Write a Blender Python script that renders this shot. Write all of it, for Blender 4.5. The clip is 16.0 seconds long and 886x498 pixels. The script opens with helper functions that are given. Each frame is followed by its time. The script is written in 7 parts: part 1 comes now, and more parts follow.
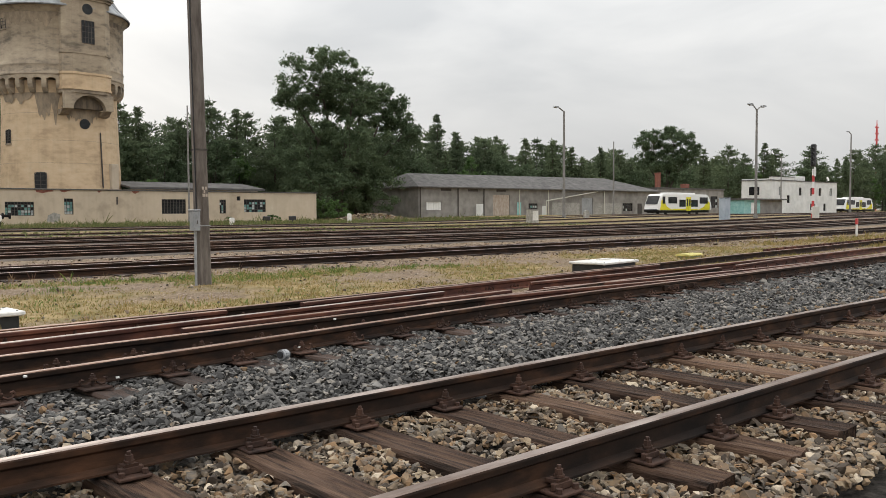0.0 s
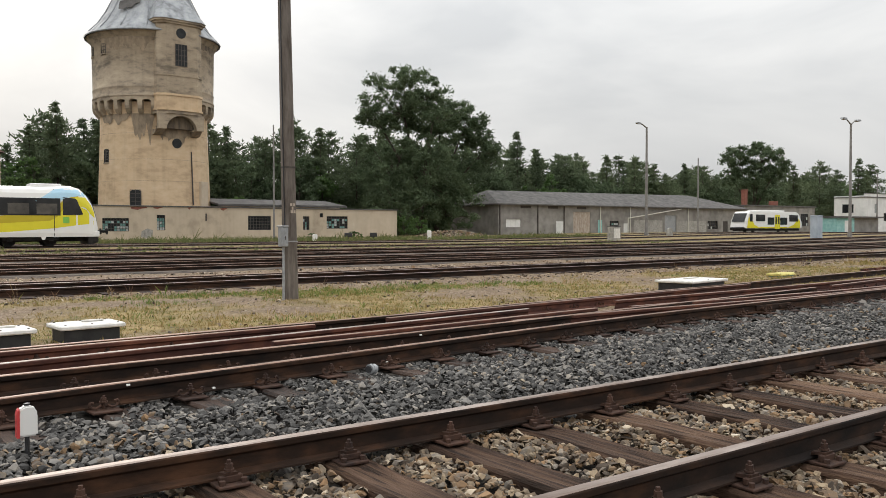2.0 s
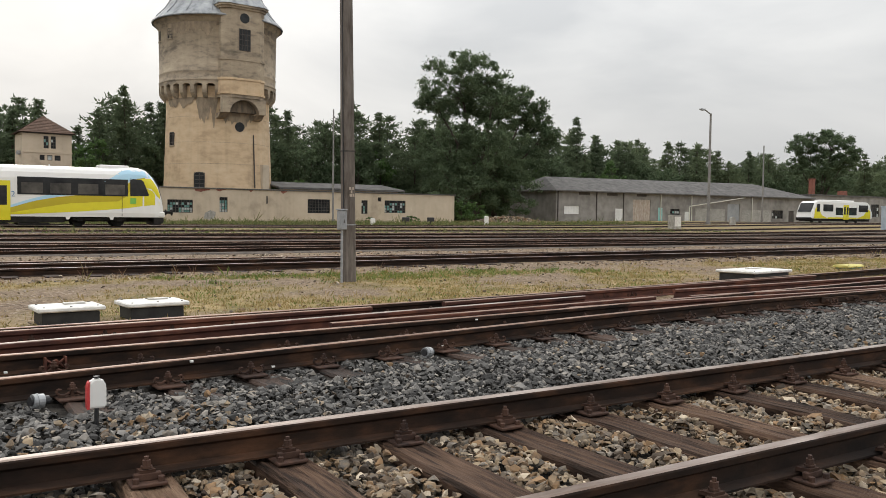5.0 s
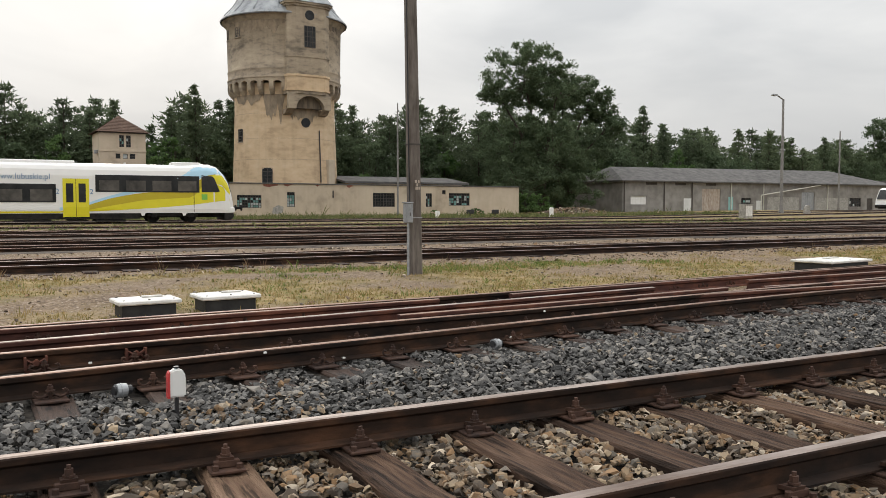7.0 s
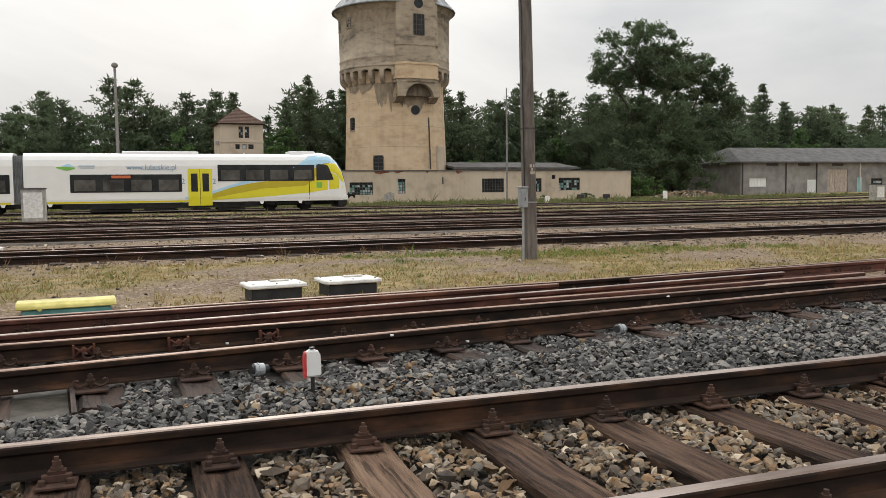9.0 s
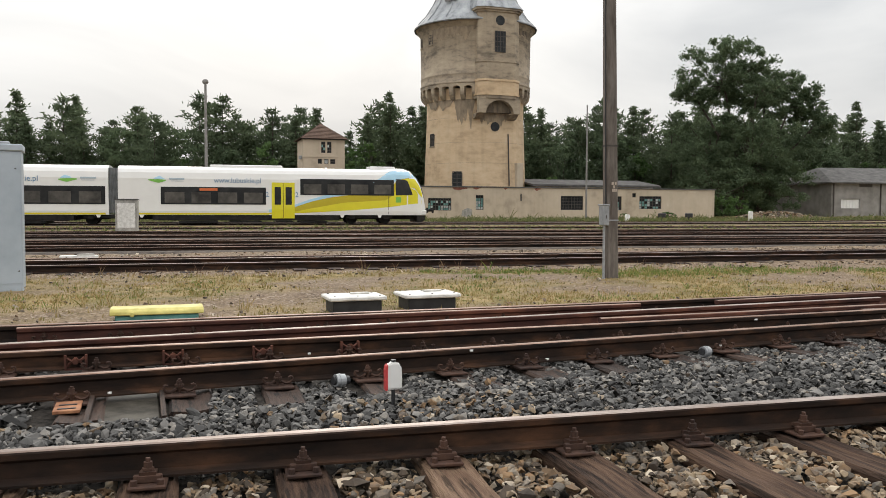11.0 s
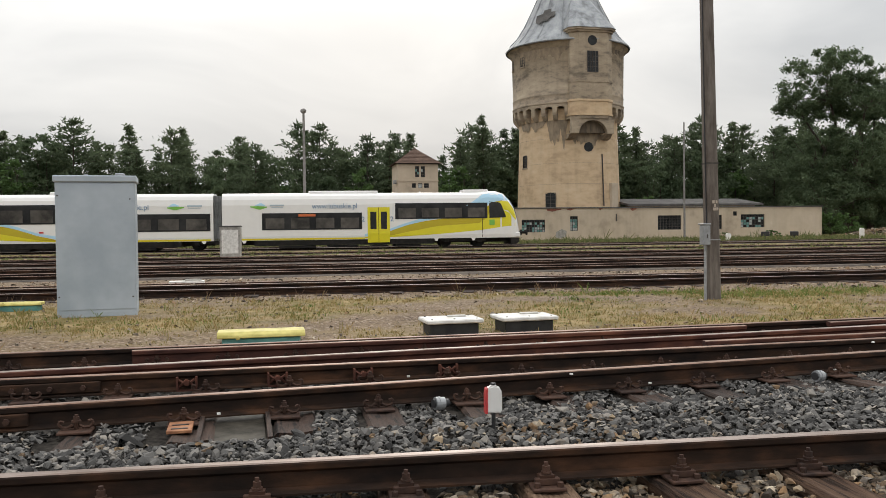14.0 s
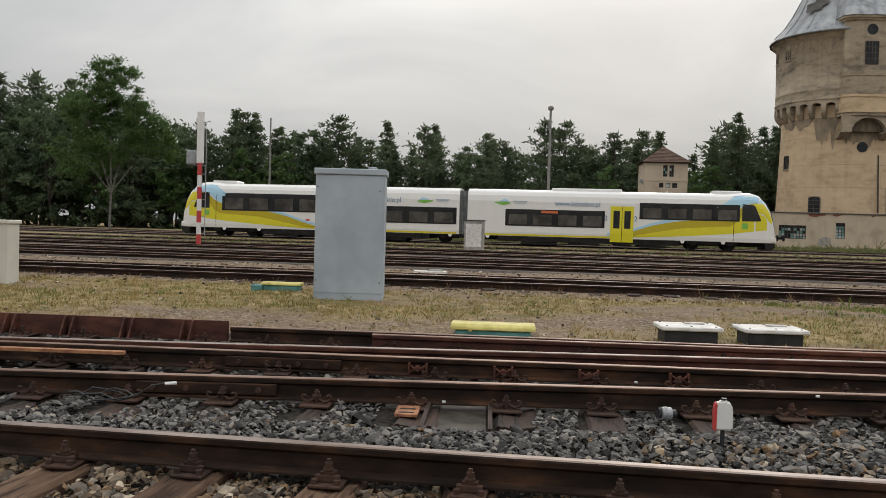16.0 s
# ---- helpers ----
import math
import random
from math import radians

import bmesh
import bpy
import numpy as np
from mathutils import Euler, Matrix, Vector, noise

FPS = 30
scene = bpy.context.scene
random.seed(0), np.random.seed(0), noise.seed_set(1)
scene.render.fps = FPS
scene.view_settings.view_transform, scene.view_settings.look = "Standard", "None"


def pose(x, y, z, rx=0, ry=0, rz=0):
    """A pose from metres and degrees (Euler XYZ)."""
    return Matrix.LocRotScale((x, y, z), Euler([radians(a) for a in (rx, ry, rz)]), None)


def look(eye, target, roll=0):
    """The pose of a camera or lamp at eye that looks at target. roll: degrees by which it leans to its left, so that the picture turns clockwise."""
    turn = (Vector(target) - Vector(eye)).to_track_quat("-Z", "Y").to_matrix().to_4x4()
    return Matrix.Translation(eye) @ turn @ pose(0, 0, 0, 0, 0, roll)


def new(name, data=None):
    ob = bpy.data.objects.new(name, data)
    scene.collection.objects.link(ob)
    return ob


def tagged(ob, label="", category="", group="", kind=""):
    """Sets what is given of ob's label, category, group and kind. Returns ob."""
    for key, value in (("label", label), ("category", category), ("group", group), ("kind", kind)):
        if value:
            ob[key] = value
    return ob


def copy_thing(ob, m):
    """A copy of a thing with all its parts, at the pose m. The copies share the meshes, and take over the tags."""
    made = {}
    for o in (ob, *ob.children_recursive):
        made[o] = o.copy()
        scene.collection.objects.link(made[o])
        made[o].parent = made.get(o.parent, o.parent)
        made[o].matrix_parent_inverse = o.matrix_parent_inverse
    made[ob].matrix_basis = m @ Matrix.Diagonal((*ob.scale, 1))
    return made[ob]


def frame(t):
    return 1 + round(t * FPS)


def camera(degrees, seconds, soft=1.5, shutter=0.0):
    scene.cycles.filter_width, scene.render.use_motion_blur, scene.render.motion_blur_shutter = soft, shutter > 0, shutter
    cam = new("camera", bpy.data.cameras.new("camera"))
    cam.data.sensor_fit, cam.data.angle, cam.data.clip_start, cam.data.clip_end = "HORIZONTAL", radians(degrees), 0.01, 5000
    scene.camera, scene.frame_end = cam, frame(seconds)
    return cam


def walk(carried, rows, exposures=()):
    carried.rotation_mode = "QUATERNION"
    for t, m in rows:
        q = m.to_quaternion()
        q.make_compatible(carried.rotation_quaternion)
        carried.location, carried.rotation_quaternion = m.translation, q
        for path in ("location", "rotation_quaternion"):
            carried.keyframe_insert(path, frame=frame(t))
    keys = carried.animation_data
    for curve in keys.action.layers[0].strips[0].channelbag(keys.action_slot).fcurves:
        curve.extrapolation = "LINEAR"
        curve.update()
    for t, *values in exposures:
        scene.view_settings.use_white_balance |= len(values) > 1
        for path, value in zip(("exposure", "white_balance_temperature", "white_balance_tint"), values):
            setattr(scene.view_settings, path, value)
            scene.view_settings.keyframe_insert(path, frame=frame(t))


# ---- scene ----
cam = camera(56.3, 16.0, soft=0.7)

PATH = [
    (0, (0.199, -0.055, 1.075), (1.523, 1.441, 0.985), -0.3),
    (0.5, (0.2, -0.058, 1.073), (1.457, 1.494, 0.978), -0.3),
    (1, (0.219, -0.054, 1.075), (1.414, 1.545, 0.953), -0.0),
    (1.5, (0.155, -0.035, 1.072), (1.351, 1.567, 0.996), 0.0),
    (2, (0.139, -0.006, 1.068), (1.316, 1.61, 1.02), -0.1),
    (2.5, (0.141, 0.001, 1.067), (1.287, 1.639, 1.001), -0.1),
    (3, (0.137, -0.007, 1.067), (1.266, 1.642, 0.986), -0.0),
    (5.5, (0.119, -0.018, 1.061), (1.141, 1.699, 0.975), 0.7),
    (6, (0.108, -0.004, 1.059), (1.073, 1.745, 0.965), 0.2),
    (6.5, (0.106, -0.011, 1.062), (1.053, 1.747, 0.961), -0.1),
    (7, (0.102, -0.012, 1.058), (1.03, 1.757, 0.955), 0.0),
    (7.5, (0.089, -0.005, 1.056), (0.974, 1.785, 0.945), 0.5),
    (8, (0.073, 0.006, 1.055), (0.911, 1.818, 0.931), 0.6),
    (8.5, (0.042, 0.019, 1.054), (0.817, 1.858, 0.927), 0.1),
    (9, (-0.004, 0.033, 1.047), (0.684, 1.906, 0.911), -0.7),
    (11.5, (-0.044, 0.049, 1.04), (0.441, 1.988, 0.959), 0.7),
    (12, (-0.058, 0.049, 1.039), (0.387, 1.998, 0.973), 1.1),
    (12.5, (-0.076, 0.061, 1.039), (0.288, 2.027, 0.978), 1.2),
    (13, (-0.078, 0.066, 1.045), (0.216, 2.044, 0.986), 0.5),
    (13.5, (-0.075, 0.058, 1.042), (0.216, 2.036, 0.987), 0.1),
    (14, (-0.066, 0.05, 1.044), (0.226, 2.028, 1.003), -0.7),
    (14.5, (-0.064, 0.05, 1.045), (0.222, 2.029, 1.019), -0.2),
    (15, (-0.079, 0.039, 1.047), (0.12, 2.029, 1.033), 0.7),
    (15.5, (-0.027, 0.07, 1.052), (-0.052, 2.069, 1.033), 0.8),
    (16, (0.02, 0.088, 1.05), (-0.266, 2.066, 0.998), 1.6),
]
EXPOSURES = ((0, 0.15), (3, 0.15), (5.5, 0.1), (9, 0.09), (11.5, 0.18), (12.5, -0.12), (14.5, 0.02), (15, -0.1), (15.5, -0.38), (16, -0.32))
walk(cam, [(t, look(eye, target, roll)) for t, eye, target, roll in PATH], exposures=EXPOSURES)

# ---- sky and light ----
world = bpy.data.worlds.new("overcast_sky")
scene.world = world
world.use_nodes = True
wt = world.node_tree
for n in list(wt.nodes):
    wt.nodes.remove(n)
w_out = wt.nodes.new("ShaderNodeOutputWorld")
w_bg = wt.nodes.new("ShaderNodeBackground")
w_sky = wt.nodes.new("ShaderNodeTexSky")
w_sky.sky_type = "NISHITA"
w_sky.sun_disc = False
w_sky.sun_elevation = radians(25)
w_sky.sun_rotation = radians(6)
w_sky.dust_density = 4.0
w_sky.air_density = 1.5
w_co = wt.nodes.new("ShaderNodeTexCoord")
w_map = wt.nodes.new("ShaderNodeMapping")
w_map.inputs["Scale"].default_value = (1.0, 1.0, 2.6)
w_noise = wt.nodes.new("ShaderNodeTexNoise")
w_noise.inputs["Scale"].default_value = 2.2
w_noise.inputs["Detail"].default_value = 5.0
w_noise.inputs["Roughness"].default_value = 0.5
w_noise.inputs["Distortion"].default_value = 0.6
w_ramp = wt.nodes.new("ShaderNodeValToRGB")
w_ramp.color_ramp.elements[0].position = 0.28
w_ramp.color_ramp.elements[0].color = (5.7, 5.85, 6.0, 1)
w_ramp.color_ramp.elements[1].position = 0.68
w_ramp.color_ramp.elements[1].color = (8.9, 8.85, 8.7, 1)
w_mix = wt.nodes.new("ShaderNodeMixRGB")
w_mix.inputs["Fac"].default_value = 0.975
w_bg.inputs["Strength"].default_value = 0.1
wt.links.new(w_co.outputs["Generated"], w_map.inputs["Vector"])
wt.links.new(w_map.outputs["Vector"], w_noise.inputs["Vector"])
wt.links.new(w_noise.outputs["Fac"], w_ramp.inputs["Fac"])
wt.links.new(w_sky.outputs["Color"], w_mix.inputs["Color1"])
wt.links.new(w_ramp.outputs["Color"], w_mix.inputs["Color2"])
# overcast sky: brighter overhead, and a bright spot where the sun stands behind the cloud
w_sep = wt.nodes.new("ShaderNodeSeparateXYZ")
wt.links.new(w_co.outputs["Generated"], w_sep.inputs["Vector"])


def w_math(op, a, b, clamp=False):
    n = wt.nodes.new("ShaderNodeMath")
    n.operation, n.use_clamp = op, clamp
    for k, v in ((0, a), (1, b)):
        if isinstance(v, (int, float)):
            n.inputs[k].default_value = v
        else:
            wt.links.new(v, n.inputs[k])
    return n.outputs[0]


SUN_AT = Vector((0.09, 0.9, 0.43)).normalized()
w_dot = wt.nodes.new("ShaderNodeVectorMath")
w_dot.operation = "DOT_PRODUCT"
wt.links.new(w_co.outputs["Generated"], w_dot.inputs[0])
w_dot.inputs[1].default_value = SUN_AT
w_up = w_math("MAXIMUM", w_sep.outputs["Z"], 0.0)
w_glow = w_math("MULTIPLY", w_math("POWER", w_math("MAXIMUM", w_dot.outputs["Value"], 0.0), 6.0), 0.16)
w_gain = w_math("ADD", w_math("ADD", w_math("MULTIPLY", w_up, 1.75), 0.68), w_glow)
w_mul = wt.nodes.new("ShaderNodeVectorMath")
w_mul.operation = "SCALE"
wt.links.new(w_mix.outputs["Color"], w_mul.inputs[0])
wt.links.new(w_gain, w_mul.inputs["Scale"])
wt.links.new(w_mul.outputs["Vector"], w_bg.inputs["Color"])
wt.links.new(w_bg.outputs["Background"], w_out.inputs["Surface"])

sun = new("sun", bpy.data.lights.new("sun", "SUN"))
sun.data.energy = 0.8
sun.data.angle = radians(25)
sun.data.color = (1.0, 0.96, 0.9)
sun.matrix_world = look(SUN_AT * 60, (0, 0, 0))


# ---- materials ----
def material(name, stops, scale=4.0, rough=0.8, metal=0.0, bump=0.2, fine=40.0, stain=0.35, stain_scale=0.7, island=0.0, random_ob=0.0, spec=0.4, stretch=(1, 1, 1), detail=6.0, streak=0.0, through_light=0.0, crack=0.0):
    """Procedural surface: two noises at world size pick from the colour stops, a third gives relief."""
    m = bpy.data.materials.new(name)
    m.use_nodes = True
    t = m.node_tree
    b = t.nodes["Principled BSDF"]
    b.inputs["Roughness"].default_value = rough
    b.inputs["Metallic"].default_value = metal
    b.inputs["Specular IOR Level"].default_value = spec
    geo = t.nodes.new("ShaderNodeTexCoord")
    mp = t.nodes.new("ShaderNodeMapping")
    mp.inputs["Scale"].default_value = stretch
    t.links.new(geo.outputs["Object"], mp.inputs["Vector"])
    src = mp.outputs["Vector"]
    if random_ob > 0:
        oi = t.nodes.new("ShaderNodeObjectInfo")
        va = t.nodes.new("ShaderNodeVectorMath")
        va.operation = "MULTIPLY_ADD"
        t.links.new(oi.outputs["Random"], va.inputs[0])
        va.inputs[1].default_value = (37.0, 91.0, 53.0)
        t.links.new(src, va.inputs[2])
        src = va.outputs["Vector"]

    def noise_node(s, d):
        n = t.nodes.new("ShaderNodeTexNoise")
        n.inputs["Scale"].default_value = s
        n.inputs["Detail"].default_value = d
        n.inputs["Roughness"].default_value = 0.6
        t.links.new(src, n.inputs["Vector"])
        return n.outputs["Fac"]

    def math_node(op, a, c):
        n = t.nodes.new("ShaderNodeMath")
        n.operation = op
        for k, v in ((0, a), (1, c)):
            if isinstance(v, (int, float)):
                n.inputs[k].default_value = v
            else:
                t.links.new(v, n.inputs[k])
        return n.outputs[0]

    grain = noise_node(scale, detail)
    big = noise_node(stain_scale, 3.0)
    f = math_node("ADD", math_node("MULTIPLY", grain, 1 - stain), math_node("MULTIPLY", big, stain))
    f = math_node("ADD", math_node("MULTIPLY", math_node("SUBTRACT", f, 0.5), 2.2), 0.5)
    if island > 0:
        g = t.nodes.new("ShaderNodeNewGeometry")
        f = math_node("ADD", math_node("MULTIPLY", f, 1 - island), math_node("MULTIPLY", g.outputs["Random Per Island"], island))
    if random_ob > 0:
        f = math_node("ADD", math_node("MULTIPLY", f, 1 - random_ob), math_node("MULTIPLY", oi.outputs["Random"], random_ob))
    r = t.nodes.new("ShaderNodeValToRGB")
    cr = r.color_ramp
    while len(cr.elements) < len(stops):
        cr.elements.new(0.5)
    for e, (p, c) in zip(cr.elements, stops):
        e.position, e.color = p, (*c, 1)
    t.links.new(f, r.inputs["Fac"])
    col = r.outputs["Color"]
    if streak > 0:
        sm = t.nodes.new("ShaderNodeMapping")
        sm.inputs["Scale"].default_value = (1.6, 1.6, 0.09)
        t.links.new(geo.outputs["Object"], sm.inputs["Vector"])
        sn = t.nodes.new("ShaderNodeTexNoise")
        sn.inputs["Scale"].default_value, sn.inputs["Detail"].default_value = 1.0, 7.0
        t.links.new(sm.outputs["Vector"], sn.inputs["Vector"])
        sr = t.nodes.new("ShaderNodeValToRGB")
        sr.color_ramp.elements[0].position, sr.color_ramp.elements[0].color = 0.36, (1 - streak, 1 - streak, 1 - streak, 1)
        sr.color_ramp.elements[1].position, sr.color_ramp.elements[1].color = 0.52, (1, 1, 1, 1)
        t.links.new(math_node("ADD", math_node("MULTIPLY", sn.outputs["Fac"], 0.7), math_node("MULTIPLY", noise_node(0.35, 4.0), 0.3)), sr.inputs["Fac"])
        mu = t.nodes.new("ShaderNodeMixRGB")
        mu.blend_type = "MULTIPLY"
        mu.inputs["Fac"].default_value = 1.0
        t.links.new(col, mu.inputs["Color1"])
        t.links.new(sr.outputs["Color"], mu.inputs["Color2"])
        col = mu.outputs["Color"]
    if crack > 0:
        kr = t.nodes.new("ShaderNodeValToRGB")
        kr.color_ramp.elements[0].position, kr.color_ramp.elements[0].color = 0.37, (1 - crack, 1 - crack, 1 - crack, 1)
        kr.color_ramp.elements[1].position, kr.color_ramp.elements[1].color = 0.45, (1, 1, 1, 1)
        t.links.new(noise_node(4.5, 3.0), kr.inputs["Fac"])
        km = t.nodes.new("ShaderNodeMixRGB")
        km.blend_type = "MULTIPLY"
        km.inputs["Fac"].default_value = 1.0
        t.links.new(col, km.inputs["Color1"])
        t.links.new(kr.outputs["Color"], km.inputs["Color2"])
        col = km.outputs["Color"]
    t.links.new(col, b.inputs["Base Color"])
    if through_light > 0:
        tl = t.nodes.new("ShaderNodeBsdfTranslucent")
        br = t.nodes.new("ShaderNodeMixRGB")
        br.blend_type = "MULTIPLY"
        br.inputs["Fac"].default_value = 1.0
        br.inputs["Color2"].default_value = (1.5, 1.5, 1.5, 1)
        t.links.new(col, br.inputs["Color1"])
        t.links.new(br.outputs["Color"], tl.inputs["Color"])
        ms = t.nodes.new("ShaderNodeMixShader")
        ms.inputs["Fac"].default_value = through_light
        t.links.new(b.outputs["BSDF"], ms.inputs[1])
        t.links.new(tl.outputs["BSDF"], ms.inputs[2])
        t.links.new(ms.outputs["Shader"], t.nodes["Material Output"].inputs["Surface"])
    if bump > 0:
        bn = t.nodes.new("ShaderNodeBump")
        bn.inputs["Strength"].default_value = bump
        bn.inputs["Distance"].default_value = 0.3 / fine
        t.links.new(noise_node(fine, 4.0), bn.inputs["Height"])
        t.links.new(bn.outputs["Normal"], b.inputs["Normal"])
    return m


def two(a, c):
    return [(0.25, a), (0.75, c)]


def paint(name, c, rough=0.35, vary=0.12, bump=0.02, scale=2.0):
    d = tuple(v * (1 - vary) for v in c)
    return material(name, two(d, c), scale=scale, rough=rough, bump=bump, fine=30, spec=0.5)


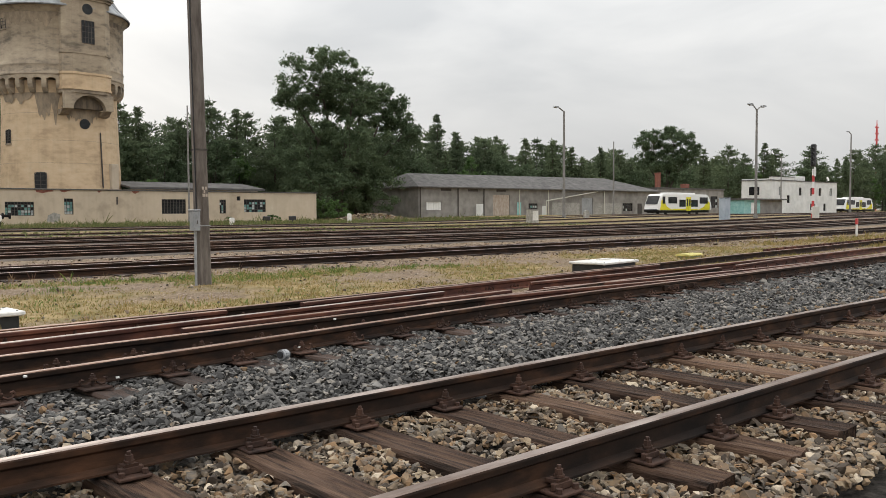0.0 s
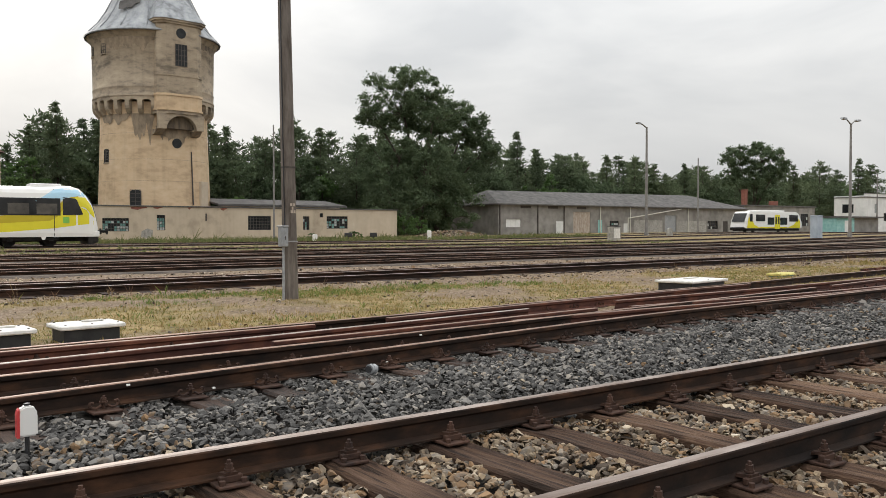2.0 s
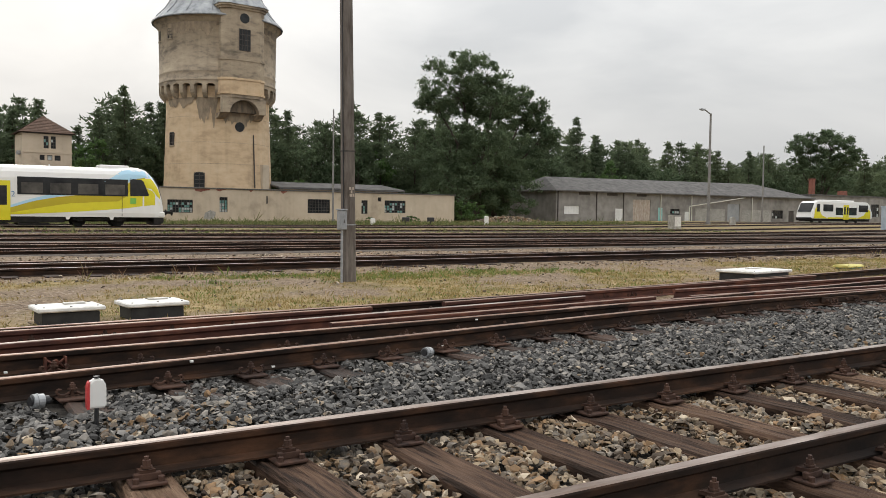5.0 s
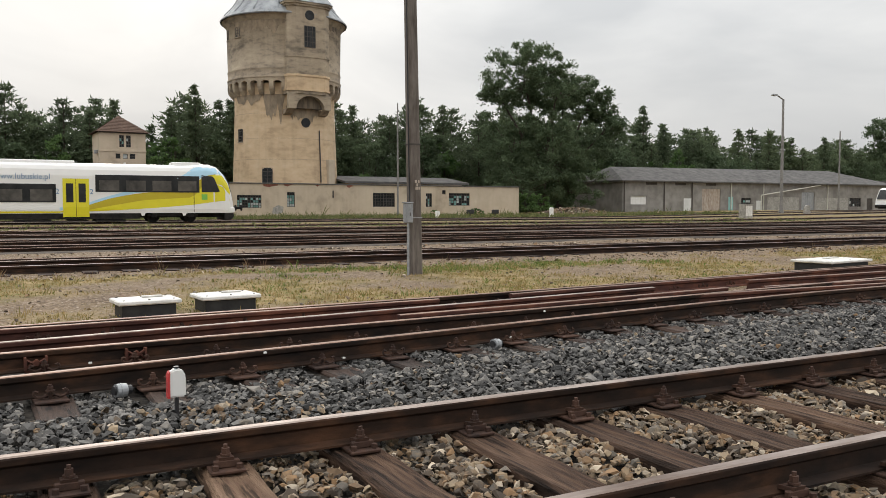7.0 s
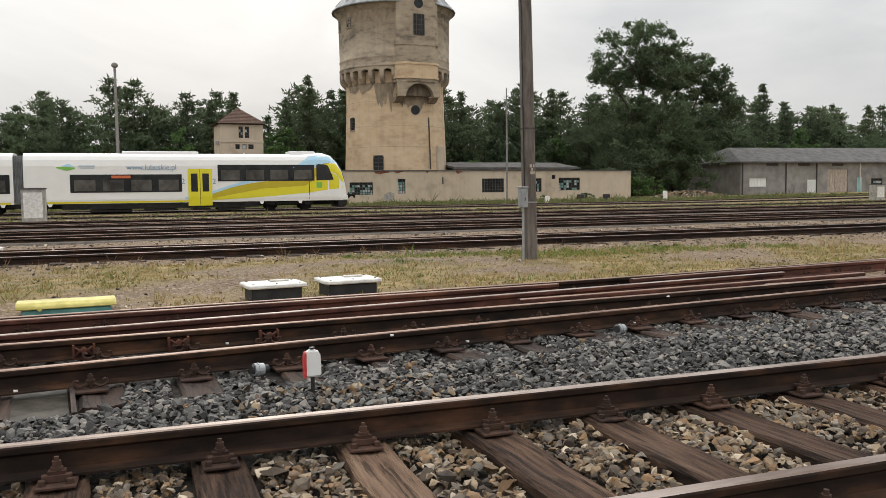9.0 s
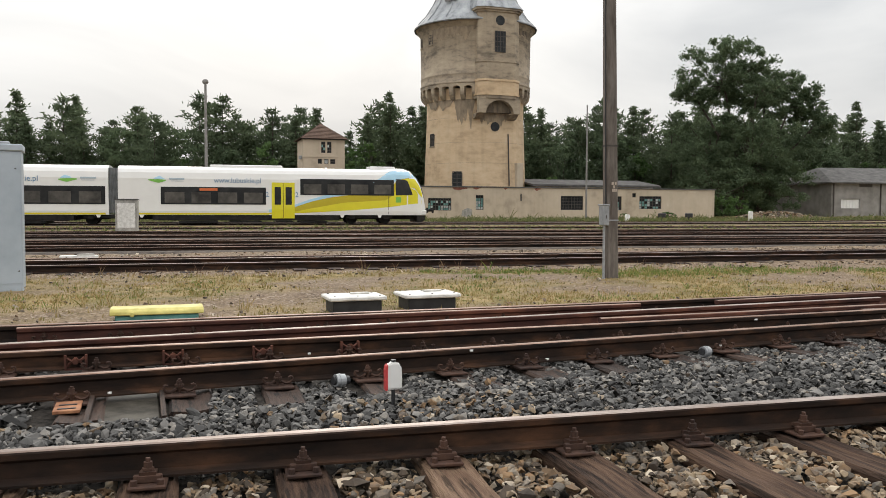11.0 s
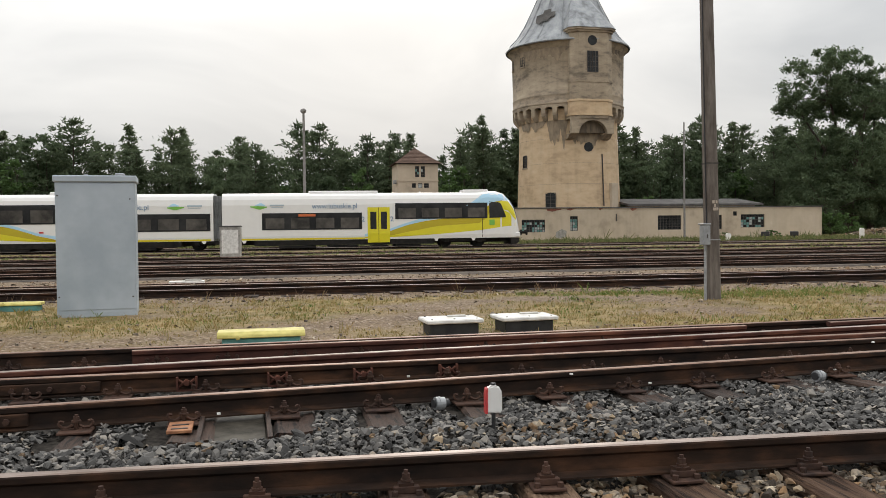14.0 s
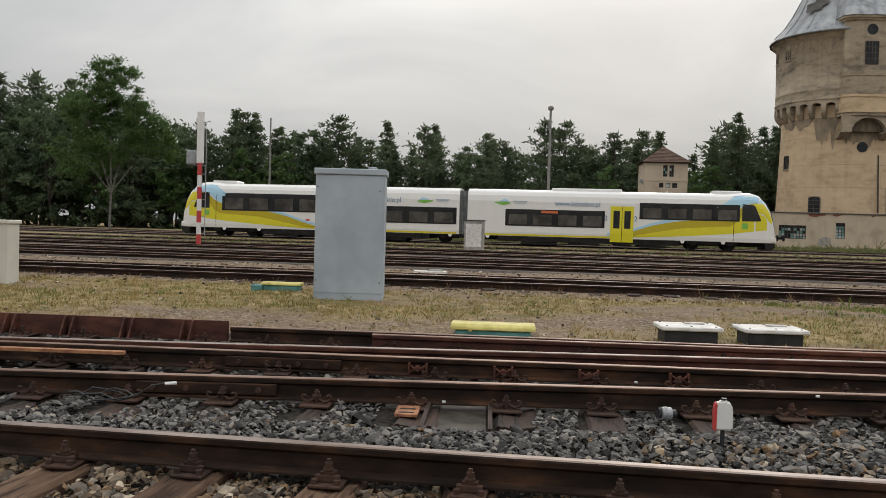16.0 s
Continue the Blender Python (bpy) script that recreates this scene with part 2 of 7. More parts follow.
M = {
    "rail": material("rusty_rail_steel", [(0.2, (0.009, 0.006, 0.005)), (0.5, (0.026, 0.0145, 0.0095)), (0.85, (0.085, 0.04, 0.021))], 9, 0.75, 0.0, 0.35, 60, spec=0.2, stretch=(0.35, 1, 1)),
    "rail_red": material("red_rusty_switch_steel", [(0.2, (0.03, 0.012, 0.01)), (0.5, (0.08, 0.031, 0.022)), (0.85, (0.19, 0.072, 0.042))], 7, 0.7, 0.0, 0.35, 60, spec=0.25, stretch=(0.35, 1, 1)),
    "tread": material("polished_rail_tread", two((0.16, 0.115, 0.092), (0.4, 0.335, 0.3)), 6, 0.5, 0.85, 0.1, 80, stretch=(0.25, 1, 1)),
    "tread_dull": material("dull_rail_tread", two((0.125, 0.066, 0.042), (0.31, 0.205, 0.155)), 6, 0.5, 0.7, 0.1, 80, stretch=(0.25, 1, 1)),
    "fixing": material("rusty_fastening_iron", two((0.028, 0.017, 0.014), (0.095, 0.05, 0.034)), 20, 0.75, 0.3, 0.4, 90, random_ob=0.3),
    "timber": material("weathered_sleeper_timber", [(0.22, (0.025, 0.015, 0.011)), (0.42, (0.085, 0.05, 0.033)), (0.6, (0.155, 0.096, 0.063)), (0.85, (0.26, 0.172, 0.115))], 5, 0.9, 0.0, 1.0, 22, spec=0.2, stretch=(7, 0.5, 3), random_ob=0.4, crack=0.65),
    "timber_dark": material("tarred_sleeper_timber", [(0.2, (0.015, 0.01, 0.008)), (0.8, (0.082, 0.047, 0.032))], 9, 0.85, 0.0, 0.7, 30, stretch=(6, 0.6, 3), random_ob=0.3, crack=0.7),
    "stone_tan": material("mixed_tan_ballast", [(0.0, (0.02, 0.016, 0.013)), (0.2, (0.085, 0.062, 0.043)), (0.34, (0.27, 0.165, 0.085)), (0.44, (0.1, 0.082, 0.066)), (0.54, (0.25, 0.175, 0.105)), (0.64, (0.1, 0.088, 0.075)), (0.76, (0.35, 0.265, 0.17)), (0.83, (0.16, 0.14, 0.12)), (0.92, (0.5, 0.41, 0.3)), (1.0, (0.68, 0.61, 0.51))], 20, 0.9, 0, 0.3, 60, island=0.85),
    "stone_dark": material("dark_basalt_ballast", [(0.0, (0.018, 0.017, 0.016)), (0.28, (0.044, 0.042, 0.04)), (0.54, (0.094, 0.09, 0.085)), (0.76, (0.17, 0.16, 0.148)), (0.9, (0.27, 0.242, 0.208)), (0.95, (0.29, 0.22, 0.15)), (1.0, (0.5, 0.44, 0.36))], 20, 0.8, 0, 0.3, 60, island=0.82),
    "soot": material("soot_stained_plaster", [(0.25, (0.07, 0.058, 0.046)), (0.75, (0.2, 0.155, 0.11))], 2.5, 0.95, 0, 0.3, 14, stretch=(1, 1, 0.3)),
    "sunk_bed": material("oily_track_gravel", [(0.3, (0.028, 0.02, 0.015)), (0.7, (0.105, 0.08, 0.062))], 5, 0.95, 0, 0.8, 25),
    # near-black: the shade in the gaps between stones is put into this colour
    "bed": material("gap_shade_fines", [(0.3, (0.012, 0.011, 0.01)), (0.7, (0.05, 0.044, 0.038))], 18, 0.95, 0, 0.9, 25, spec=0.08),
    "concrete": material("weathered_concrete", [(0.2, (0.2, 0.19, 0.17)), (0.8, (0.46, 0.44, 0.4))], 5, 0.9, 0, 0.4, 50),
    "white_lid": material("white_painted_lid", two((0.56, 0.54, 0.5), (0.82, 0.8, 0.76)), 7, 0.7, 0, 0.3, 50),
    "black_box": material("black_bitumen_box", two((0.012, 0.012, 0.013), (0.035, 0.034, 0.033)), 8, 0.6, 0, 0.3, 40),
    "yellow_lid": material("faded_yellow_paint", two((0.42, 0.36, 0.09), (0.68, 0.6, 0.2)), 6, 0.6, 0, 0.15, 40),
    "teal": material("faded_teal_paint", two((0.07, 0.2, 0.19), (0.13, 0.33, 0.3)), 6, 0.6, 0, 0.15, 40),
    "cabinet": material("pale_blue_grey_paint", two((0.33, 0.38, 0.43), (0.43, 0.48, 0.53)), 3, 0.55, 0, 0.05, 40, stain=0.6, stain_scale=1.3),
    "cream": paint("cream_paint", (0.62, 0.6, 0.53), 0.6),
    "pole": material("weathered_concrete_pole", [(0.2, (0.075, 0.06, 0.05)), (0.8, (0.19, 0.165, 0.145))], 8, 0.9, 0, 0.5, 60, stretch=(2, 2, 0.35)),
    "galv": material("galvanised_steel", two((0.25, 0.26, 0.27), (0.4, 0.41, 0.42)), 10, 0.5, 0.4, 0.1, 40),
    "grey_post": material("grey_lamp_post", two((0.16, 0.15, 0.14), (0.26, 0.25, 0.235)), 4, 0.75, 0, 0.2, 40),
    "black": paint("black_paint", (0.02, 0.02, 0.022), 0.5),
    "white": paint("white_paint", (0.8, 0.79, 0.76), 0.5),
    "red": paint("red_paint", (0.55, 0.05, 0.05), 0.5),
    "plaster": material("stained_yellow_plaster", [(0.0, (0.2, 0.15, 0.11)), (0.22, (0.43, 0.31, 0.2)), (0.5, (0.58, 0.43, 0.275)), (0.9, (0.66, 0.52, 0.36))], 1.4, 0.92, 0, 0.4, 14, stain=0.5, stain_scale=0.3, stretch=(0.55, 0.55, 1.1), detail=10, streak=0.1),
    "plaster_grey": material("sooty_grey_brown_plaster", [(0.0, (0.06, 0.052, 0.043)), (0.3, (0.2, 0.165, 0.125)), (0.5, (0.35, 0.285, 0.21)), (0.75, (0.42, 0.345, 0.25)), (0.95, (0.5, 0.41, 0.3))], 1.5, 0.92, 0, 0.5, 14, stain=0.5, stain_scale=0.35, stretch=(0.5, 0.5, 1.2), detail=10, streak=0.16, crack=0.12),
    "grey_stain": material("grey_damp_stain", [(0.2, (0.17, 0.138, 0.102)), (0.8, (0.36, 0.28, 0.195))], 2.0, 0.95, 0, 0.3, 14, stretch=(1, 1, 0.5)),
    "wall": material("beige_wall_plaster", [(0.1, (0.33, 0.27, 0.2)), (0.4, (0.49, 0.405, 0.305)), (0.8, (0.56, 0.47, 0.36)), (0.97, (0.63, 0.56, 0.46))], 0.9, 0.92, 0, 0.3, 12, stain=0.55, stain_scale=0.25, detail=9, streak=0.08),
    "grey_wall": material("grey_cement_render", [(0.2, (0.17, 0.158, 0.145)), (0.8, (0.31, 0.292, 0.268))], 0.8, 0.92, 0, 0.3, 12, stain=0.5, stain_scale=0.2, detail=8),
    "white_wall": material("white_rendered_wall", two((0.6, 0.6, 0.575), (0.76, 0.755, 0.73)), 0.6, 0.85, 0, 0.15, 12),
    "felt": material("dark_roofing_felt", [(0.2, (0.06, 0.057, 0.055)), (0.8, (0.14, 0.132, 0.125))], 1.2, 0.9, 0, 0.3, 20),
    "zinc": material("patchy_zinc_sheet", [(0.2, (0.15, 0.158, 0.165)), (0.5, (0.3, 0.315, 0.33)), (0.75, (0.38, 0.395, 0.405)), (0.95, (0.48, 0.49, 0.5))], 1.2, 0.6, 0.2, 0.15, 10, stain=0.4, stain_scale=0.4, stretch=(1, 1, 0.5)),
    "clay": material("weathered_clay_tiles", [(0.2, (0.07, 0.046, 0.037)), (0.55, (0.13, 0.082, 0.06)), (0.9, (0.2, 0.135, 0.1))], 3, 0.9, 0, 0.3, 30, random_ob=0.4),
    "brick": material("red_chimney_brick", two((0.16, 0.06, 0.045), (0.3, 0.12, 0.08)), 4, 0.9, 0, 0.4, 20),
    "glass": material("dusty_dark_glass", two((0.008, 0.009, 0.01), (0.025, 0.027, 0.028)), 1.5, 0.18, 0, 0.0, 20, spec=0.3),
    "glass_pale": material("whitened_glass_pane", two((0.32, 0.36, 0.36), (0.52, 0.55, 0.54)), 3, 0.4, 0, 0.0, 20),
    "glass_teal": material("teal_glass_pane", two((0.1, 0.24, 0.22), (0.18, 0.36, 0.33)), 3, 0.4, 0, 0.0, 20),
    "iron": material("dark_window_iron", two((0.05, 0.045, 0.04), (0.1, 0.085, 0.075)), 8, 0.8, 0.1, 0.2, 30),
    "old_door": material("peeling_pale_door", [(0.2, (0.3, 0.22, 0.17)), (0.8, (0.52, 0.46, 0.39))], 2, 0.85, 0, 0.3, 30, stretch=(4, 1, 1)),
    "birch_bark": material("white_birch_bark", [(0.25, (0.08, 0.075, 0.07)), (0.5, (0.5, 0.48, 0.44)), (0.8, (0.62, 0.6, 0.56))], 3, 0.85, 0, 0.3, 20, stretch=(1, 1, 3)),
    "pale_bark": material("grey_birch_bark", [(0.25, (0.06, 0.055, 0.05)), (0.8, (0.24, 0.225, 0.2))], 3, 0.9, 0, 0.3, 20, stretch=(1, 1, 3)),
    "wet_concrete": material("wet_dirty_concrete", [(0.3, (0.03, 0.026, 0.02)), (0.7, (0.09, 0.08, 0.064))], 6, 0.7, 0, 0.2, 30, spec=0.15),
    "bark": material("tree_bark", two((0.035, 0.028, 0.022), (0.1, 0.08, 0.062)), 5, 0.95, 0, 0.8, 14, stretch=(2, 2, 0.4)),
    "pine_leaf": material("pine_needles", [(0.1, (0.058, 0.076, 0.046)), (0.5, (0.094, 0.122, 0.07)), (0.9, (0.14, 0.168, 0.092))], 0.5, 0.85, 0, 0.0, island=0.4, spec=0.12, random_ob=0.3, through_light=0.35),
    "leaf": material("dark_green_leaves", [(0.1, (0.052, 0.073, 0.04)), (0.5, (0.086, 0.119, 0.065)), (0.9, (0.134, 0.17, 0.092))], 0.5, 0.75, 0, 0.0, island=0.45, spec=0.15, random_ob=0.2, through_light=0.35),
    "leaf_light": material("light_green_leaves", [(0.1, (0.045, 0.08, 0.025)), (0.5, (0.08, 0.135, 0.045)), (0.9, (0.125, 0.19, 0.07))], 2, 0.75, 0, 0.0, island=0.6, spec=0.2, random_ob=0.2, through_light=0.35),
    "grass": material("dry_green_grass", [(0.05, (0.075, 0.1, 0.025)), (0.3, (0.18, 0.165, 0.05)), (0.6, (0.32, 0.23, 0.1)), (0.95, (0.42, 0.31, 0.165))], 0.7, 0.85, 0, 0.0, island=0.5, spec=0.2, through_light=0.16),
    "verge": material("rank_green_verge", [(0.05, (0.06, 0.09, 0.03)), (0.5, (0.13, 0.15, 0.055)), (0.95, (0.26, 0.22, 0.11))], 0.7, 0.85, 0, 0.0, island=0.5, spec=0.2, through_light=0.16),
    "lush": material("fresh_green_grass", two((0.08, 0.13, 0.03), (0.2, 0.24, 0.07)), 0.9, 0.85, 0, 0.0, island=0.5, spec=0.2, through_light=0.16),
    "weed": material("rusty_weed_stalks", two((0.12, 0.06, 0.04), (0.24, 0.17, 0.09)), 2, 0.9, 0, 0.0, island=0.6),
    "train_white": paint("glossy_white_train_paint", (0.8, 0.79, 0.77), 0.25, 0.04),
    "train_yellow": paint("glossy_yellow_train_paint", (0.72, 0.64, 0.03), 0.25, 0.06),
    "train_ochre": paint("glossy_ochre_train_paint", (0.5, 0.4, 0.02), 0.25, 0.06),
    "train_blue": paint("glossy_sky_blue_train_paint", (0.42, 0.66, 0.82), 0.25, 0.06),
    "train_text": paint("slate_blue_lettering", (0.14, 0.25, 0.4), 0.4),
    "train_grey_text": paint("pale_blue_grey_lettering", (0.42, 0.5, 0.56), 0.4),
    "train_green": paint("leaf_green_emblem", (0.2, 0.5, 0.08), 0.4),
    "train_dark": material("black_underframe", two((0.006, 0.006, 0.006), (0.026, 0.023, 0.021)), 3, 0.75, 0.0, 0.2, 20, spec=0.2),
    "train_glass": material("tinted_train_window", two((0.01, 0.011, 0.012), (0.035, 0.035, 0.035)), 0.8, 0.15, 0, 0.0, spec=0.25),
    "blind": material("pale_window_interior", two((0.03, 0.028, 0.026), (0.12, 0.11, 0.098)), 1.0, 0.3, 0, 0.0, spec=0.25),
    "bellows": material("grey_rubber_bellows", two((0.13, 0.14, 0.145), (0.24, 0.25, 0.255)), 2, 0.7, 0, 0.1),
    "turquoise": material("turquoise_painted_board", two((0.2, 0.42, 0.4), (0.34, 0.56, 0.53)), 2, 0.7, 0, 0.1),
    "orange_rust": material("orange_rust", two((0.2, 0.08, 0.04), (0.42, 0.2, 0.1)), 12, 0.8, 0, 0.3, 60),
    "orange": paint("orange_display", (0.6, 0.14, 0.04), 0.5),
}
M["glass"].node_tree.nodes["Principled BSDF"].inputs["Roughness"].default_value = 0.22


# ---- builders ----
def part(name, bm, mat, parent=None, label="", smooth=False):
    """Link a bmesh as one mesh object under a thing or a part; mat is a key or a list of keys."""
    me = bpy.data.meshes.new(name)
    bm.normal_update()
    bm.to_mesh(me)
    bm.free()
    for k in (mat if isinstance(mat, (list, tuple)) else [mat]):
        me.materials.append(M[k])
    if smooth:
        for p in me.polygons:
            p.use_smooth = True
    ob = new(name, me)
    if parent is not None:
        ob.parent = parent
    if label:
        ob["label"] = label
    return ob


def thing(name, x, y, z, label, category, group="", kind="", rz=0.0):
    ob = new(name)
    ob.empty_display_size = 0.2
    ob.matrix_world = pose(x, y, z, 0, 0, rz)
    return tagged(ob, label, category, group, kind)


def np_mesh(name, verts, faces, mat):
    me = bpy.data.meshes.new(name)
    verts = np.asarray(verts, dtype=np.float32)
    faces = np.asarray(faces, dtype=np.int32)
    n, k = faces.shape
    me.vertices.add(len(verts))
    me.vertices.foreach_set("co", verts.ravel())
    me.loops.add(n * k)
    me.loops.foreach_set("vertex_index", faces.ravel())
    me.polygons.add(n)
    me.polygons.foreach_set("loop_start", np.arange(0, n * k, k, dtype=np.int32))
    me.polygons.foreach_set("loop_total", np.full(n, k, dtype=np.int32))
    me.update(calc_edges=True)
    me.shade_flat()
    me.materials.append(M[mat])
    return me


def box(bm, x0, x1, y0, y1, z0, z1, bevel=0.0, mi=0):
    vs = [bm.verts.new(p) for p in ((x0, y0, z0), (x1, y0, z0), (x1, y1, z0), (x0, y1, z0), (x0, y0, z1), (x1, y0, z1), (x1, y1, z1), (x0, y1, z1))]
    fs = [bm.faces.new([vs[i] for i in q]) for q in ((3, 2, 1, 0), (4, 5, 6, 7), (0, 1, 5, 4), (1, 2, 6, 5), (2, 3, 7, 6), (3, 0, 4, 7))]
    for f in fs:
        f.material_index = mi
    if bevel > 0:
        es = {e for f in fs for e in f.edges}
        bmesh.ops.bevel(bm, geom=list(es), offset=bevel, segments=1, affect="EDGES")
    return bm


def tube(bm, p0, p1, r0, r1=None, n=10, mi=0, caps=True):
    r1 = r0 if r1 is None else r1
    p0, p1 = Vector(p0), Vector(p1)
    d = (p1 - p0).normalized()
    a = d.cross(Vector((0, 0, 1)) if abs(d.z) < 0.9 else Vector((1, 0, 0))).normalized()
    b = d.cross(a)
    rings = []
    for p, r in ((p0, r0), (p1, r1)):
        rings.append([bm.verts.new(p + (a * math.cos(2 * math.pi * i / n) + b * math.sin(2 * math.pi * i / n)) * r) for i in range(n)])
    for i in range(n):
        j = (i + 1) % n
        bm.faces.new((rings[0][i], rings[0][j], rings[1][j], rings[1][i])).material_index = mi
    if caps:
        bm.faces.new(rings[0][::-1]).material_index = mi
        bm.faces.new(rings[1]).material_index = mi
    return bm


def hose(bm, pts, r, n=6):
    """One round tube swept along a line of points."""
    pts = [Vector(p) for p in pts]
    rings = []
    for i, p in enumerate(pts):
        d = (pts[min(i + 1, len(pts) - 1)] - pts[max(i - 1, 0)]).normalized()
        a = d.cross(Vector((0, 0, 1)) if abs(d.z) < 0.9 else Vector((1, 0, 0))).normalized()
        b = d.cross(a)
        rings.append([bm.verts.new(p + (a * math.cos(2 * math.pi * k / n) + b * math.sin(2 * math.pi * k / n)) * r) for k in range(n)])
    for r0, r1 in zip(rings[:-1], rings[1:]):
        for k in range(n):
            j = (k + 1) % n
            bm.faces.new((r0[k], r0[j], r1[j], r1[k]))
    bm.faces.new(rings[0][::-1])
    bm.faces.new(rings[-1])
    return bm


def prism(bm, pts, axis, a, b, mi=0):
    """Extrude a closed outline of 2D points along an axis from a to b."""
    def at(p, h):
        return {"x": (h, p[0], p[1]), "y": (p[0], h, p[1]), "z": (p[0], p[1], h)}[axis]
    lo = [bm.verts.new(at(p, a)) for p in pts]
    hi = [bm.verts.new(at(p, b)) for p in pts]
    n = len(pts)
    for i in range(n):
        j = (i + 1) % n
        bm.faces.new((lo[i], lo[j], hi[j], hi[i])).material_index = mi
    bm.faces.new(lo[::-1]).material_index = mi
    bm.faces.new(hi).material_index = mi
    bmesh.ops.recalc_face_normals(bm, faces=bm.faces[:])
    return bm


def B():
    return bmesh.new()


def smooth01(v, a, b):
    s = min(1.0, max(0.0, (v - a) / (b - a)))
    return s * s * (3 - 2 * s)


def ground_z(x, y):
    z = -0.15 + 0.55 * smooth01(x, 45, 110)
    near = 1 - smooth01(y, 7.6, 9.2)
    z -= 0.11 * near
    if 9 < y < 60 and -40 < x < 60:
        z += 0.035 * noise.noise((x * 0.6, y * 0.6, 0.3)) + 0.012 * noise.noise((x * 3, y * 3, 1.7))
    return z


def grassiness(x, y):
    """Cover of grass on the ground, 0 to 1."""
    n = noise.noise((x * 0.35, y * 0.55, 4.2)) + 0.5 * noise.noise((x * 1.3, y * 1.6, 9.1))
    if y < 8.6:
        return 0.0
    if y < 16.0:
        return max(0.0, min(1.0, (0.5 + 0.45 * (1 - smooth01(x, -7, -1)) + 1.2 * n) * smooth01(y, 8.6, 10.2) * (1 - smooth01(y, 14.6, 15.9)) * 1.3))
    if y < 43:
        return max(0.0, min(1.0, 0.05 + 0.5 * (n - 0.25)))
    return max(0.0, min(1.0, 0.75 + 0.7 * n))


# ---- the ground ----
def ground_sheet():
    xs = [-3000, -1200, -500, -250, -150, -100, -70, -50, -35, -26] + list(np.arange(-20, 32, 0.4)) + [34, 38, 43] + list(range(46, 126, 4)) + [150, 200, 300, 500, 1200, 3000]
    ys = [-3000, -1000, -300, -100, -40, -15, -5, 0, 2, 4, 6, 7] + list(np.arange(7.5, 24, 0.3)) + list(np.arange(24.5, 62, 1.2)) + [64, 68, 74, 80, 88, 100, 115, 135, 170, 250, 500, 1200, 3000]
    verts = [(x, y, ground_z(x, y)) for y in ys for x in xs]
    nx = len(xs)
    faces = [(j * nx + i, j * nx + i + 1, (j + 1) * nx + i + 1, (j + 1) * nx + i) for j in range(len(ys) - 1) for i in range(nx - 1)]
    me = np_mesh("ground", verts, faces, "bed")
    a = me.attributes.new("cover", "FLOAT", "POINT")
    a.data.foreach_set("value", [grassiness(x, y) for x, y, z in verts])
    m = bpy.data.materials.new("gravelly_grass_ground")
    m.use_nodes = True
    t = m.node_tree
    b = t.nodes["Principled BSDF"]
    b.inputs["Roughness"].default_value = 0.95
    b.inputs["Specular IOR Level"].default_value = 0.15
    co = t.nodes.new("ShaderNodeTexCoord")

    def nz(s, d):
        n = t.nodes.new("ShaderNodeTexNoise")
        n.inputs["Scale"].default_value, n.inputs["Detail"].default_value, n.inputs["Roughness"].default_value = s, d, 0.65
        t.links.new(co.outputs["Object"], n.inputs["Vector"])
        return n.outputs["Fac"]

    def ramp(f, stops):
        r = t.nodes.new("ShaderNodeValToRGB")
        while len(r.color_ramp.elements) < len(stops):
            r.color_ramp.elements.new(0.5)
        for e, (p, c) in zip(r.color_ramp.elements, stops):
            e.position, e.color = p, (*c, 1)
        t.links.new(f, r.inputs["Fac"])
        return r.outputs["Color"]

    vor = t.nodes.new("ShaderNodeTexVoronoi")
    vor.inputs["Scale"].default_value = 34
    t.links.new(co.outputs["Object"], vor.inputs["Vector"])
    peb = t.nodes.new("ShaderNodeSeparateColor")
    t.links.new(vor.outputs["Color"], peb.inputs["Color"])
    grav = ramp(peb.outputs["Red"], [(0.0, (0.06, 0.04, 0.028)), (0.45, (0.18, 0.128, 0.085)), (0.8, (0.29, 0.215, 0.15)), (1.0, (0.52, 0.44, 0.36))])
    earth = ramp(nz(1.3, 6), [(0.35, (0.09, 0.062, 0.041)), (0.65, (0.2, 0.145, 0.095))])
    mx = t.nodes.new("ShaderNodeMixRGB")
    mx.inputs["Fac"].default_value = 0.45
    t.links.new(grav, mx.inputs["Color1"])
    t.links.new(earth, mx.inputs["Color2"])
    turf = ramp(nz(2.2, 8), [(0.3, (0.1, 0.1, 0.035)), (0.5, (0.23, 0.175, 0.075)), (0.7, (0.36, 0.265, 0.14))])
    at = t.nodes.new("ShaderNodeAttribute")
    at.attribute_name = "cover"
    mm = t.nodes.new("ShaderNodeMath")
    mm.operation = "MULTIPLY_ADD"
    mm.inputs[1].default_value = 0.9
    t.links.new(nz(6, 5), mm.inputs[0])
    mm.inputs[2].default_value = -0.45
    ad = t.nodes.new("ShaderNodeMath")
    ad.operation = "ADD"
    ad.use_clamp = True
    t.links.new(mm.outputs[0], ad.inputs[0])
    t.links.new(at.outputs["Fac"], ad.inputs[1])
    m2 = t.nodes.new("ShaderNodeMixRGB")
    t.links.new(ad.outputs[0], m2.inputs["Fac"])
    t.links.new(mx.outputs["Color"], m2.inputs["Color1"])
    t.links.new(turf, m2.inputs["Color2"])
    t.links.new(m2.outputs["Color"], b.inputs["Base Color"])
    bp = t.nodes.new("ShaderNodeBump")
    bp.inputs["Strength"].default_value, bp.inputs["Distance"].default_value = 0.6, 0.014
    t.links.new(vor.outputs["Distance"], bp.inputs["Height"])
    t.links.new(bp.outputs["Normal"], b.inputs["Normal"])
    me.materials.clear()
    me.materials.append(m)
    tagged(new("ground", me), "gravelly railway yard ground with dry grass patches", "ground", kind="structure")


ground_sheet()

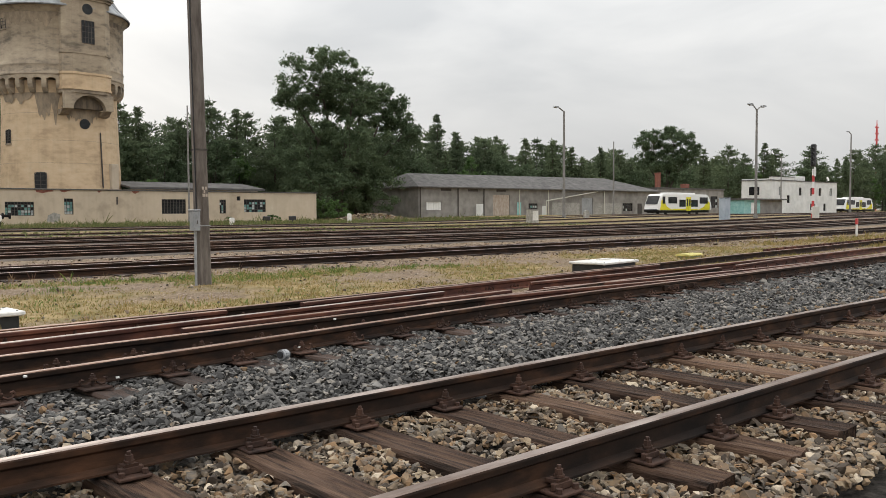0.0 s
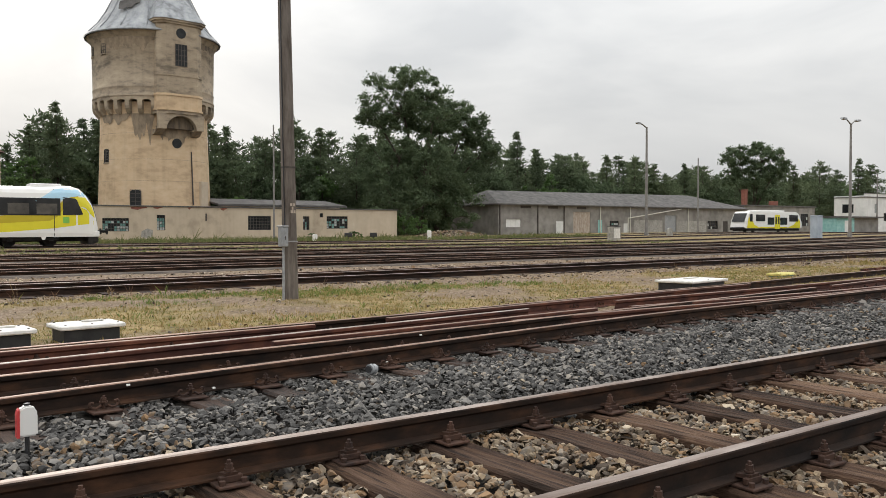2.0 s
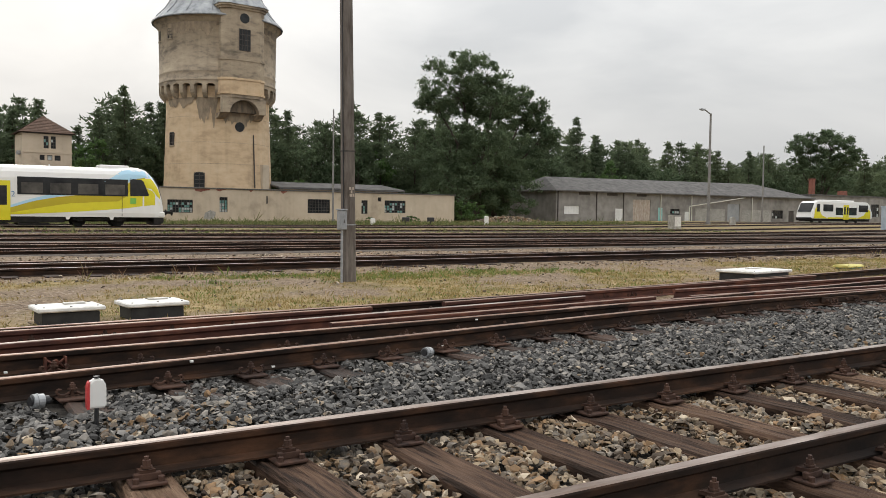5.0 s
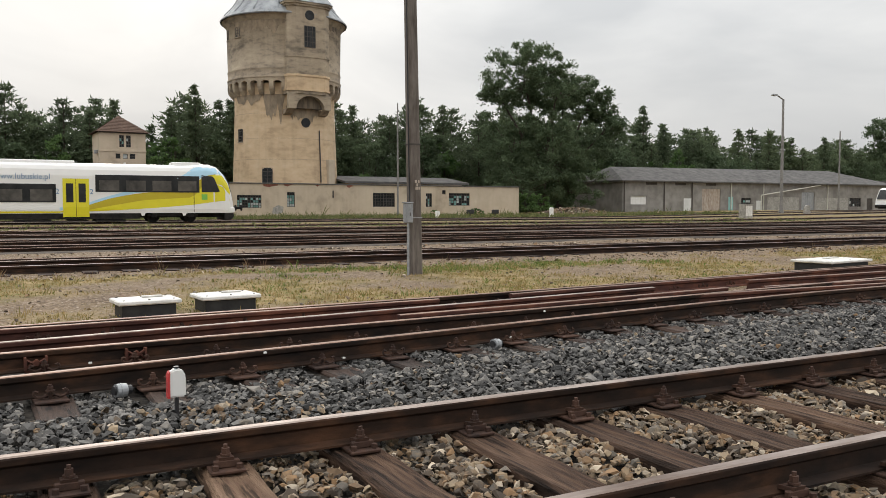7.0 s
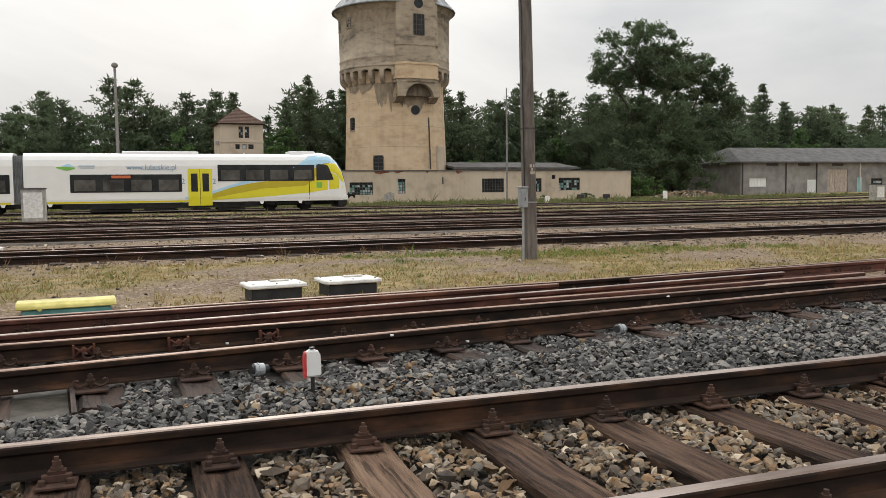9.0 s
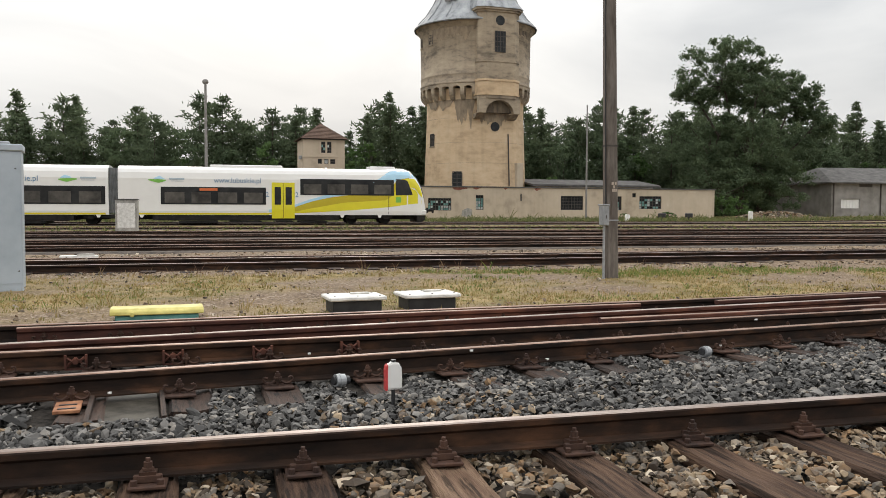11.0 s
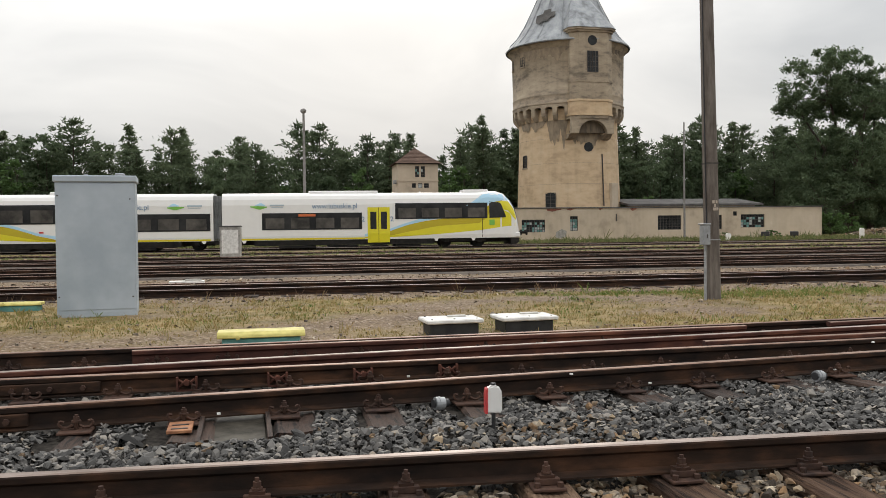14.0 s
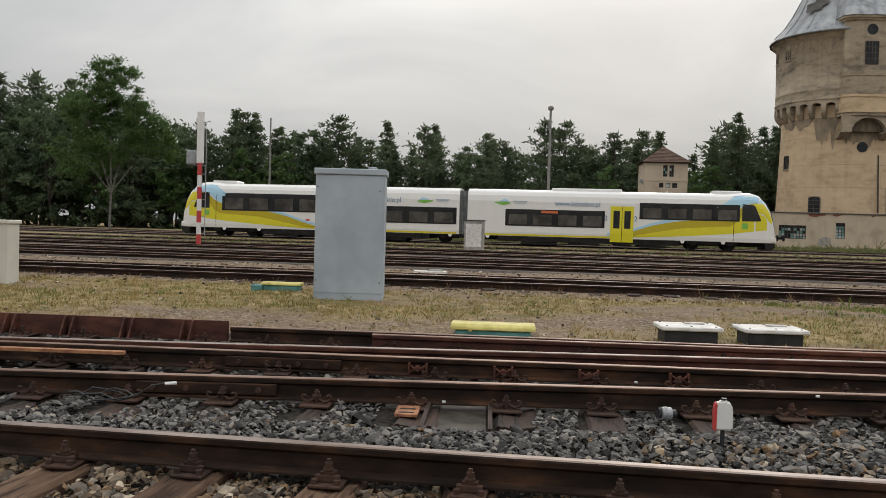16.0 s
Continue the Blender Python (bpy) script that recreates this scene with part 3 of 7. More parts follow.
# ---- tracks ----
RAIL = [(-0.062, -0.149), (0.062, -0.149), (0.062, -0.139), (0.012, -0.122), (0.009, -0.055), (0.034, -0.038), (0.036, -0.013), (0.0325, -0.005), (0.022, 0.0), (-0.022, 0.0), (-0.0325, -0.005), (-0.036, -0.013), (-0.034, -0.038), (-0.009, -0.055), (-0.012, -0.122), (-0.062, -0.139)]


def sample(path, step):
    """Even points on a smooth line through the given plan points."""
    xs = np.array([p[0] for p in path])
    ys = np.array([p[1] for p in path])
    n = max(2, int((xs[-1] - xs[0]) / step) + 1)
    x = np.linspace(xs[0], xs[-1], n)
    y = np.interp(x, xs, ys)
    for _ in range(3):
        y[1:-1] = 0.25 * y[:-2] + 0.5 * y[1:-1] + 0.25 * y[2:]
    return list(zip(x.tolist(), y.tolist()))


def rail_mesh(name, path, z, parent, mats=("rail", "tread"), step=1.0, label="", y0=20.0):
    pts = sample(path, step)
    bm = B()
    rings = []
    for i, (x, y) in enumerate(pts):
        q, p = pts[min(i + 1, len(pts) - 1)], pts[max(i - 1, 0)]
        d = Vector((q[0] - p[0], q[1] - p[1])).normalized()
        zz = z + (ground_z(x, y + y0) + 0.15 if x > 45 else 0.0)
        rings.append([bm.verts.new((x - d.y * a, y + d.x * a, zz + h)) for a, h in RAIL])
    k = len(RAIL)
    for r0, r1 in zip(rings[:-1], rings[1:]):
        for i in range(k):
            j = (i + 1) % k
            f = bm.faces.new((r0[i], r1[i], r1[j], r0[j]))
            f.material_index = 1 if i in (7, 8, 9) else 0
    bm.faces.new(rings[0])
    bm.faces.new(rings[-1][::-1])
    return part(name, bm, mats, parent, label)


def sleeper_mesh(length, width=0.25, height=0.15, seed=0):
    rnd = random.Random(seed)
    bm = B()
    n = 9
    rings = []
    for i in range(n):
        y = -length / 2 + length * i / (n - 1)
        c = 0.02
        w = width / 2 + rnd.uniform(-0.008, 0.008)
        h = rnd.uniform(-0.008, 0.004)
        o = rnd.uniform(-0.006, 0.006)
        rings.append([bm.verts.new((px + o, y + (rnd.uniform(-0.012, 0.012) if i in (0, n - 1) else 0), pz)) for px, pz in ((-w, -height), (w, -height), (w, -c + h), (w - c, h), (rnd.uniform(-0.02, 0.02), h - 0.013), (-w + c, h), (-w, -c + h))])
    for r0, r1 in zip(rings[:-1], rings[1:]):
        for i in range(7):
            j = (i + 1) % 7
            bm.faces.new((r0[i], r0[j], r1[j], r1[i]))
    bm.faces.new(rings[0][::-1])
    bm.faces.new(rings[-1])
    bmesh.ops.recalc_face_normals(bm, faces=bm.faces[:])
    me = bpy.data.meshes.new("sleeper")
    bm.to_mesh(me)
    bm.free()
    return me


def fastening_mesh():
    """Ribbed base plate with a clamp, washer, nut and bolt on each side of the rail."""
    bm = B()
    box(bm, -0.08, 0.08, -0.18, 0.18, -0.016, 0.0, 0.004)
    for s in (-1, 1):
        box(bm, -0.06, 0.06, s * 0.115 - 0.014, s * 0.115 + 0.014, 0.0, 0.035, 0.004)
        prism(bm, [(s * 0.045, 0.022), (s * 0.125, 0.03), (s * 0.13, 0.05), (s * 0.05, 0.04)], "x", -0.035, 0.035)
        tube(bm, (0, s * 0.1, 0.0), (0, s * 0.1, 0.105), 0.011, n=6)
        tube(bm, (0, s * 0.1, 0.052), (0, s * 0.1, 0.062), 0.026, n=8)
        tube(bm, (0, s * 0.1, 0.062), (0, s * 0.1, 0.088), 0.02, n=6)
        for e in (-1, 1):
            tube(bm, (e * 0.055, s * 0.15, -0.002), (e * 0.055, s * 0.15, 0.022), 0.016, n=6)
    me = bpy.data.meshes.new("fastening")
    bm.to_mesh(me)
    bm.free()
    me.materials.append(M["fixing"])
    return me


FAST = fastening_mesh()


def spring_clip_mesh():
    """Base plate with a bolt and two curled spring clips on each side of the rail."""
    bm = B()
    box(bm, -0.1, 0.1, -0.2, 0.2, -0.016, 0.0, 0.004)
    for s in (-1, 1):
        tube(bm, (0, s * 0.1, 0.0), (0, s * 0.1, 0.09), 0.012, n=6)
        tube(bm, (0, s * 0.1, 0.045), (0, s * 0.1, 0.055), 0.03, n=8)
        tube(bm, (0, s * 0.1, 0.055), (0, s * 0.1, 0.078), 0.02, n=6)
        for e in (-1, 1):
            curl = [(0.02, 0.03), (0.05, 0.012), (0.08, 0.016), (0.1, 0.035), (0.092, 0.056), (0.07, 0.05)]
            for (xa, za), (xb, zb) in zip(curl[:-1], curl[1:]):
                tube(bm, (e * xa, s * 0.115, za), (e * xb, s * 0.115, zb), 0.009, n=5)
    me = bpy.data.meshes.new("spring_clip")
    bm.to_mesh(me)
    bm.free()
    me.materials.append(M["fixing"])
    return me


CLIP = spring_clip_mesh()


def put_piece(name, me, parent, m):
    ob = new(name, me)
    ob.parent = parent
    ob.matrix_basis = m
    return ob


NEAR_Y, FAR_Y = 2.415, 3.92
near_track = thing("railway_track", 0, 0, 0, "rusty railway track on worn timber sleepers in tan ballast", "railway track")
for y in (NEAR_Y, FAR_Y):
    rail_mesh("rail", [(-40, y), (140, y)], 0.0, near_track, step=6)
variants = [sleeper_mesh(2.6, 0.25, 0.15, s) for s in range(6)]
for v in variants:
    v.materials.append(M["timber"])
rnd = random.Random(5)
SLEEPER_X = [0.973 + 0.668 * k for k in range(-14, 70)]
for k, x in enumerate(SLEEPER_X):
    put_piece("sleeper", variants[k % 6], near_track, pose(x, 3.17 + rnd.uniform(-0.06, 0.06), -0.166, 0, 0, rnd.uniform(-1.2, 1.2)))
    if x < 22:
        for y in (NEAR_Y, FAR_Y):
            put_piece("rail_fastening", FAST, near_track, pose(x, y, -0.15, 0, 0, rnd.uniform(-2, 2)))

# two tracks that run together through a set of points
A_NEAR = [(-40, 0.9), (-12, 4.1), (-3.7, 5.25), (0, 5.76), (4.7, 6.42), (8.5, 6.93), (13, 7.1), (20.6, 7.6), (31, 8.2), (60, 9.7), (140, 13.5)]
B_NEAR = [(-40, 4.0), (-12, 5.92), (-4.6, 6.4), (0, 6.72), (5.15, 7.12), (9.4, 7.6), (15, 8.25), (18.5, 8.75), (25.6, 9.46), (31, 10.08), (60, 13.2), (140, 22)]
GAUGE = 1.505


def shifted(path, d):
    return [(x, y + d) for x, y in path]


def clipped(path, a, b):
    xs, ys = [p[0] for p in path], [p[1] for p in path]
    inner = [(x, y) for x, y in path if a < x < b]
    return [(a, float(np.interp(a, xs, ys)))] + inner + [(b, float(np.interp(b, xs, ys)))]


points = thing("railway_points", 0, 0, 0, "rusty set of points with switch blades on dark sleepers", "railway points")
rail_mesh("stock_rail", A_NEAR, 0.0, points, ("rail", "tread_dull"))
rail_mesh("stock_rail", clipped(shifted(B_NEAR, GAUGE), -3.25, 140), 0.0, points, ("rail", "tread_dull"))
rail_mesh("switch_blade", clipped(shifted(A_NEAR, GAUGE), -40, 7.6), 0.0, points, ("rail_red", "tread"), label="polished switch blade with red rusty side")
rail_mesh("closure_rail", clipped(B_NEAR, -40, 14.5), 0.0, points, ("rail", "tread_dull"))
rail_mesh("closure_rail", clipped(shifted(A_NEAR, GAUGE), 9.5, 140), 0.0, points, ("rail_red", "tread_dull"))
rail_mesh("closure_rail", clipped(B_NEAR, 15.2, 140), 0.0, points, ("rail_red", "tread_dull"))
rail_mesh("check_rail", clipped(shifted(B_NEAR, GAUGE - 0.09), -1.8, 4.5), -0.012, points, ("rail_red", "tread_dull"), label="red rusty check rail")
rail_mesh("check_rail", clipped(shifted(B_NEAR, 0.42), 3.5, 8.5), -0.012, points, ("rail_red", "tread_dull"), label="red rusty check rail")


def a_near(x):
    return float(np.interp(x, [p[0] for p in A_NEAR], [p[1] for p in A_NEAR]))


def b_near(x):
    return float(np.interp(x, [p[0] for p in B_NEAR], [p[1] for p in B_NEAR]))


def beside(y_of, offsets):
    """Plan line that runs beside a rail at the given (x, offset) stations."""
    xs, os = [p[0] for p in offsets], [p[1] for p in offsets]
    return [(x, y_of(x) + float(np.interp(x, xs, os))) for x in np.arange(xs[0], xs[-1] + 0.01, 1.0).tolist()]


rail_mesh("wing_rail", beside(a_near, [(6.5, 0.7), (11.5, 0.2), (13, 0.14), (24.5, 0.14)]), -0.004, points, ("rail_red", "tread_dull"), label="red rusty wing rail")
rail_mesh("wing_rail", beside(a_near, [(9.0, 0.8), (14, 0.42), (17, 0.3), (26, 0.29)]), -0.004, points, ("rail_red", "tread_dull"), label="red rusty wing rail")
rail_mesh("check_rail", beside(lambda x: b_near(x) + GAUGE, [(5.5, -0.16), (6.5, -0.1), (13.5, -0.1), (14.5, -0.16)]), -0.006, points, ("rail_red", "tread_dull"), label="red rusty check rail")
long_sleepers = [sleeper_mesh(4.2, 0.26, 0.16, 20 + s) for s in range(4)]
for v in long_sleepers:
    v.materials.append(M["timber_dark"])
rnd = random.Random(8)
for k in range(-16, 60):
    x = -0.33 + 0.63 * k
    ya = a_near(x) + rnd.uniform(-0.03, 0.05)
    put_piece("sleeper", long_sleepers[k % 4], points, pose(x, ya - 0.58 + 2.1, -0.166, 0, 0, rnd.uniform(1.0, 4.0)))
    if x < 20:
        for y in (a_near(x), b_near(x)):
            put_piece("rail_fastening", CLIP, points, pose(x, y, -0.15, 0, 0, 5))
        if x < 12:
            put_piece("rail_fastening", CLIP, points, pose(x, b_near(x) + GAUGE, -0.15, 0, 0, 4))

# joint bars, chairs and paint marks on the points
def on_rail(y_of, x, name, bm, mat, label=""):
    ob = part(name, bm, mat, points, label)
    ob.matrix_basis = pose(x, y_of(x), 0, 0, 0, math.degrees(math.atan2(y_of(x + 0.3) - y_of(x - 0.3), 0.6)))
    return ob


for y_of, x in ((a_near, -2.35), (b_near, -2.2), (a_near, 11.3), (b_near, 12.6)):
    bm = B()
    box(bm, -0.48, 0.48, -0.05, -0.02, -0.125, -0.045, 0.006)
    bar = on_rail(y_of, x, "joint_bar", bm, "rail", "bolted rusty joint bar")
    for k in (-0.36, -0.13, 0.13, 0.36):
        bm = B()
        tube(bm, (k, -0.05, -0.085), (k, -0.078, -0.085), 0.02, n=6)
        part("bolt", bm, "fixing", bar)
for x in (-1.1, -0.42, 0.25, 0.95):
    bm = B()
    box(bm, -0.075, 0.075, -0.075, -0.04, -0.15, -0.135)
    for sx in (-1, 1):
        box(bm, sx * 0.07 - 0.008, sx * 0.07 + 0.008, -0.08, -0.02, -0.135, -0.04)
        tube(bm, (sx * 0.06, -0.06, -0.12), (0, -0.075, -0.06), 0.01, n=5)
        tube(bm, (sx * 0.06, -0.06, -0.06), (0, -0.075, -0.1), 0.01, n=5)
    tube(bm, (0, -0.04, -0.085), (0, -0.09, -0.085), 0.022, n=6)
    on_rail(b_near, x, "rail_chair", bm, "rail_red", "bolted cast rail chair")
for y_of, x, z in ((a_near, 1.75, -0.02), (b_near, 0.62, -0.125), (a_near, 2.4, -0.13), (b_near, 5.0, -0.03), (a_near, -0.75, -0.13), (a_near, 4.1, -0.128)):
    bm = B()
    box(bm, -0.012, 0.012, -0.05, -0.03, z - 0.007, z + 0.007, 0.002)
    on_rail(y_of, x, "paint_mark", bm, "white", "white paint mark on the rail")

# a red rod between the rails and a loop of cable by the near one
rod = thing("red_rod", -5.5, b_near(-5.5) - 0.2, -0.02, "long red painted steel rod between the rails", "steel rod", rz=5)
bm = B()
box(bm, 0, 2.05, -0.03, 0.03, -0.03, 0.0, 0.004)
part("rod", bm, "orange_rust", rod)
loop = thing("cable_loop", -2.95, a_near(-2.95) - 0.22, -0.13, "loop of thin black cable on the sleeper ends", "cable")
bm = B()
pts = [(0.17 * math.cos(0.55 * k) * (1 + 0.02 * k), 0.09 * math.sin(0.55 * k), 0.012 * (k % 5)) for k in range(24)] + [(0.36, 0.0, 0.1), (0.46, 0.03, 0.12)]
hose(bm, pts, 0.006)
part("cable", bm, "black", loop)
bm = B()
tube(bm, (0.44, 0.0, 0.115), (0.51, 0.02, 0.12), 0.011, n=6)
part("plug", bm, "white", loop)

# ribbed steel guard beams behind the far stock rail
for x0, x1, off in ((-12.0, -3.3, 0.03), (21.0, 34.0, 0.16)):
    beam = thing("guard_beam", x0, 0, 0, "ribbed rusty steel guard beam beside the rail", "steel beam")
    pts = sample(clipped(shifted(B_NEAR, GAUGE), x0, x1), 0.5)
    bm = B()
    for (xa, ya), (xb, yb) in zip(pts[:-1], pts[1:]):
        vs = [bm.verts.new((xx - x0, yy, zz)) for xx, yy, zz in ((xa, ya + off, -0.16), (xb, yb + off, -0.16), (xb, yb + off, 0.045), (xa, ya + off, 0.045), (xa, ya + off + 0.03, -0.16), (xb, yb + off + 0.03, -0.16), (xb, yb + off + 0.03, 0.045), (xa, ya + off + 0.03, 0.045))]
        for q in ((0, 1, 2, 3), (5, 4, 7, 6), (3, 2, 6, 7)):
            bm.faces.new([vs[i] for i in q])
    part("beam", bm, "rail_red", beam)
    for i in range(int((x1 - x0) / 0.62)):
        for o in (0.0, 0.09):
            x = x0 + 0.2 + i * 0.62 + o
            y = b_near(x) + GAUGE
            bm = B()
            prism(bm, [(y + off - 0.13, -0.15), (y + off + 0.002, -0.15), (y + off + 0.002, 0.042), (y + off - 0.035, 0.042)], "x", x - x0 - 0.009, x - x0 + 0.009)
            part("rib", bm, "rail_red", beam)

# tracks further off
FAR_TRACKS = [(16.5, 0.025, 0.0, "rail", "tread"), (20.2, 0.01, -0.1, "rail", "tread_dull"), (24.0, 0.01, -0.02, "rail", "tread_dull"), (28.2, 0.004, -0.02, "rail", "tread_dull"), (34.2, 0.0, -0.02, "rail", "tread_dull"), (39.6, 0.0, -0.02, "rail", "tread_dull"), (48.5, 0.0, -0.04, "rail", "tread_dull"), (60.58, 0.0, -0.03, "rail", "tread_dull"), (70.0, 0.0, -0.05, "rail", "tread_dull"), (79.2, 0.0, -0.05, "rail", "tread_dull")]
for y, slope, z, m0, m1 in FAR_TRACKS:
    tr = thing("railway_track", 0, y, 0, "dark rusty siding track half sunk in gravel", "railway track", "siding tracks")
    for d in ((0.3,) if y == 20.2 else (0.0, GAUGE)):
        rail_mesh("rail", [(-160, d - 160 * slope), (240, d + 240 * slope)], z, tr, (m0, m1), step=4, y0=y)
    bm = B()
    r2 = random.Random(int(y))
    if y > 22:
        bed = B()
        row = None
        for k in range(-40, 61):
            x = k * 4.0
            g = ground_z(x, y + 45) + 0.15 if x > 45 else 0.0
            cur = [bed.verts.new((x, GAUGE / 2 + d + x * slope, g - 0.15 + h)) for d, h in ((-1.9, -0.06), (-1.5, 0.03), (1.5, 0.03), (1.9, -0.06))]
            if row:
                for q in range(3):
                    bed.faces.new((row[q], cur[q], cur[q + 1], row[q + 1]))
            row = cur
        part("track_bed", bed, "sunk_bed", tr)
    for k in range(-50, 170):
        x = k * 0.7 + r2.uniform(-0.04, 0.04)
        if y != 20.2:
            g = ground_z(x, y) + 0.15 if x > 45 else 0.0
            box(bm, x - 0.13, x + 0.13, GAUGE / 2 - 1.25 + x * slope, GAUGE / 2 + 1.25 + x * slope, g + z - 0.28, g + z - 0.125 + r2.uniform(-0.02, 0.005))
    if len(bm.verts):
        tagged(part("half_sunk_timber", bm, "timber_dark", tr), kind="stuff")
    else:
        bm.free()


# ---- ballast ----
def stone_shapes(n, seed):
    rnd = random.Random(seed)
    out = []
    for _ in range(n):
        bm = B()
        lx, ly, lz = rnd.uniform(0.95, 1.25), rnd.uniform(0.7, 1.0), rnd.uniform(0.5, 0.78)
        for _ in range(12):
            v = Vector((rnd.gauss(0, 1), rnd.gauss(0, 1), rnd.gauss(0, 1))).normalized() * rnd.uniform(0.82, 1.12)
            bm.verts.new((v.x * lx, v.y * ly, v.z * lz))
        res = bmesh.ops.convex_hull(bm, input=bm.verts[:])
        bmesh.ops.delete(bm, geom=[g for g in res["geom_interior"] if isinstance(g, bmesh.types.BMVert)], context="VERTS")
        bmesh.ops.triangulate(bm, faces=bm.faces[:])
        bm.normal_update()
        # the underside lies bedded in the heap
        bmesh.ops.delete(bm, geom=[f for f in bm.faces if f.normal.z < -0.45], context="FACES")
        bm.verts.index_update()
        out.append((np.array([v.co[:] for v in bm.verts]), np.array([[v.index for v in f.verts] for f in bm.faces])))
        bm.free()
    return out


SHAPES = stone_shapes(22, 3)


def scatter_stones(name, label, mat, rects, seed):
    """Stones laid over plan rectangles: (x0, x1, ylow(x), yhigh(x), per square metre, height(x, y), size)."""
    g = np.random.default_rng(seed)
    vs, fs, base = [], [], 0
    for x0, x1, lo, hi, dens, hz, size in rects:
        wmax = max(hi(x) - lo(x) for x in (x0, x1, (x0 + x1) / 2))
        n = int((x1 - x0) * wmax * dens)
        for _ in range(n):
            x = g.uniform(x0, x1)
            y = g.uniform(lo(x), lo(x) + wmax)
            if y > hi(x):
                continue
            z = hz(x, y)
            if z is None:
                continue
            v, f = SHAPES[g.integers(len(SHAPES))]
            s = size * g.lognormal(0, 0.32)
            a, b, c = g.uniform(0, 6.283), g.normal(0, 0.42), g.normal(0, 0.42)
            ca, sa, cb, sb, cc, sc = math.cos(a), math.sin(a), math.cos(b), math.sin(b), math.cos(c), math.sin(c)
            r = np.array([[ca, -sa, 0], [sa, ca, 0], [0, 0, 1]]) @ np.array([[cb, 0, sb], [0, 1, 0], [-sb, 0, cb]]) @ np.array([[1, 0, 0], [0, cc, -sc], [0, sc, cc]])
            vs.append(v @ r.T * s + (x, y, z + g.uniform(-0.016, 0.018)))
            fs.append(f + base)
            base += len(v)
    ob = new(name, np_mesh(name, np.concatenate(vs), np.concatenate(fs), mat))
    return tagged(ob, label, "ballast", kind="stuff")


def crib_height(x, y):
    k = (x - 0.973) / 0.668
    on = abs(k - round(k)) * 0.668
    if on < 0.15 and 1.85 < y < 4.5:
        return None
    if abs(y - NEAR_Y) < 0.085 or abs(y - FAR_Y) < 0.085:
        return -0.235
    return -0.205 + 0.03 * noise.noise((x * 2.5, y * 2.5, 0)) + (0.02 if y < 1.9 else 0)


def shoulder_height(x, y):
    ya = a_near(x)
    if y < 4.05:
        return -0.19
    k = (x + 0.33) / 0.63
    if abs(k - round(k)) * 0.63 < 0.15 and y > ya - (0.56 if round(k) % 3 else 0.34):
        return None
    if -1.15 < x < -0.12 and y > 4.86:
        return None if y > 5.0 else -0.215
    if (3.45 < x < 3.95 or 0.42 < x < 0.95) and y > ya - 0.4:
        return -0.2
    h = -0.165 + 0.05 * smooth01(y, 4.0, 4.5) - 0.066 * smooth01(y, ya - 1.0, ya - 0.6)
    return h + 0.022 * noise.noise((x * 1.8, y * 1.8, 5.0))


def const(v):
    return lambda x: v


# sheets under the stones, coloured near-black as the shade in their gaps
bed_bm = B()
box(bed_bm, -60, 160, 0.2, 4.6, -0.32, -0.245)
tagged(part("ballast_bed", bed_bm, "bed"), "fines under the track ballast, near-black for shade between stones", "ballast", kind="structure")
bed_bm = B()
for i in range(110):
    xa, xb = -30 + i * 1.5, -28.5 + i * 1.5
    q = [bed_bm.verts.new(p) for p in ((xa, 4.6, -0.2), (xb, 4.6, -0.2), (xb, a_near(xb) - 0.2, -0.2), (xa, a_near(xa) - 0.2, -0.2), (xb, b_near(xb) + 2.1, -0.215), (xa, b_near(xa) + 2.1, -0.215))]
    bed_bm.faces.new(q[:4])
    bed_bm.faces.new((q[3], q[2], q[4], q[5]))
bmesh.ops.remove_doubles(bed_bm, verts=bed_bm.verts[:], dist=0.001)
tagged(part("ballast_bed", bed_bm, "bed"), "fines under the points ballast, near-black for shade between stones", "ballast", kind="structure")

scatter_stones("crib_ballast", "mixed tan and grey crushed stones between sleepers", "stone_tan", [
    (-4, 11, const(1.5), const(4.02), 1050, crib_height, 0.0232),
    (11, 24, const(1.2), const(4.02), 250, crib_height, 0.037),
    (24, 60, const(0.9), const(4.02), 60, crib_height, 0.06),
], 1)
scatter_stones("shoulder_ballast", "dark grey crushed basalt stones between the tracks", "stone_dark", [
    (-6, 13, const(3.98), lambda x: a_near(x) + 0.02, 1120, shoulder_height, 0.0212),
    (13, 26, const(3.98), lambda x: a_near(x) + 0.02, 260, shoulder_height, 0.038),
    (26, 60, const(3.98), lambda x: a_near(x) + 0.02, 60, shoulder_height, 0.06),
    (-6, 20, lambda x: a_near(x) + 0.1, lambda x: b_near(x) + 2.0, 90, lambda x, y: -0.2, 0.032),
], 2)
scatter_stones("stray_stones", "tan stones strewn over the dark ballast", "stone_tan", [
    (3, 18, const(4.0), lambda x: 4.15 + 0.03 * x, 90, lambda x, y: shoulder_height(x, y) and shoulder_height(x, y) + 0.018, 0.023),
    (0.4, 1.7, const(4.1), const(4.85), 170, lambda x, y: shoulder_height(x, y) and shoulder_height(x, y) + 0.018, 0.024),
    (-4, 14, const(4.0), lambda x: a_near(x) - 0.4, 10, lambda x, y: shoulder_height(x, y) and shoulder_height(x, y) + 0.02, 0.024),
], 6)
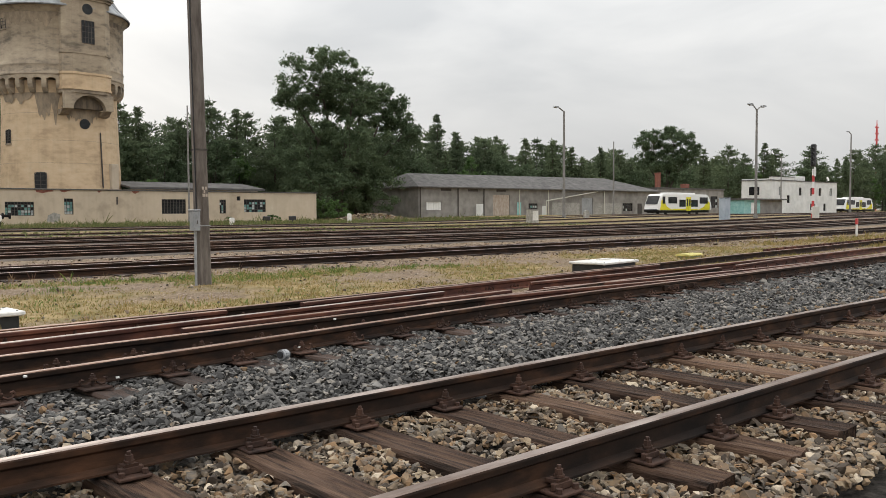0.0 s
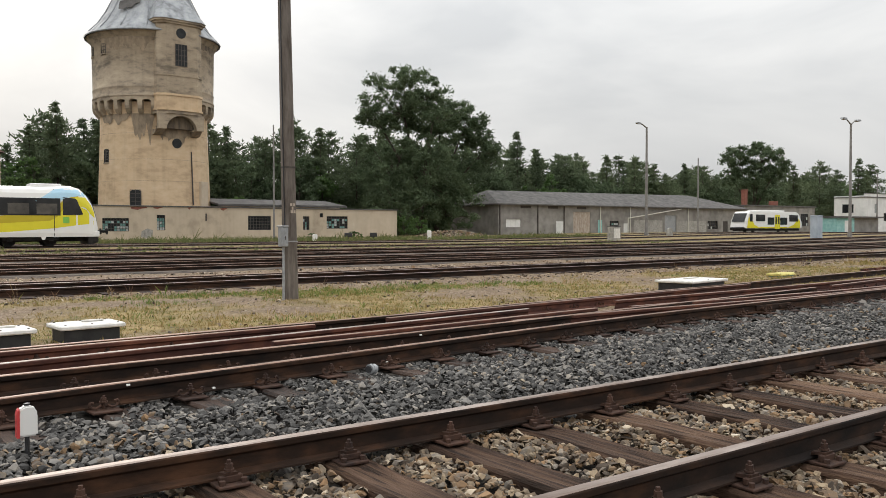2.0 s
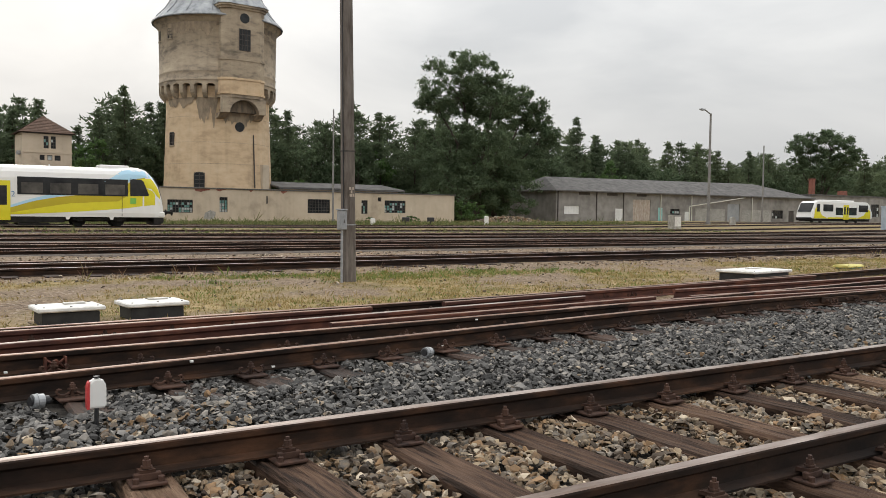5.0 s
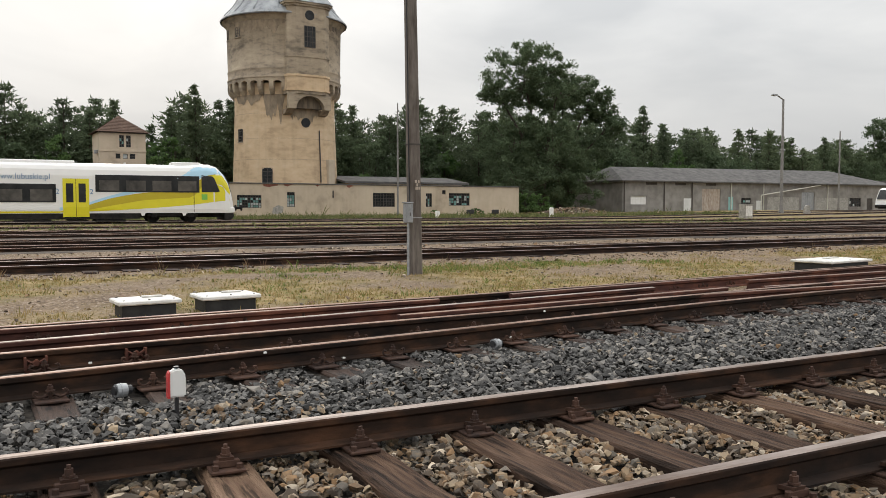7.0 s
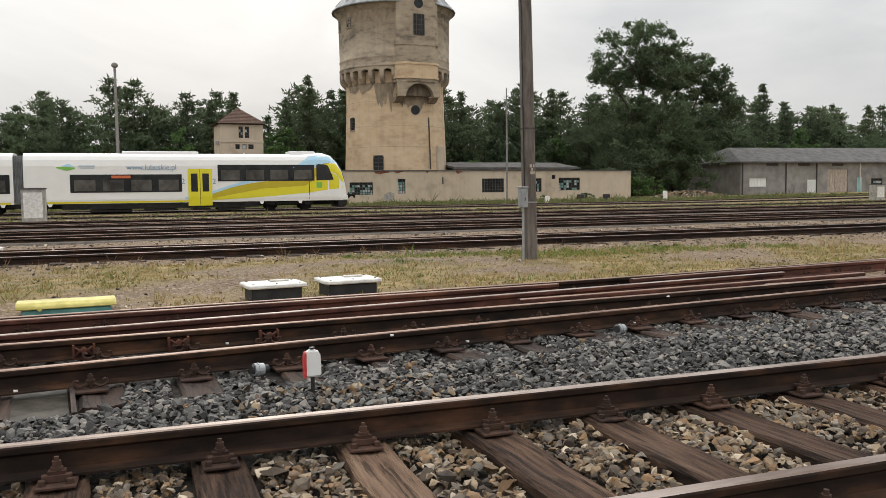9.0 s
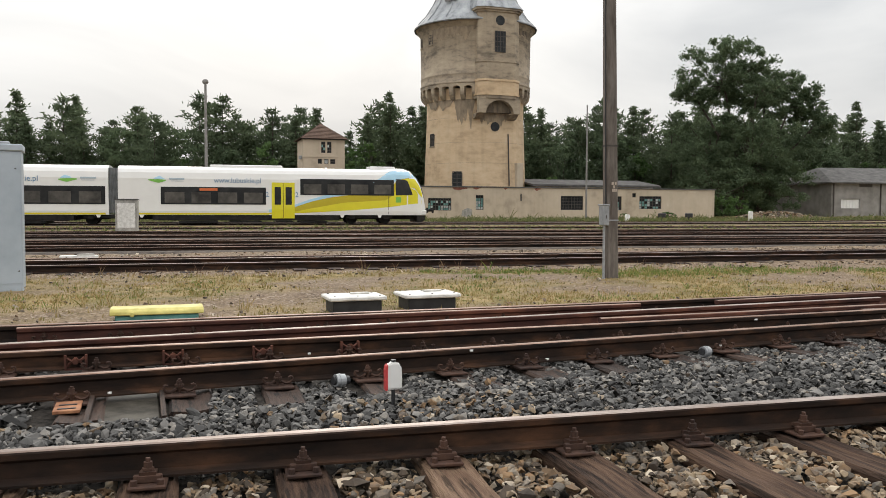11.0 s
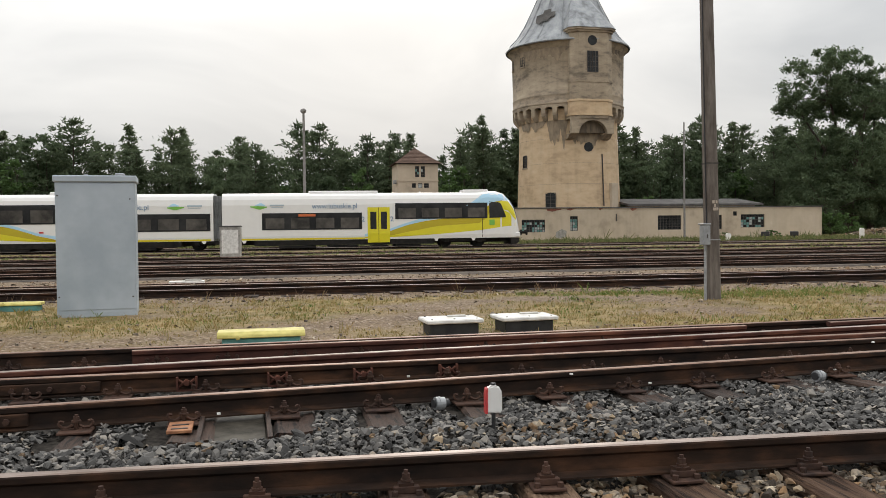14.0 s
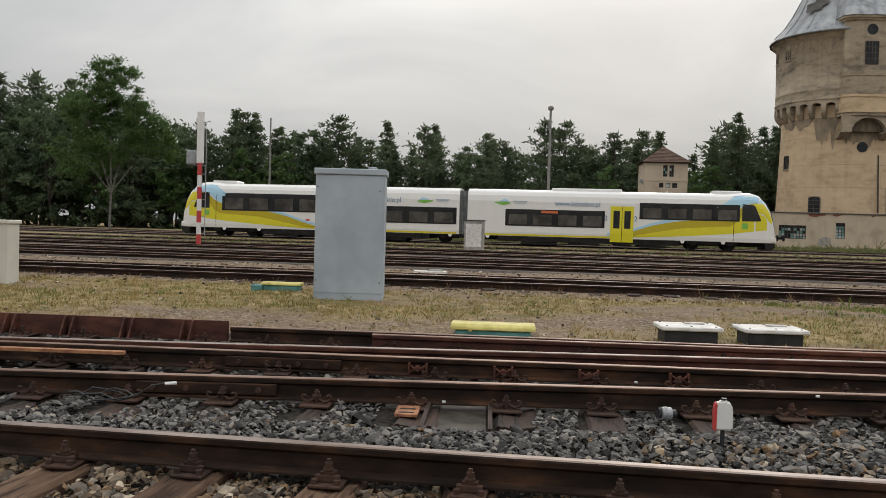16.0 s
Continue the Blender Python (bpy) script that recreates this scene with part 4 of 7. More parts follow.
scatter_stones("stray_stones", "scattered grey and pale stones on bare ground", "stone_tan", [
    (-14, 40, lambda x: b_near(x) + 1.75, lambda x: b_near(x) + 2.9, 45, lambda x, y: ground_z(x, y), 0.018),
    (-18, 45, const(14.9), const(16.2), 30, lambda x, y: ground_z(x, y), 0.03),
    (-18, 45, const(18.6), const(23), 16, lambda x, y: ground_z(x, y), 0.035),
    (-18, 35, const(9.5), const(15), 9, lambda x, y: ground_z(x, y), 0.022),
], 4)


# ---- grass ----
def grass_blades(name, label, mat, count, xr, yr, hgt, seed, wide=0.006, power=1.0, tuft=6):
    g = np.random.default_rng(seed)
    vs, fs, n = [], [], 0
    made = 0
    tries = 0
    while made < count and tries < count * 12:
        tries += 1
        x, y = g.uniform(*xr), g.uniform(*yr)
        if g.uniform() > grassiness(x, y) ** power:
            continue
        z = ground_z(x, y) - 0.01
        h0 = hgt * g.lognormal(-0.1, 0.45)
        for _ in range(tuft):
            a = g.uniform(0, 6.283)
            bx, by = x + g.normal(0, 0.035), y + g.normal(0, 0.035)
            h = h0 * g.uniform(0.5, 1.1)
            lx, ly = g.normal(0, 0.35) * h, g.normal(0, 0.35) * h
            dx, dy = math.cos(a) * wide, math.sin(a) * wide
            vs += [(bx - dx, by - dy, z), (bx + dx, by + dy, z), (bx + lx * 0.45 + dx * 0.7, by + ly * 0.45 + dy * 0.7, z + h * 0.6), (bx + lx, by + ly, z + h)]
            fs += [(n, n + 1, n + 2, n + 3)]
            n += 4
        made += 1
    tagged(new(name, np_mesh(name, vs, fs, mat)), label, "grass", kind="stuff")


grass_blades("dry_grass", "short dry yellow-green grass between the tracks", "grass", 17000, (-14, 30), (9, 15.8), 0.045, 11, 0.006)
grass_blades("dry_grass", "sparse dry grass along the siding", "grass", 3500, (28, 60), (9, 20), 0.1, 12, 0.012)
grass_blades("verge_grass", "tall unmown grass before the building", "verge", 5000, (-30, 60), (44, 56), 0.1, 13, 0.02)
grass_blades("verge_grass", "tall unmown grass along the wall", "verge", 6500, (-12, 80), (70, 85.5), 0.28, 14, 0.03)
grass_blades("verge_grass", "rank weeds along the foot of the workshop wall", "verge", 4200, (2, 58), (82.6, 85.7), 0.26, 18, 0.02)
grass_blades("green_grass", "fresh green grass at the foot of the pole", "lush", 1500, (3.5, 13), (13.2, 15.4), 0.055, 16, 0.006)
grass_blades("green_grass", "fresh green grass tufts among dry grass", "lush", 1100, (-10, 26), (10, 14), 0.045, 17, 0.006, 3.0)
grass_blades("weeds", "reddish dry weed stalks beside the siding", "weed", 260, (-16, 40), (15.4, 16.3), 0.11, 15, 0.004, 0.05, 4)


# ---- the low workshop wall with its windows ----
def panel_with_holes(bm, x0, x1, z0, z1, y0, y1, holes, mi=0):
    """A wall slab along x with rectangular openings cut through it: (xa, xb, za, zb)."""
    xs = sorted({x0, x1, *[h[0] for h in holes], *[h[1] for h in holes]})
    zs = sorted({z0, z1, *[h[2] for h in holes], *[h[3] for h in holes]})

    def solid(i, j):
        if not (0 <= i < len(xs) - 1 and 0 <= j < len(zs) - 1):
            return False
        cx, cz = (xs[i] + xs[i + 1]) / 2, (zs[j] + zs[j + 1]) / 2
        return not any(h[0] < cx < h[1] and h[2] < cz < h[3] for h in holes)

    cache = {}

    def v(i, j, y):
        if (i, j, y) not in cache:
            cache[i, j, y] = bm.verts.new((xs[i], y, zs[j]))
        return cache[i, j, y]

    for i in range(len(xs) - 1):
        for j in range(len(zs) - 1):
            if not solid(i, j):
                continue
            quads = [[v(i, j, y0), v(i + 1, j, y0), v(i + 1, j + 1, y0), v(i, j + 1, y0)], [v(i + 1, j, y1), v(i, j, y1), v(i, j + 1, y1), v(i + 1, j + 1, y1)]]
            if not solid(i - 1, j):
                quads.append([v(i, j, y1), v(i, j, y0), v(i, j + 1, y0), v(i, j + 1, y1)])
            if not solid(i + 1, j):
                quads.append([v(i + 1, j, y0), v(i + 1, j, y1), v(i + 1, j + 1, y1), v(i + 1, j + 1, y0)])
            if not solid(i, j - 1):
                quads.append([v(i, j, y1), v(i + 1, j, y1), v(i + 1, j, y0), v(i, j, y0)])
            if not solid(i, j + 1):
                quads.append([v(i, j + 1, y0), v(i + 1, j + 1, y0), v(i + 1, j + 1, y1), v(i, j + 1, y1)])
            for q in quads:
                bm.faces.new(q).material_index = mi


def barred_window(parent, x0, x1, z0, z1, y, nx, nz, pale=0.0, seed=0, tint="glass_teal"):
    """An iron-barred window: frame and bars in one part, and each pane."""
    r = random.Random(seed)
    win = new("window")
    win.parent = parent
    bm = B()
    t = 0.05
    box(bm, x0, x1, y - 0.03, y + 0.03, z0, z0 + t)
    box(bm, x0, x1, y - 0.03, y + 0.03, z1 - t, z1)
    box(bm, x0, x0 + t, y - 0.03, y + 0.03, z0 + t, z1 - t)
    box(bm, x1 - t, x1, y - 0.03, y + 0.03, z0 + t, z1 - t)
    for i in range(1, nx):
        x = x0 + (x1 - x0) * i / nx
        box(bm, x - 0.022, x + 0.022, y - 0.025, y + 0.02, z0 + t, z1 - t)
    for j in range(1, nz):
        z = z0 + (z1 - z0) * j / nz
        box(bm, x0 + t, x1 - t, y - 0.02, y + 0.015, z - 0.02, z + 0.02)
    fr = part("window_frame", bm, "iron", parent)
    bpy.data.objects.remove(win)
    for i in range(nx):
        for j in range(nz):
            xa, xb = x0 + (x1 - x0) * i / nx, x0 + (x1 - x0) * (i + 1) / nx
            za, zb = z0 + (z1 - z0) * j / nz, z0 + (z1 - z0) * (j + 1) / nz
            low = j < nz * 0.62
            k = r.random()
            m = "glass"
            if low and k < pale:
                m = tint if r.random() < 0.5 else "glass_pale"
            bm = B()
            box(bm, xa + 0.012, xb - 0.012, y + 0.03, y + 0.04, za + 0.012, zb - 0.012)
            part("pane", bm, m, fr)


workshop = thing("workshop_building", 3.3, 86.0, 0, "long low beige plaster workshop with barred broken windows", "building", rz=3.2)
LW, WH = 54.5, 3.45
# openings, along the wall from its corner: x0, x1, z0, z1, columns, rows, share of pale panes
WINDOWS = [(7.15, 8.05, 0.85, 2.25, 4, 5, 0.0), (9.9, 10.75, 0.85, 2.25, 3, 5, 1.0), (12.4, 13.4, 0.9, 2.25, 4, 5, 0.75), (14.85, 17.5, 0.85, 2.25, 9, 5, 0.7), (18.1, 20.75, 0.9, 2.25, 9, 5, 0.6), (23.6, 24.5, 1.0, 2.6, 3, 5, 0.9), (33.9, 36.75, 1.0, 2.6, 8, 5, 0.05), (40.9, 41.75, 1.0, 2.6, 3, 5, 0.1), (44.1, 47.1, 1.15, 2.65, 8, 5, 0.5), (43.15, 43.65, 2.5, 3.0, 1, 1, 0.0)]
bm = B()
panel_with_holes(bm, 0, LW, -0.5, WH, 0, 0.35, [w[:4] for w in WINDOWS])
part("front_wall", bm, "wall", workshop)
bm = B()
box(bm, 0, 0.35, 0.352, 9, -0.5, WH)
part("side_wall", bm, "wall", workshop)
bm = B()
box(bm, LW - 0.35, LW, 0.352, 9, -0.5, WH)
part("side_wall", bm, "wall", workshop)
bm = B()
box(bm, 0.352, LW - 0.352, 8.65, 9, -0.5, WH)
part("back_wall", bm, "wall", workshop)
bm = B()
box(bm, 12.6, LW + 0.15, -0.12, 9.1, WH + 0.002, WH + 0.12, 0.02)
part("flat_roof", bm, "felt", workshop)
bm = B()
box(bm, 14.0, 14.25, -0.06, -0.002, -0.5, WH - 0.02)
part("pilaster", bm, "wall", workshop)
bm = B()
tube(bm, (0.6, -0.05, -0.4), (0.6, -0.05, WH - 0.1), 0.05, n=8)
part("downpipe", bm, "iron", workshop)
for i, w in enumerate(WINDOWS):
    barred_window(workshop, w[0], w[1], w[2], w[3], 0.14, w[4], w[5], w[6], i, "glass_pale" if i == 1 else "glass_teal")
# bare brick patches under the roof edge
for x0, x1, z0 in ((20.9, 22.6, 3.1), (23.2, 24.3, 3.2), (30.6, 31.4, 3.12), (26.9, 27.4, 3.2)):
    bm = B()
    prism(bm, [(x0, WH - 0.03), (x0 + 0.1, z0 + 0.1), (x0 + (x1 - x0) * 0.4, z0), (x0 + (x1 - x0) * 0.7, z0 + 0.14), (x1, z0 + 0.2), (x1 - 0.05, WH - 0.03)], "y", -0.012, -0.003)
    part("bare_brick_patch", bm, "brick", workshop, "exposed red brick where plaster fell")
bm = B()
prism(bm, [(21.9, 0.3), (22.5, 0.2), (23.1, 0.35), (23.2, 1.0), (22.6, 1.2), (22.0, 0.9)], "y", -0.012, -0.003)
part("plaster_patch", bm, "concrete", workshop, "pale repaired plaster patch")
bm = B()
box(bm, 28.9, 29.05, -0.06, -0.002, 2.0, 2.8)
part("black_bracket", bm, "iron", workshop)


def tiled_slope(parent, corners, rows, cols, name="roof_slope", lift=0.03):
    """A sloping roof plane (four corners: eave left, eave right, ridge right, ridge left) with courses of tiles."""
    a, b, c, d = [Vector(p) for p in corners]
    n = (b - a).cross(d - a)
    n = n.normalized() if n.length > 1e-6 else (b - a).cross(c - a).normalized()
    bm = B()
    for i in range(rows):
        s0, s1 = i / rows, (i + 1.12) / rows
        l0, r0 = a.lerp(d, s0), b.lerp(c, s0)
        l1, r1 = a.lerp(d, min(s1, 1)), b.lerp(c, min(s1, 1))
        k = max(1, round(cols * (r0 - l0).length / max((b - a).length, 0.01)))
        for j in range(k):
            p = [l0.lerp(r0, (j + 0.03) / k) + n * lift * 2, l0.lerp(r0, (j + 0.97) / k) + n * lift * 2, l1.lerp(r1, (j + 0.97) / k) + n * lift * 0.6, l1.lerp(r1, (j + 0.03) / k) + n * lift * 0.6]
            q = [v - n * lift * 1.6 for v in p]
            pv, qv = [bm.verts.new(v) for v in p], [bm.verts.new(v) for v in q]
            bm.faces.new(pv)
            bm.faces.new((qv[0], qv[1], pv[1], pv[0]))
            bm.faces.new((qv[1], qv[2], pv[2], pv[1]))
            bm.faces.new((qv[3], qv[0], pv[0], pv[3]))
    return part(name, bm, "clay", parent)


# hipped tile roof over the end of the workshop
E0, E1, RZ = -0.45, 12.3, 5.35
for cs in (((E0, -0.35, WH - 0.05), (E1, -0.35, WH - 0.05), (6.6, 4.5, RZ), (4.2, 4.5, RZ)), ((E0, 9.3, WH - 0.05), (E0, -0.35, WH - 0.05), (4.2, 4.5, RZ), (4.2, 4.5, RZ)), ((E1, -0.35, WH - 0.05), (E1, 9.3, WH - 0.05), (6.6, 4.5, RZ), (6.6, 4.5, RZ)), ((E1, 9.3, WH - 0.05), (E0, 9.3, WH - 0.05), (4.2, 4.5, RZ), (6.6, 4.5, RZ))):
    tiled_slope(workshop, cs, 16, 42)

# square lookout tower with its pyramid roof
lookout = thing("lookout_tower", 11.2, 99.0, 0, "small beige square tower with a tiled pyramid roof", "tower", rz=3.2)
HW = 2.4
bm = B()
panel_with_holes(bm, -HW, HW, -0.2, 9.1, -HW, -HW + 0.3, [(-0.35, 0.15, 7.5, 8.8), (0.35, 0.85, 7.5, 8.8), (-0.75, -0.25, 6.25, 6.8), (0.0, 0.5, 6.25, 6.8), (0.7, 1.3, 6.25, 6.8)])
part("front_wall", bm, "wall", lookout)
bm = B()
box(bm, -HW, -HW + 0.3, -HW + 0.302, HW, -0.2, 9.1)
part("side_wall", bm, "wall", lookout)
bm = B()
box(bm, HW - 0.3, HW, -HW + 0.302, HW, -0.2, 9.1)
part("side_wall", bm, "wall", lookout)
bm = B()
box(bm, -HW + 0.302, HW - 0.302, HW - 0.3, HW, -0.2, 9.1)
part("side_wall", bm, "wall", lookout)
for i, (x0, x1, z0, z1, nx, nz) in enumerate(((-0.35, 0.15, 7.5, 8.8, 2, 4), (0.35, 0.85, 7.5, 8.8, 2, 4), (-0.75, -0.25, 6.25, 6.8, 1, 1), (0.0, 0.5, 6.25, 6.8, 1, 1), (0.7, 1.3, 6.25, 6.8, 1, 2))):
    barred_window(lookout, x0, x1, z0, z1, -HW + 0.12, nx, nz, 0.2, 40 + i)
bm = B()
box(bm, -HW - 0.06, HW + 0.06, -HW - 0.06, -HW - 0.004, 7.0, 7.14)
part("string_course", bm, "wall", lookout)
bm = B()
box(bm, -HW - 0.02, HW + 0.02, -HW - 0.02, -HW - 0.004, 9.0, 9.14)
part("eave_board", bm, "iron", lookout)
bm = B()
box(bm, -HW - 0.35, -HW - 0.004, -1.5, -0.9, 6.8, 7.2, 0.03)
part("wall_box", bm, "galv", lookout)
bm = B()
tube(bm, (0.15, -HW - 0.1, 5.55), (0.15, -HW - 0.1, 5.85), 0.12, 0.09, 10)
part("wall_lamp", bm, "white", lookout)
o, ez, az = HW + 0.35, 9.1, 11.1
for p, q in (((-o, -o), (o, -o)), ((o, -o), (o, o)), ((o, o), (-o, o)), ((-o, o), (-o, -o))):
    tiled_slope(lookout, ((*p, ez), (*q, ez), (0, 0, az), (0, 0, az)), 11, 18)

# flat-roofed sheds left of the workshop
shed = thing("shed", -8.5, 93, 0, "low whitewashed shed with a dark felt roof", "shed")
bm = B()
panel_with_holes(bm, 0, 11.6, -0.4, 2.7, 0, 0.3, [(1.0, 2.4, 1.0, 2.0), (3.4, 4.8, 1.0, 2.0), (7.6, 9.9, -0.4, 2.1)])
part("front_wall", bm, "cream", shed)
bm = B()
box(bm, 0, 0.3, 0.302, 5, -0.4, 2.7)
part("side_wall", bm, "cream", shed)
bm = B()
box(bm, 11.3, 11.6, 0.302, 5, -0.4, 2.7)
part("side_wall", bm, "cream", shed)
bm = B()
box(bm, 0.302, 11.298, 4.7, 5, -0.4, 2.7)
part("side_wall", bm, "cream", shed)
bm = B()
prism(bm, [(-0.5, 2.75), (5.2, 3.35), (5.2, 3.5), (-0.5, 2.95)], "x", -0.5, 12.2)
part("roof", bm, "felt", shed)
for x0, x1 in ((1.0, 2.4), (3.4, 4.8)):
    barred_window(shed, x0, x1, 1.0, 2.0, 0.15, 3, 2, 0.1, 60)

# shed behind the workshop by the water tower
back_shed = thing("back_shed", 38.5, 99, 0, "low plaster shed with a sagging felt roof", "shed", rz=3.2)
bm = B()
box(bm, 0, 17, 0, 5, -0.4, 4.0)
part("wall", bm, "wall", back_shed)
bm = B()
prism(bm, [(-0.6, 4.0), (5.4, 4.9), (5.4, 5.1), (-0.6, 4.25)], "x", -0.8, 17.8)
part("roof", bm, "felt", back_shed)

# ---- the water tower ----
TX, TY = 31.9, 104.3
tower = thing("water_tower", TX, TY, 0, "tall round water tower, stained yellow plaster, patched zinc roof", "water tower")


def ring_wall(bm, prof, n=64, mi=0, a0=0.0, a1=2 * math.pi):
    """Surface of revolution through (radius, height) points."""
    full = abs(a1 - a0 - 2 * math.pi) < 1e-6
    cnt = n if full else n + 1
    rings = [[bm.verts.new((r * math.cos(a0 + (a1 - a0) * i / n), r * math.sin(a0 + (a1 - a0) * i / n), z)) for i in range(cnt)] for r, z in prof]
    for r0, r1 in zip(rings[:-1], rings[1:]):
        for i in range(n):
            j = (i + 1) % cnt
            bm.faces.new((r0[i], r0[j], r1[j], r1[i])).material_index = mi
    return bm


part("shaft", ring_wall(B(), [(6.75, -0.5), (6.6, 4), (6.3, 12.5), (6.28, 16.0)]), "plaster", tower, smooth=True)
bm = ring_wall(B(), [(6.9, 16.45), (7.12, 16.5), (7.15, 16.7), (7.05, 16.75), (7.08, 17.6), (7.12, 17.7), (7.06, 17.75), (7.16, 23.4), (7.4, 23.55), (7.45, 23.8), (7.75, 24.0)])
part("tank_wall", bm, "plaster_grey", tower, smooth=True)
bm = ring_wall(B(), [(7.95, 24.0), (8.0, 24.12), (7.6, 24.55), (6.6, 25.6), (5.7, 27.0), (4.7, 29.0), (3.2, 32.2), (1.6, 35.4), (0.35, 37.8), (0.0, 38.3)], 32)
part("zinc_roof", bm, "zinc", tower)
for i in range(16):
    a = 2 * math.pi * i / 16
    bm = B()
    pr = [(7.62, 24.6), (6.62, 25.65), (5.72, 27.05), (4.72, 29.05), (3.22, 32.25), (1.62, 35.45)]
    for (r0, z0), (r1, z1) in zip(pr[:-1], pr[1:]):
        tube(bm, (r0 * math.cos(a), r0 * math.sin(a), z0), (r1 * math.cos(a), r1 * math.sin(a), z1), 0.045, n=4, caps=False)
    part("roof_seam", bm, "zinc", tower)
# small arches and brackets under the tank
N_ARCH = 30
for i in range(N_ARCH):
    a = 2 * math.pi * i / N_ARCH
    bm = B()
    r0, r1, w = 6.3, 7.1, 0.26
    prism(bm, [(r0, 14.6), (r0 + 0.25, 14.55), (r1 - 0.1, 15.1), (r1, 15.5), (r1, 16.5), (r0, 16.5)], "y", -w, w)
    bmesh.ops.rotate(bm, verts=bm.verts[:], cent=(0, 0, 0), matrix=Matrix.Rotation(a, 3, "Z"))
    part("corbel", bm, "plaster_grey", tower)
    bm = B()
    half = math.pi / N_ARCH
    outer, inner = [], []
    for k in range(7):
        s = -half + 2 * half * k / 6
        outer.append((s, 16.5))
        inner.append((s, 15.45 + 0.75 * math.sqrt(max(0.0, 1 - (k / 3 - 1) ** 2))))
    for r, flip in ((7.09, False),):
        for k in range(6):
            q = [bm.verts.new((r * math.cos(a + half + s), r * math.sin(a + half + s), z)) for s, z in (inner[k], inner[k + 1], outer[k + 1], outer[k])]
            bm.faces.new(q)
            q2 = [bm.verts.new((rr * math.cos(a + half + s), rr * math.sin(a + half + s), z)) for rr, (s, z) in ((r, inner[k]), (r - 0.5, inner[k]), (r - 0.5, inner[k + 1]), (r, inner[k + 1]))]
            bm.faces.new(q2)
    part("arch", bm, "plaster_grey", tower)


def on_tower(a, r, z):
    return (r * math.cos(a), r * math.sin(a), z)


def tower_window(a, r, z0, z1, w, arched=True, nx=3, nz=5, name="window"):
    """A recessed opening on the round wall: dark reveal with iron bars, facing out at angle a."""
    bm = B()
    m = Matrix.Rotation(a - math.pi / 2, 3, "Z")
    pts = [(-w / 2, z0), (w / 2, z0), (w / 2, z1 - (w * 0.18 if arched else 0))]
    if arched:
        pts += [(w * 0.3, z1 - w * 0.05), (0, z1), (-w * 0.3, z1 - w * 0.05)]
    pts += [(-w / 2, z1 - (w * 0.18 if arched else 0))]
    prism(bm, pts, "y", r - 0.35, r + 0.02)
    bmesh.ops.rotate(bm, verts=bm.verts[:], cent=(0, 0, 0), matrix=m)
    wnd = part(name, bm, "glass", tower, "dark recessed window opening")
    bars = [(-w / 2 + w * i / nx - 0.035, -w / 2 + w * i / nx + 0.035, r + 0.021, r + 0.07, z0, z1 - (0.12 if arched else 0)) for i in range(nx + 1)]
    for j in range(nz + 1):
        z = z0 + (z1 - z0) * j / nz - (0.06 if j == nz else 0)
        bars.append((-w / 2, w / 2, r + 0.022, r + 0.06, z - 0.03, z + 0.03))
    for q in bars:
        bm = box(B(), *q)
        bmesh.ops.rotate(bm, verts=bm.verts[:], cent=(0, 0, 0), matrix=m)
        part("window_bar", bm, "iron", wnd)
    bm = B()
    box(bm, -w / 2 - 0.1, w / 2 + 0.1, r - 0.05, r + 0.14, z0 - 0.14, z0 - 0.002)
    bmesh.ops.rotate(bm, verts=bm.verts[:], cent=(0, 0, 0), matrix=m)
    part("window_sill", bm, "plaster_grey", wnd)


FACE = math.atan2(-TY, -TX)      # the side towards the tracks
tower_window(FACE + math.radians(-19), 6.63, 3.9, 5.75, 1.25, True, 2, 4)
tower_window(FACE + math.radians(-57), 6.42, 9.0, 10.6, 0.9)
tower_window(FACE + math.radians(-51), 7.1, 21.6, 22.8, 0.8, True, 2, 3)
tower_window(FACE + math.radians(-74), 7.1, 21.6, 22.8, 0.8, True, 2, 3)
# round window below the bay
a = FACE + math.radians(23)
bm = B()
tube(bm, on_tower(a, 6.1, 11.25), on_tower(a, 6.42, 11.25), 0.58, n=20)
part("round_window", bm, "glass", tower, "dark round window opening")
# stair bay that stands proud of the tank
BA = FACE + math.radians(23)
bw = 2.75
prof = [(-bw, 5.9), (-bw, 7.25), (-bw + 0.9, 7.95), (bw - 0.9, 7.95), (bw, 7.25), (bw, 5.9)]


def bay_prism(pts, z0, z1, mat, name, label=""):
    bm = B()
    prism(bm, pts, "z", z0, z1)
    bmesh.ops.rotate(bm, verts=bm.verts[:], cent=(0, 0, 0), matrix=Matrix.Rotation(BA - math.pi / 2, 3, "Z"))
    return part(name, bm, mat, tower, label)


bay_prism(prof, 14.55, 24.9, "plaster_grey", "stair_bay")


def grown(pts, d):
    return [(x + (d if x > 0 else -d), y + (d if y > 6.5 else 0)) for x, y in pts]


bay_prism(grown(prof, 0.1), 16.6, 16.85, "plaster", "bay_band")
bay_prism(grown(prof, 0.06), 18.9, 19.05, "plaster_grey", "bay_band")
bay_prism(grown(prof, 0.1), 14.9, 15.1, "plaster", "bay_band")
bay_prism(grown(prof, 0.02), 15.1, 16.6, "plaster", "bay_apron")
bay_prism(grown(prof, 0.16), 24.902, 25.15, "plaster_grey", "bay_cornice")
bay_prism(grown(prof, 0.34), 25.15, 25.4, "plaster_grey", "bay_cornice")
ROT_BAY = Matrix.Rotation(BA - math.pi / 2, 3, "Z")
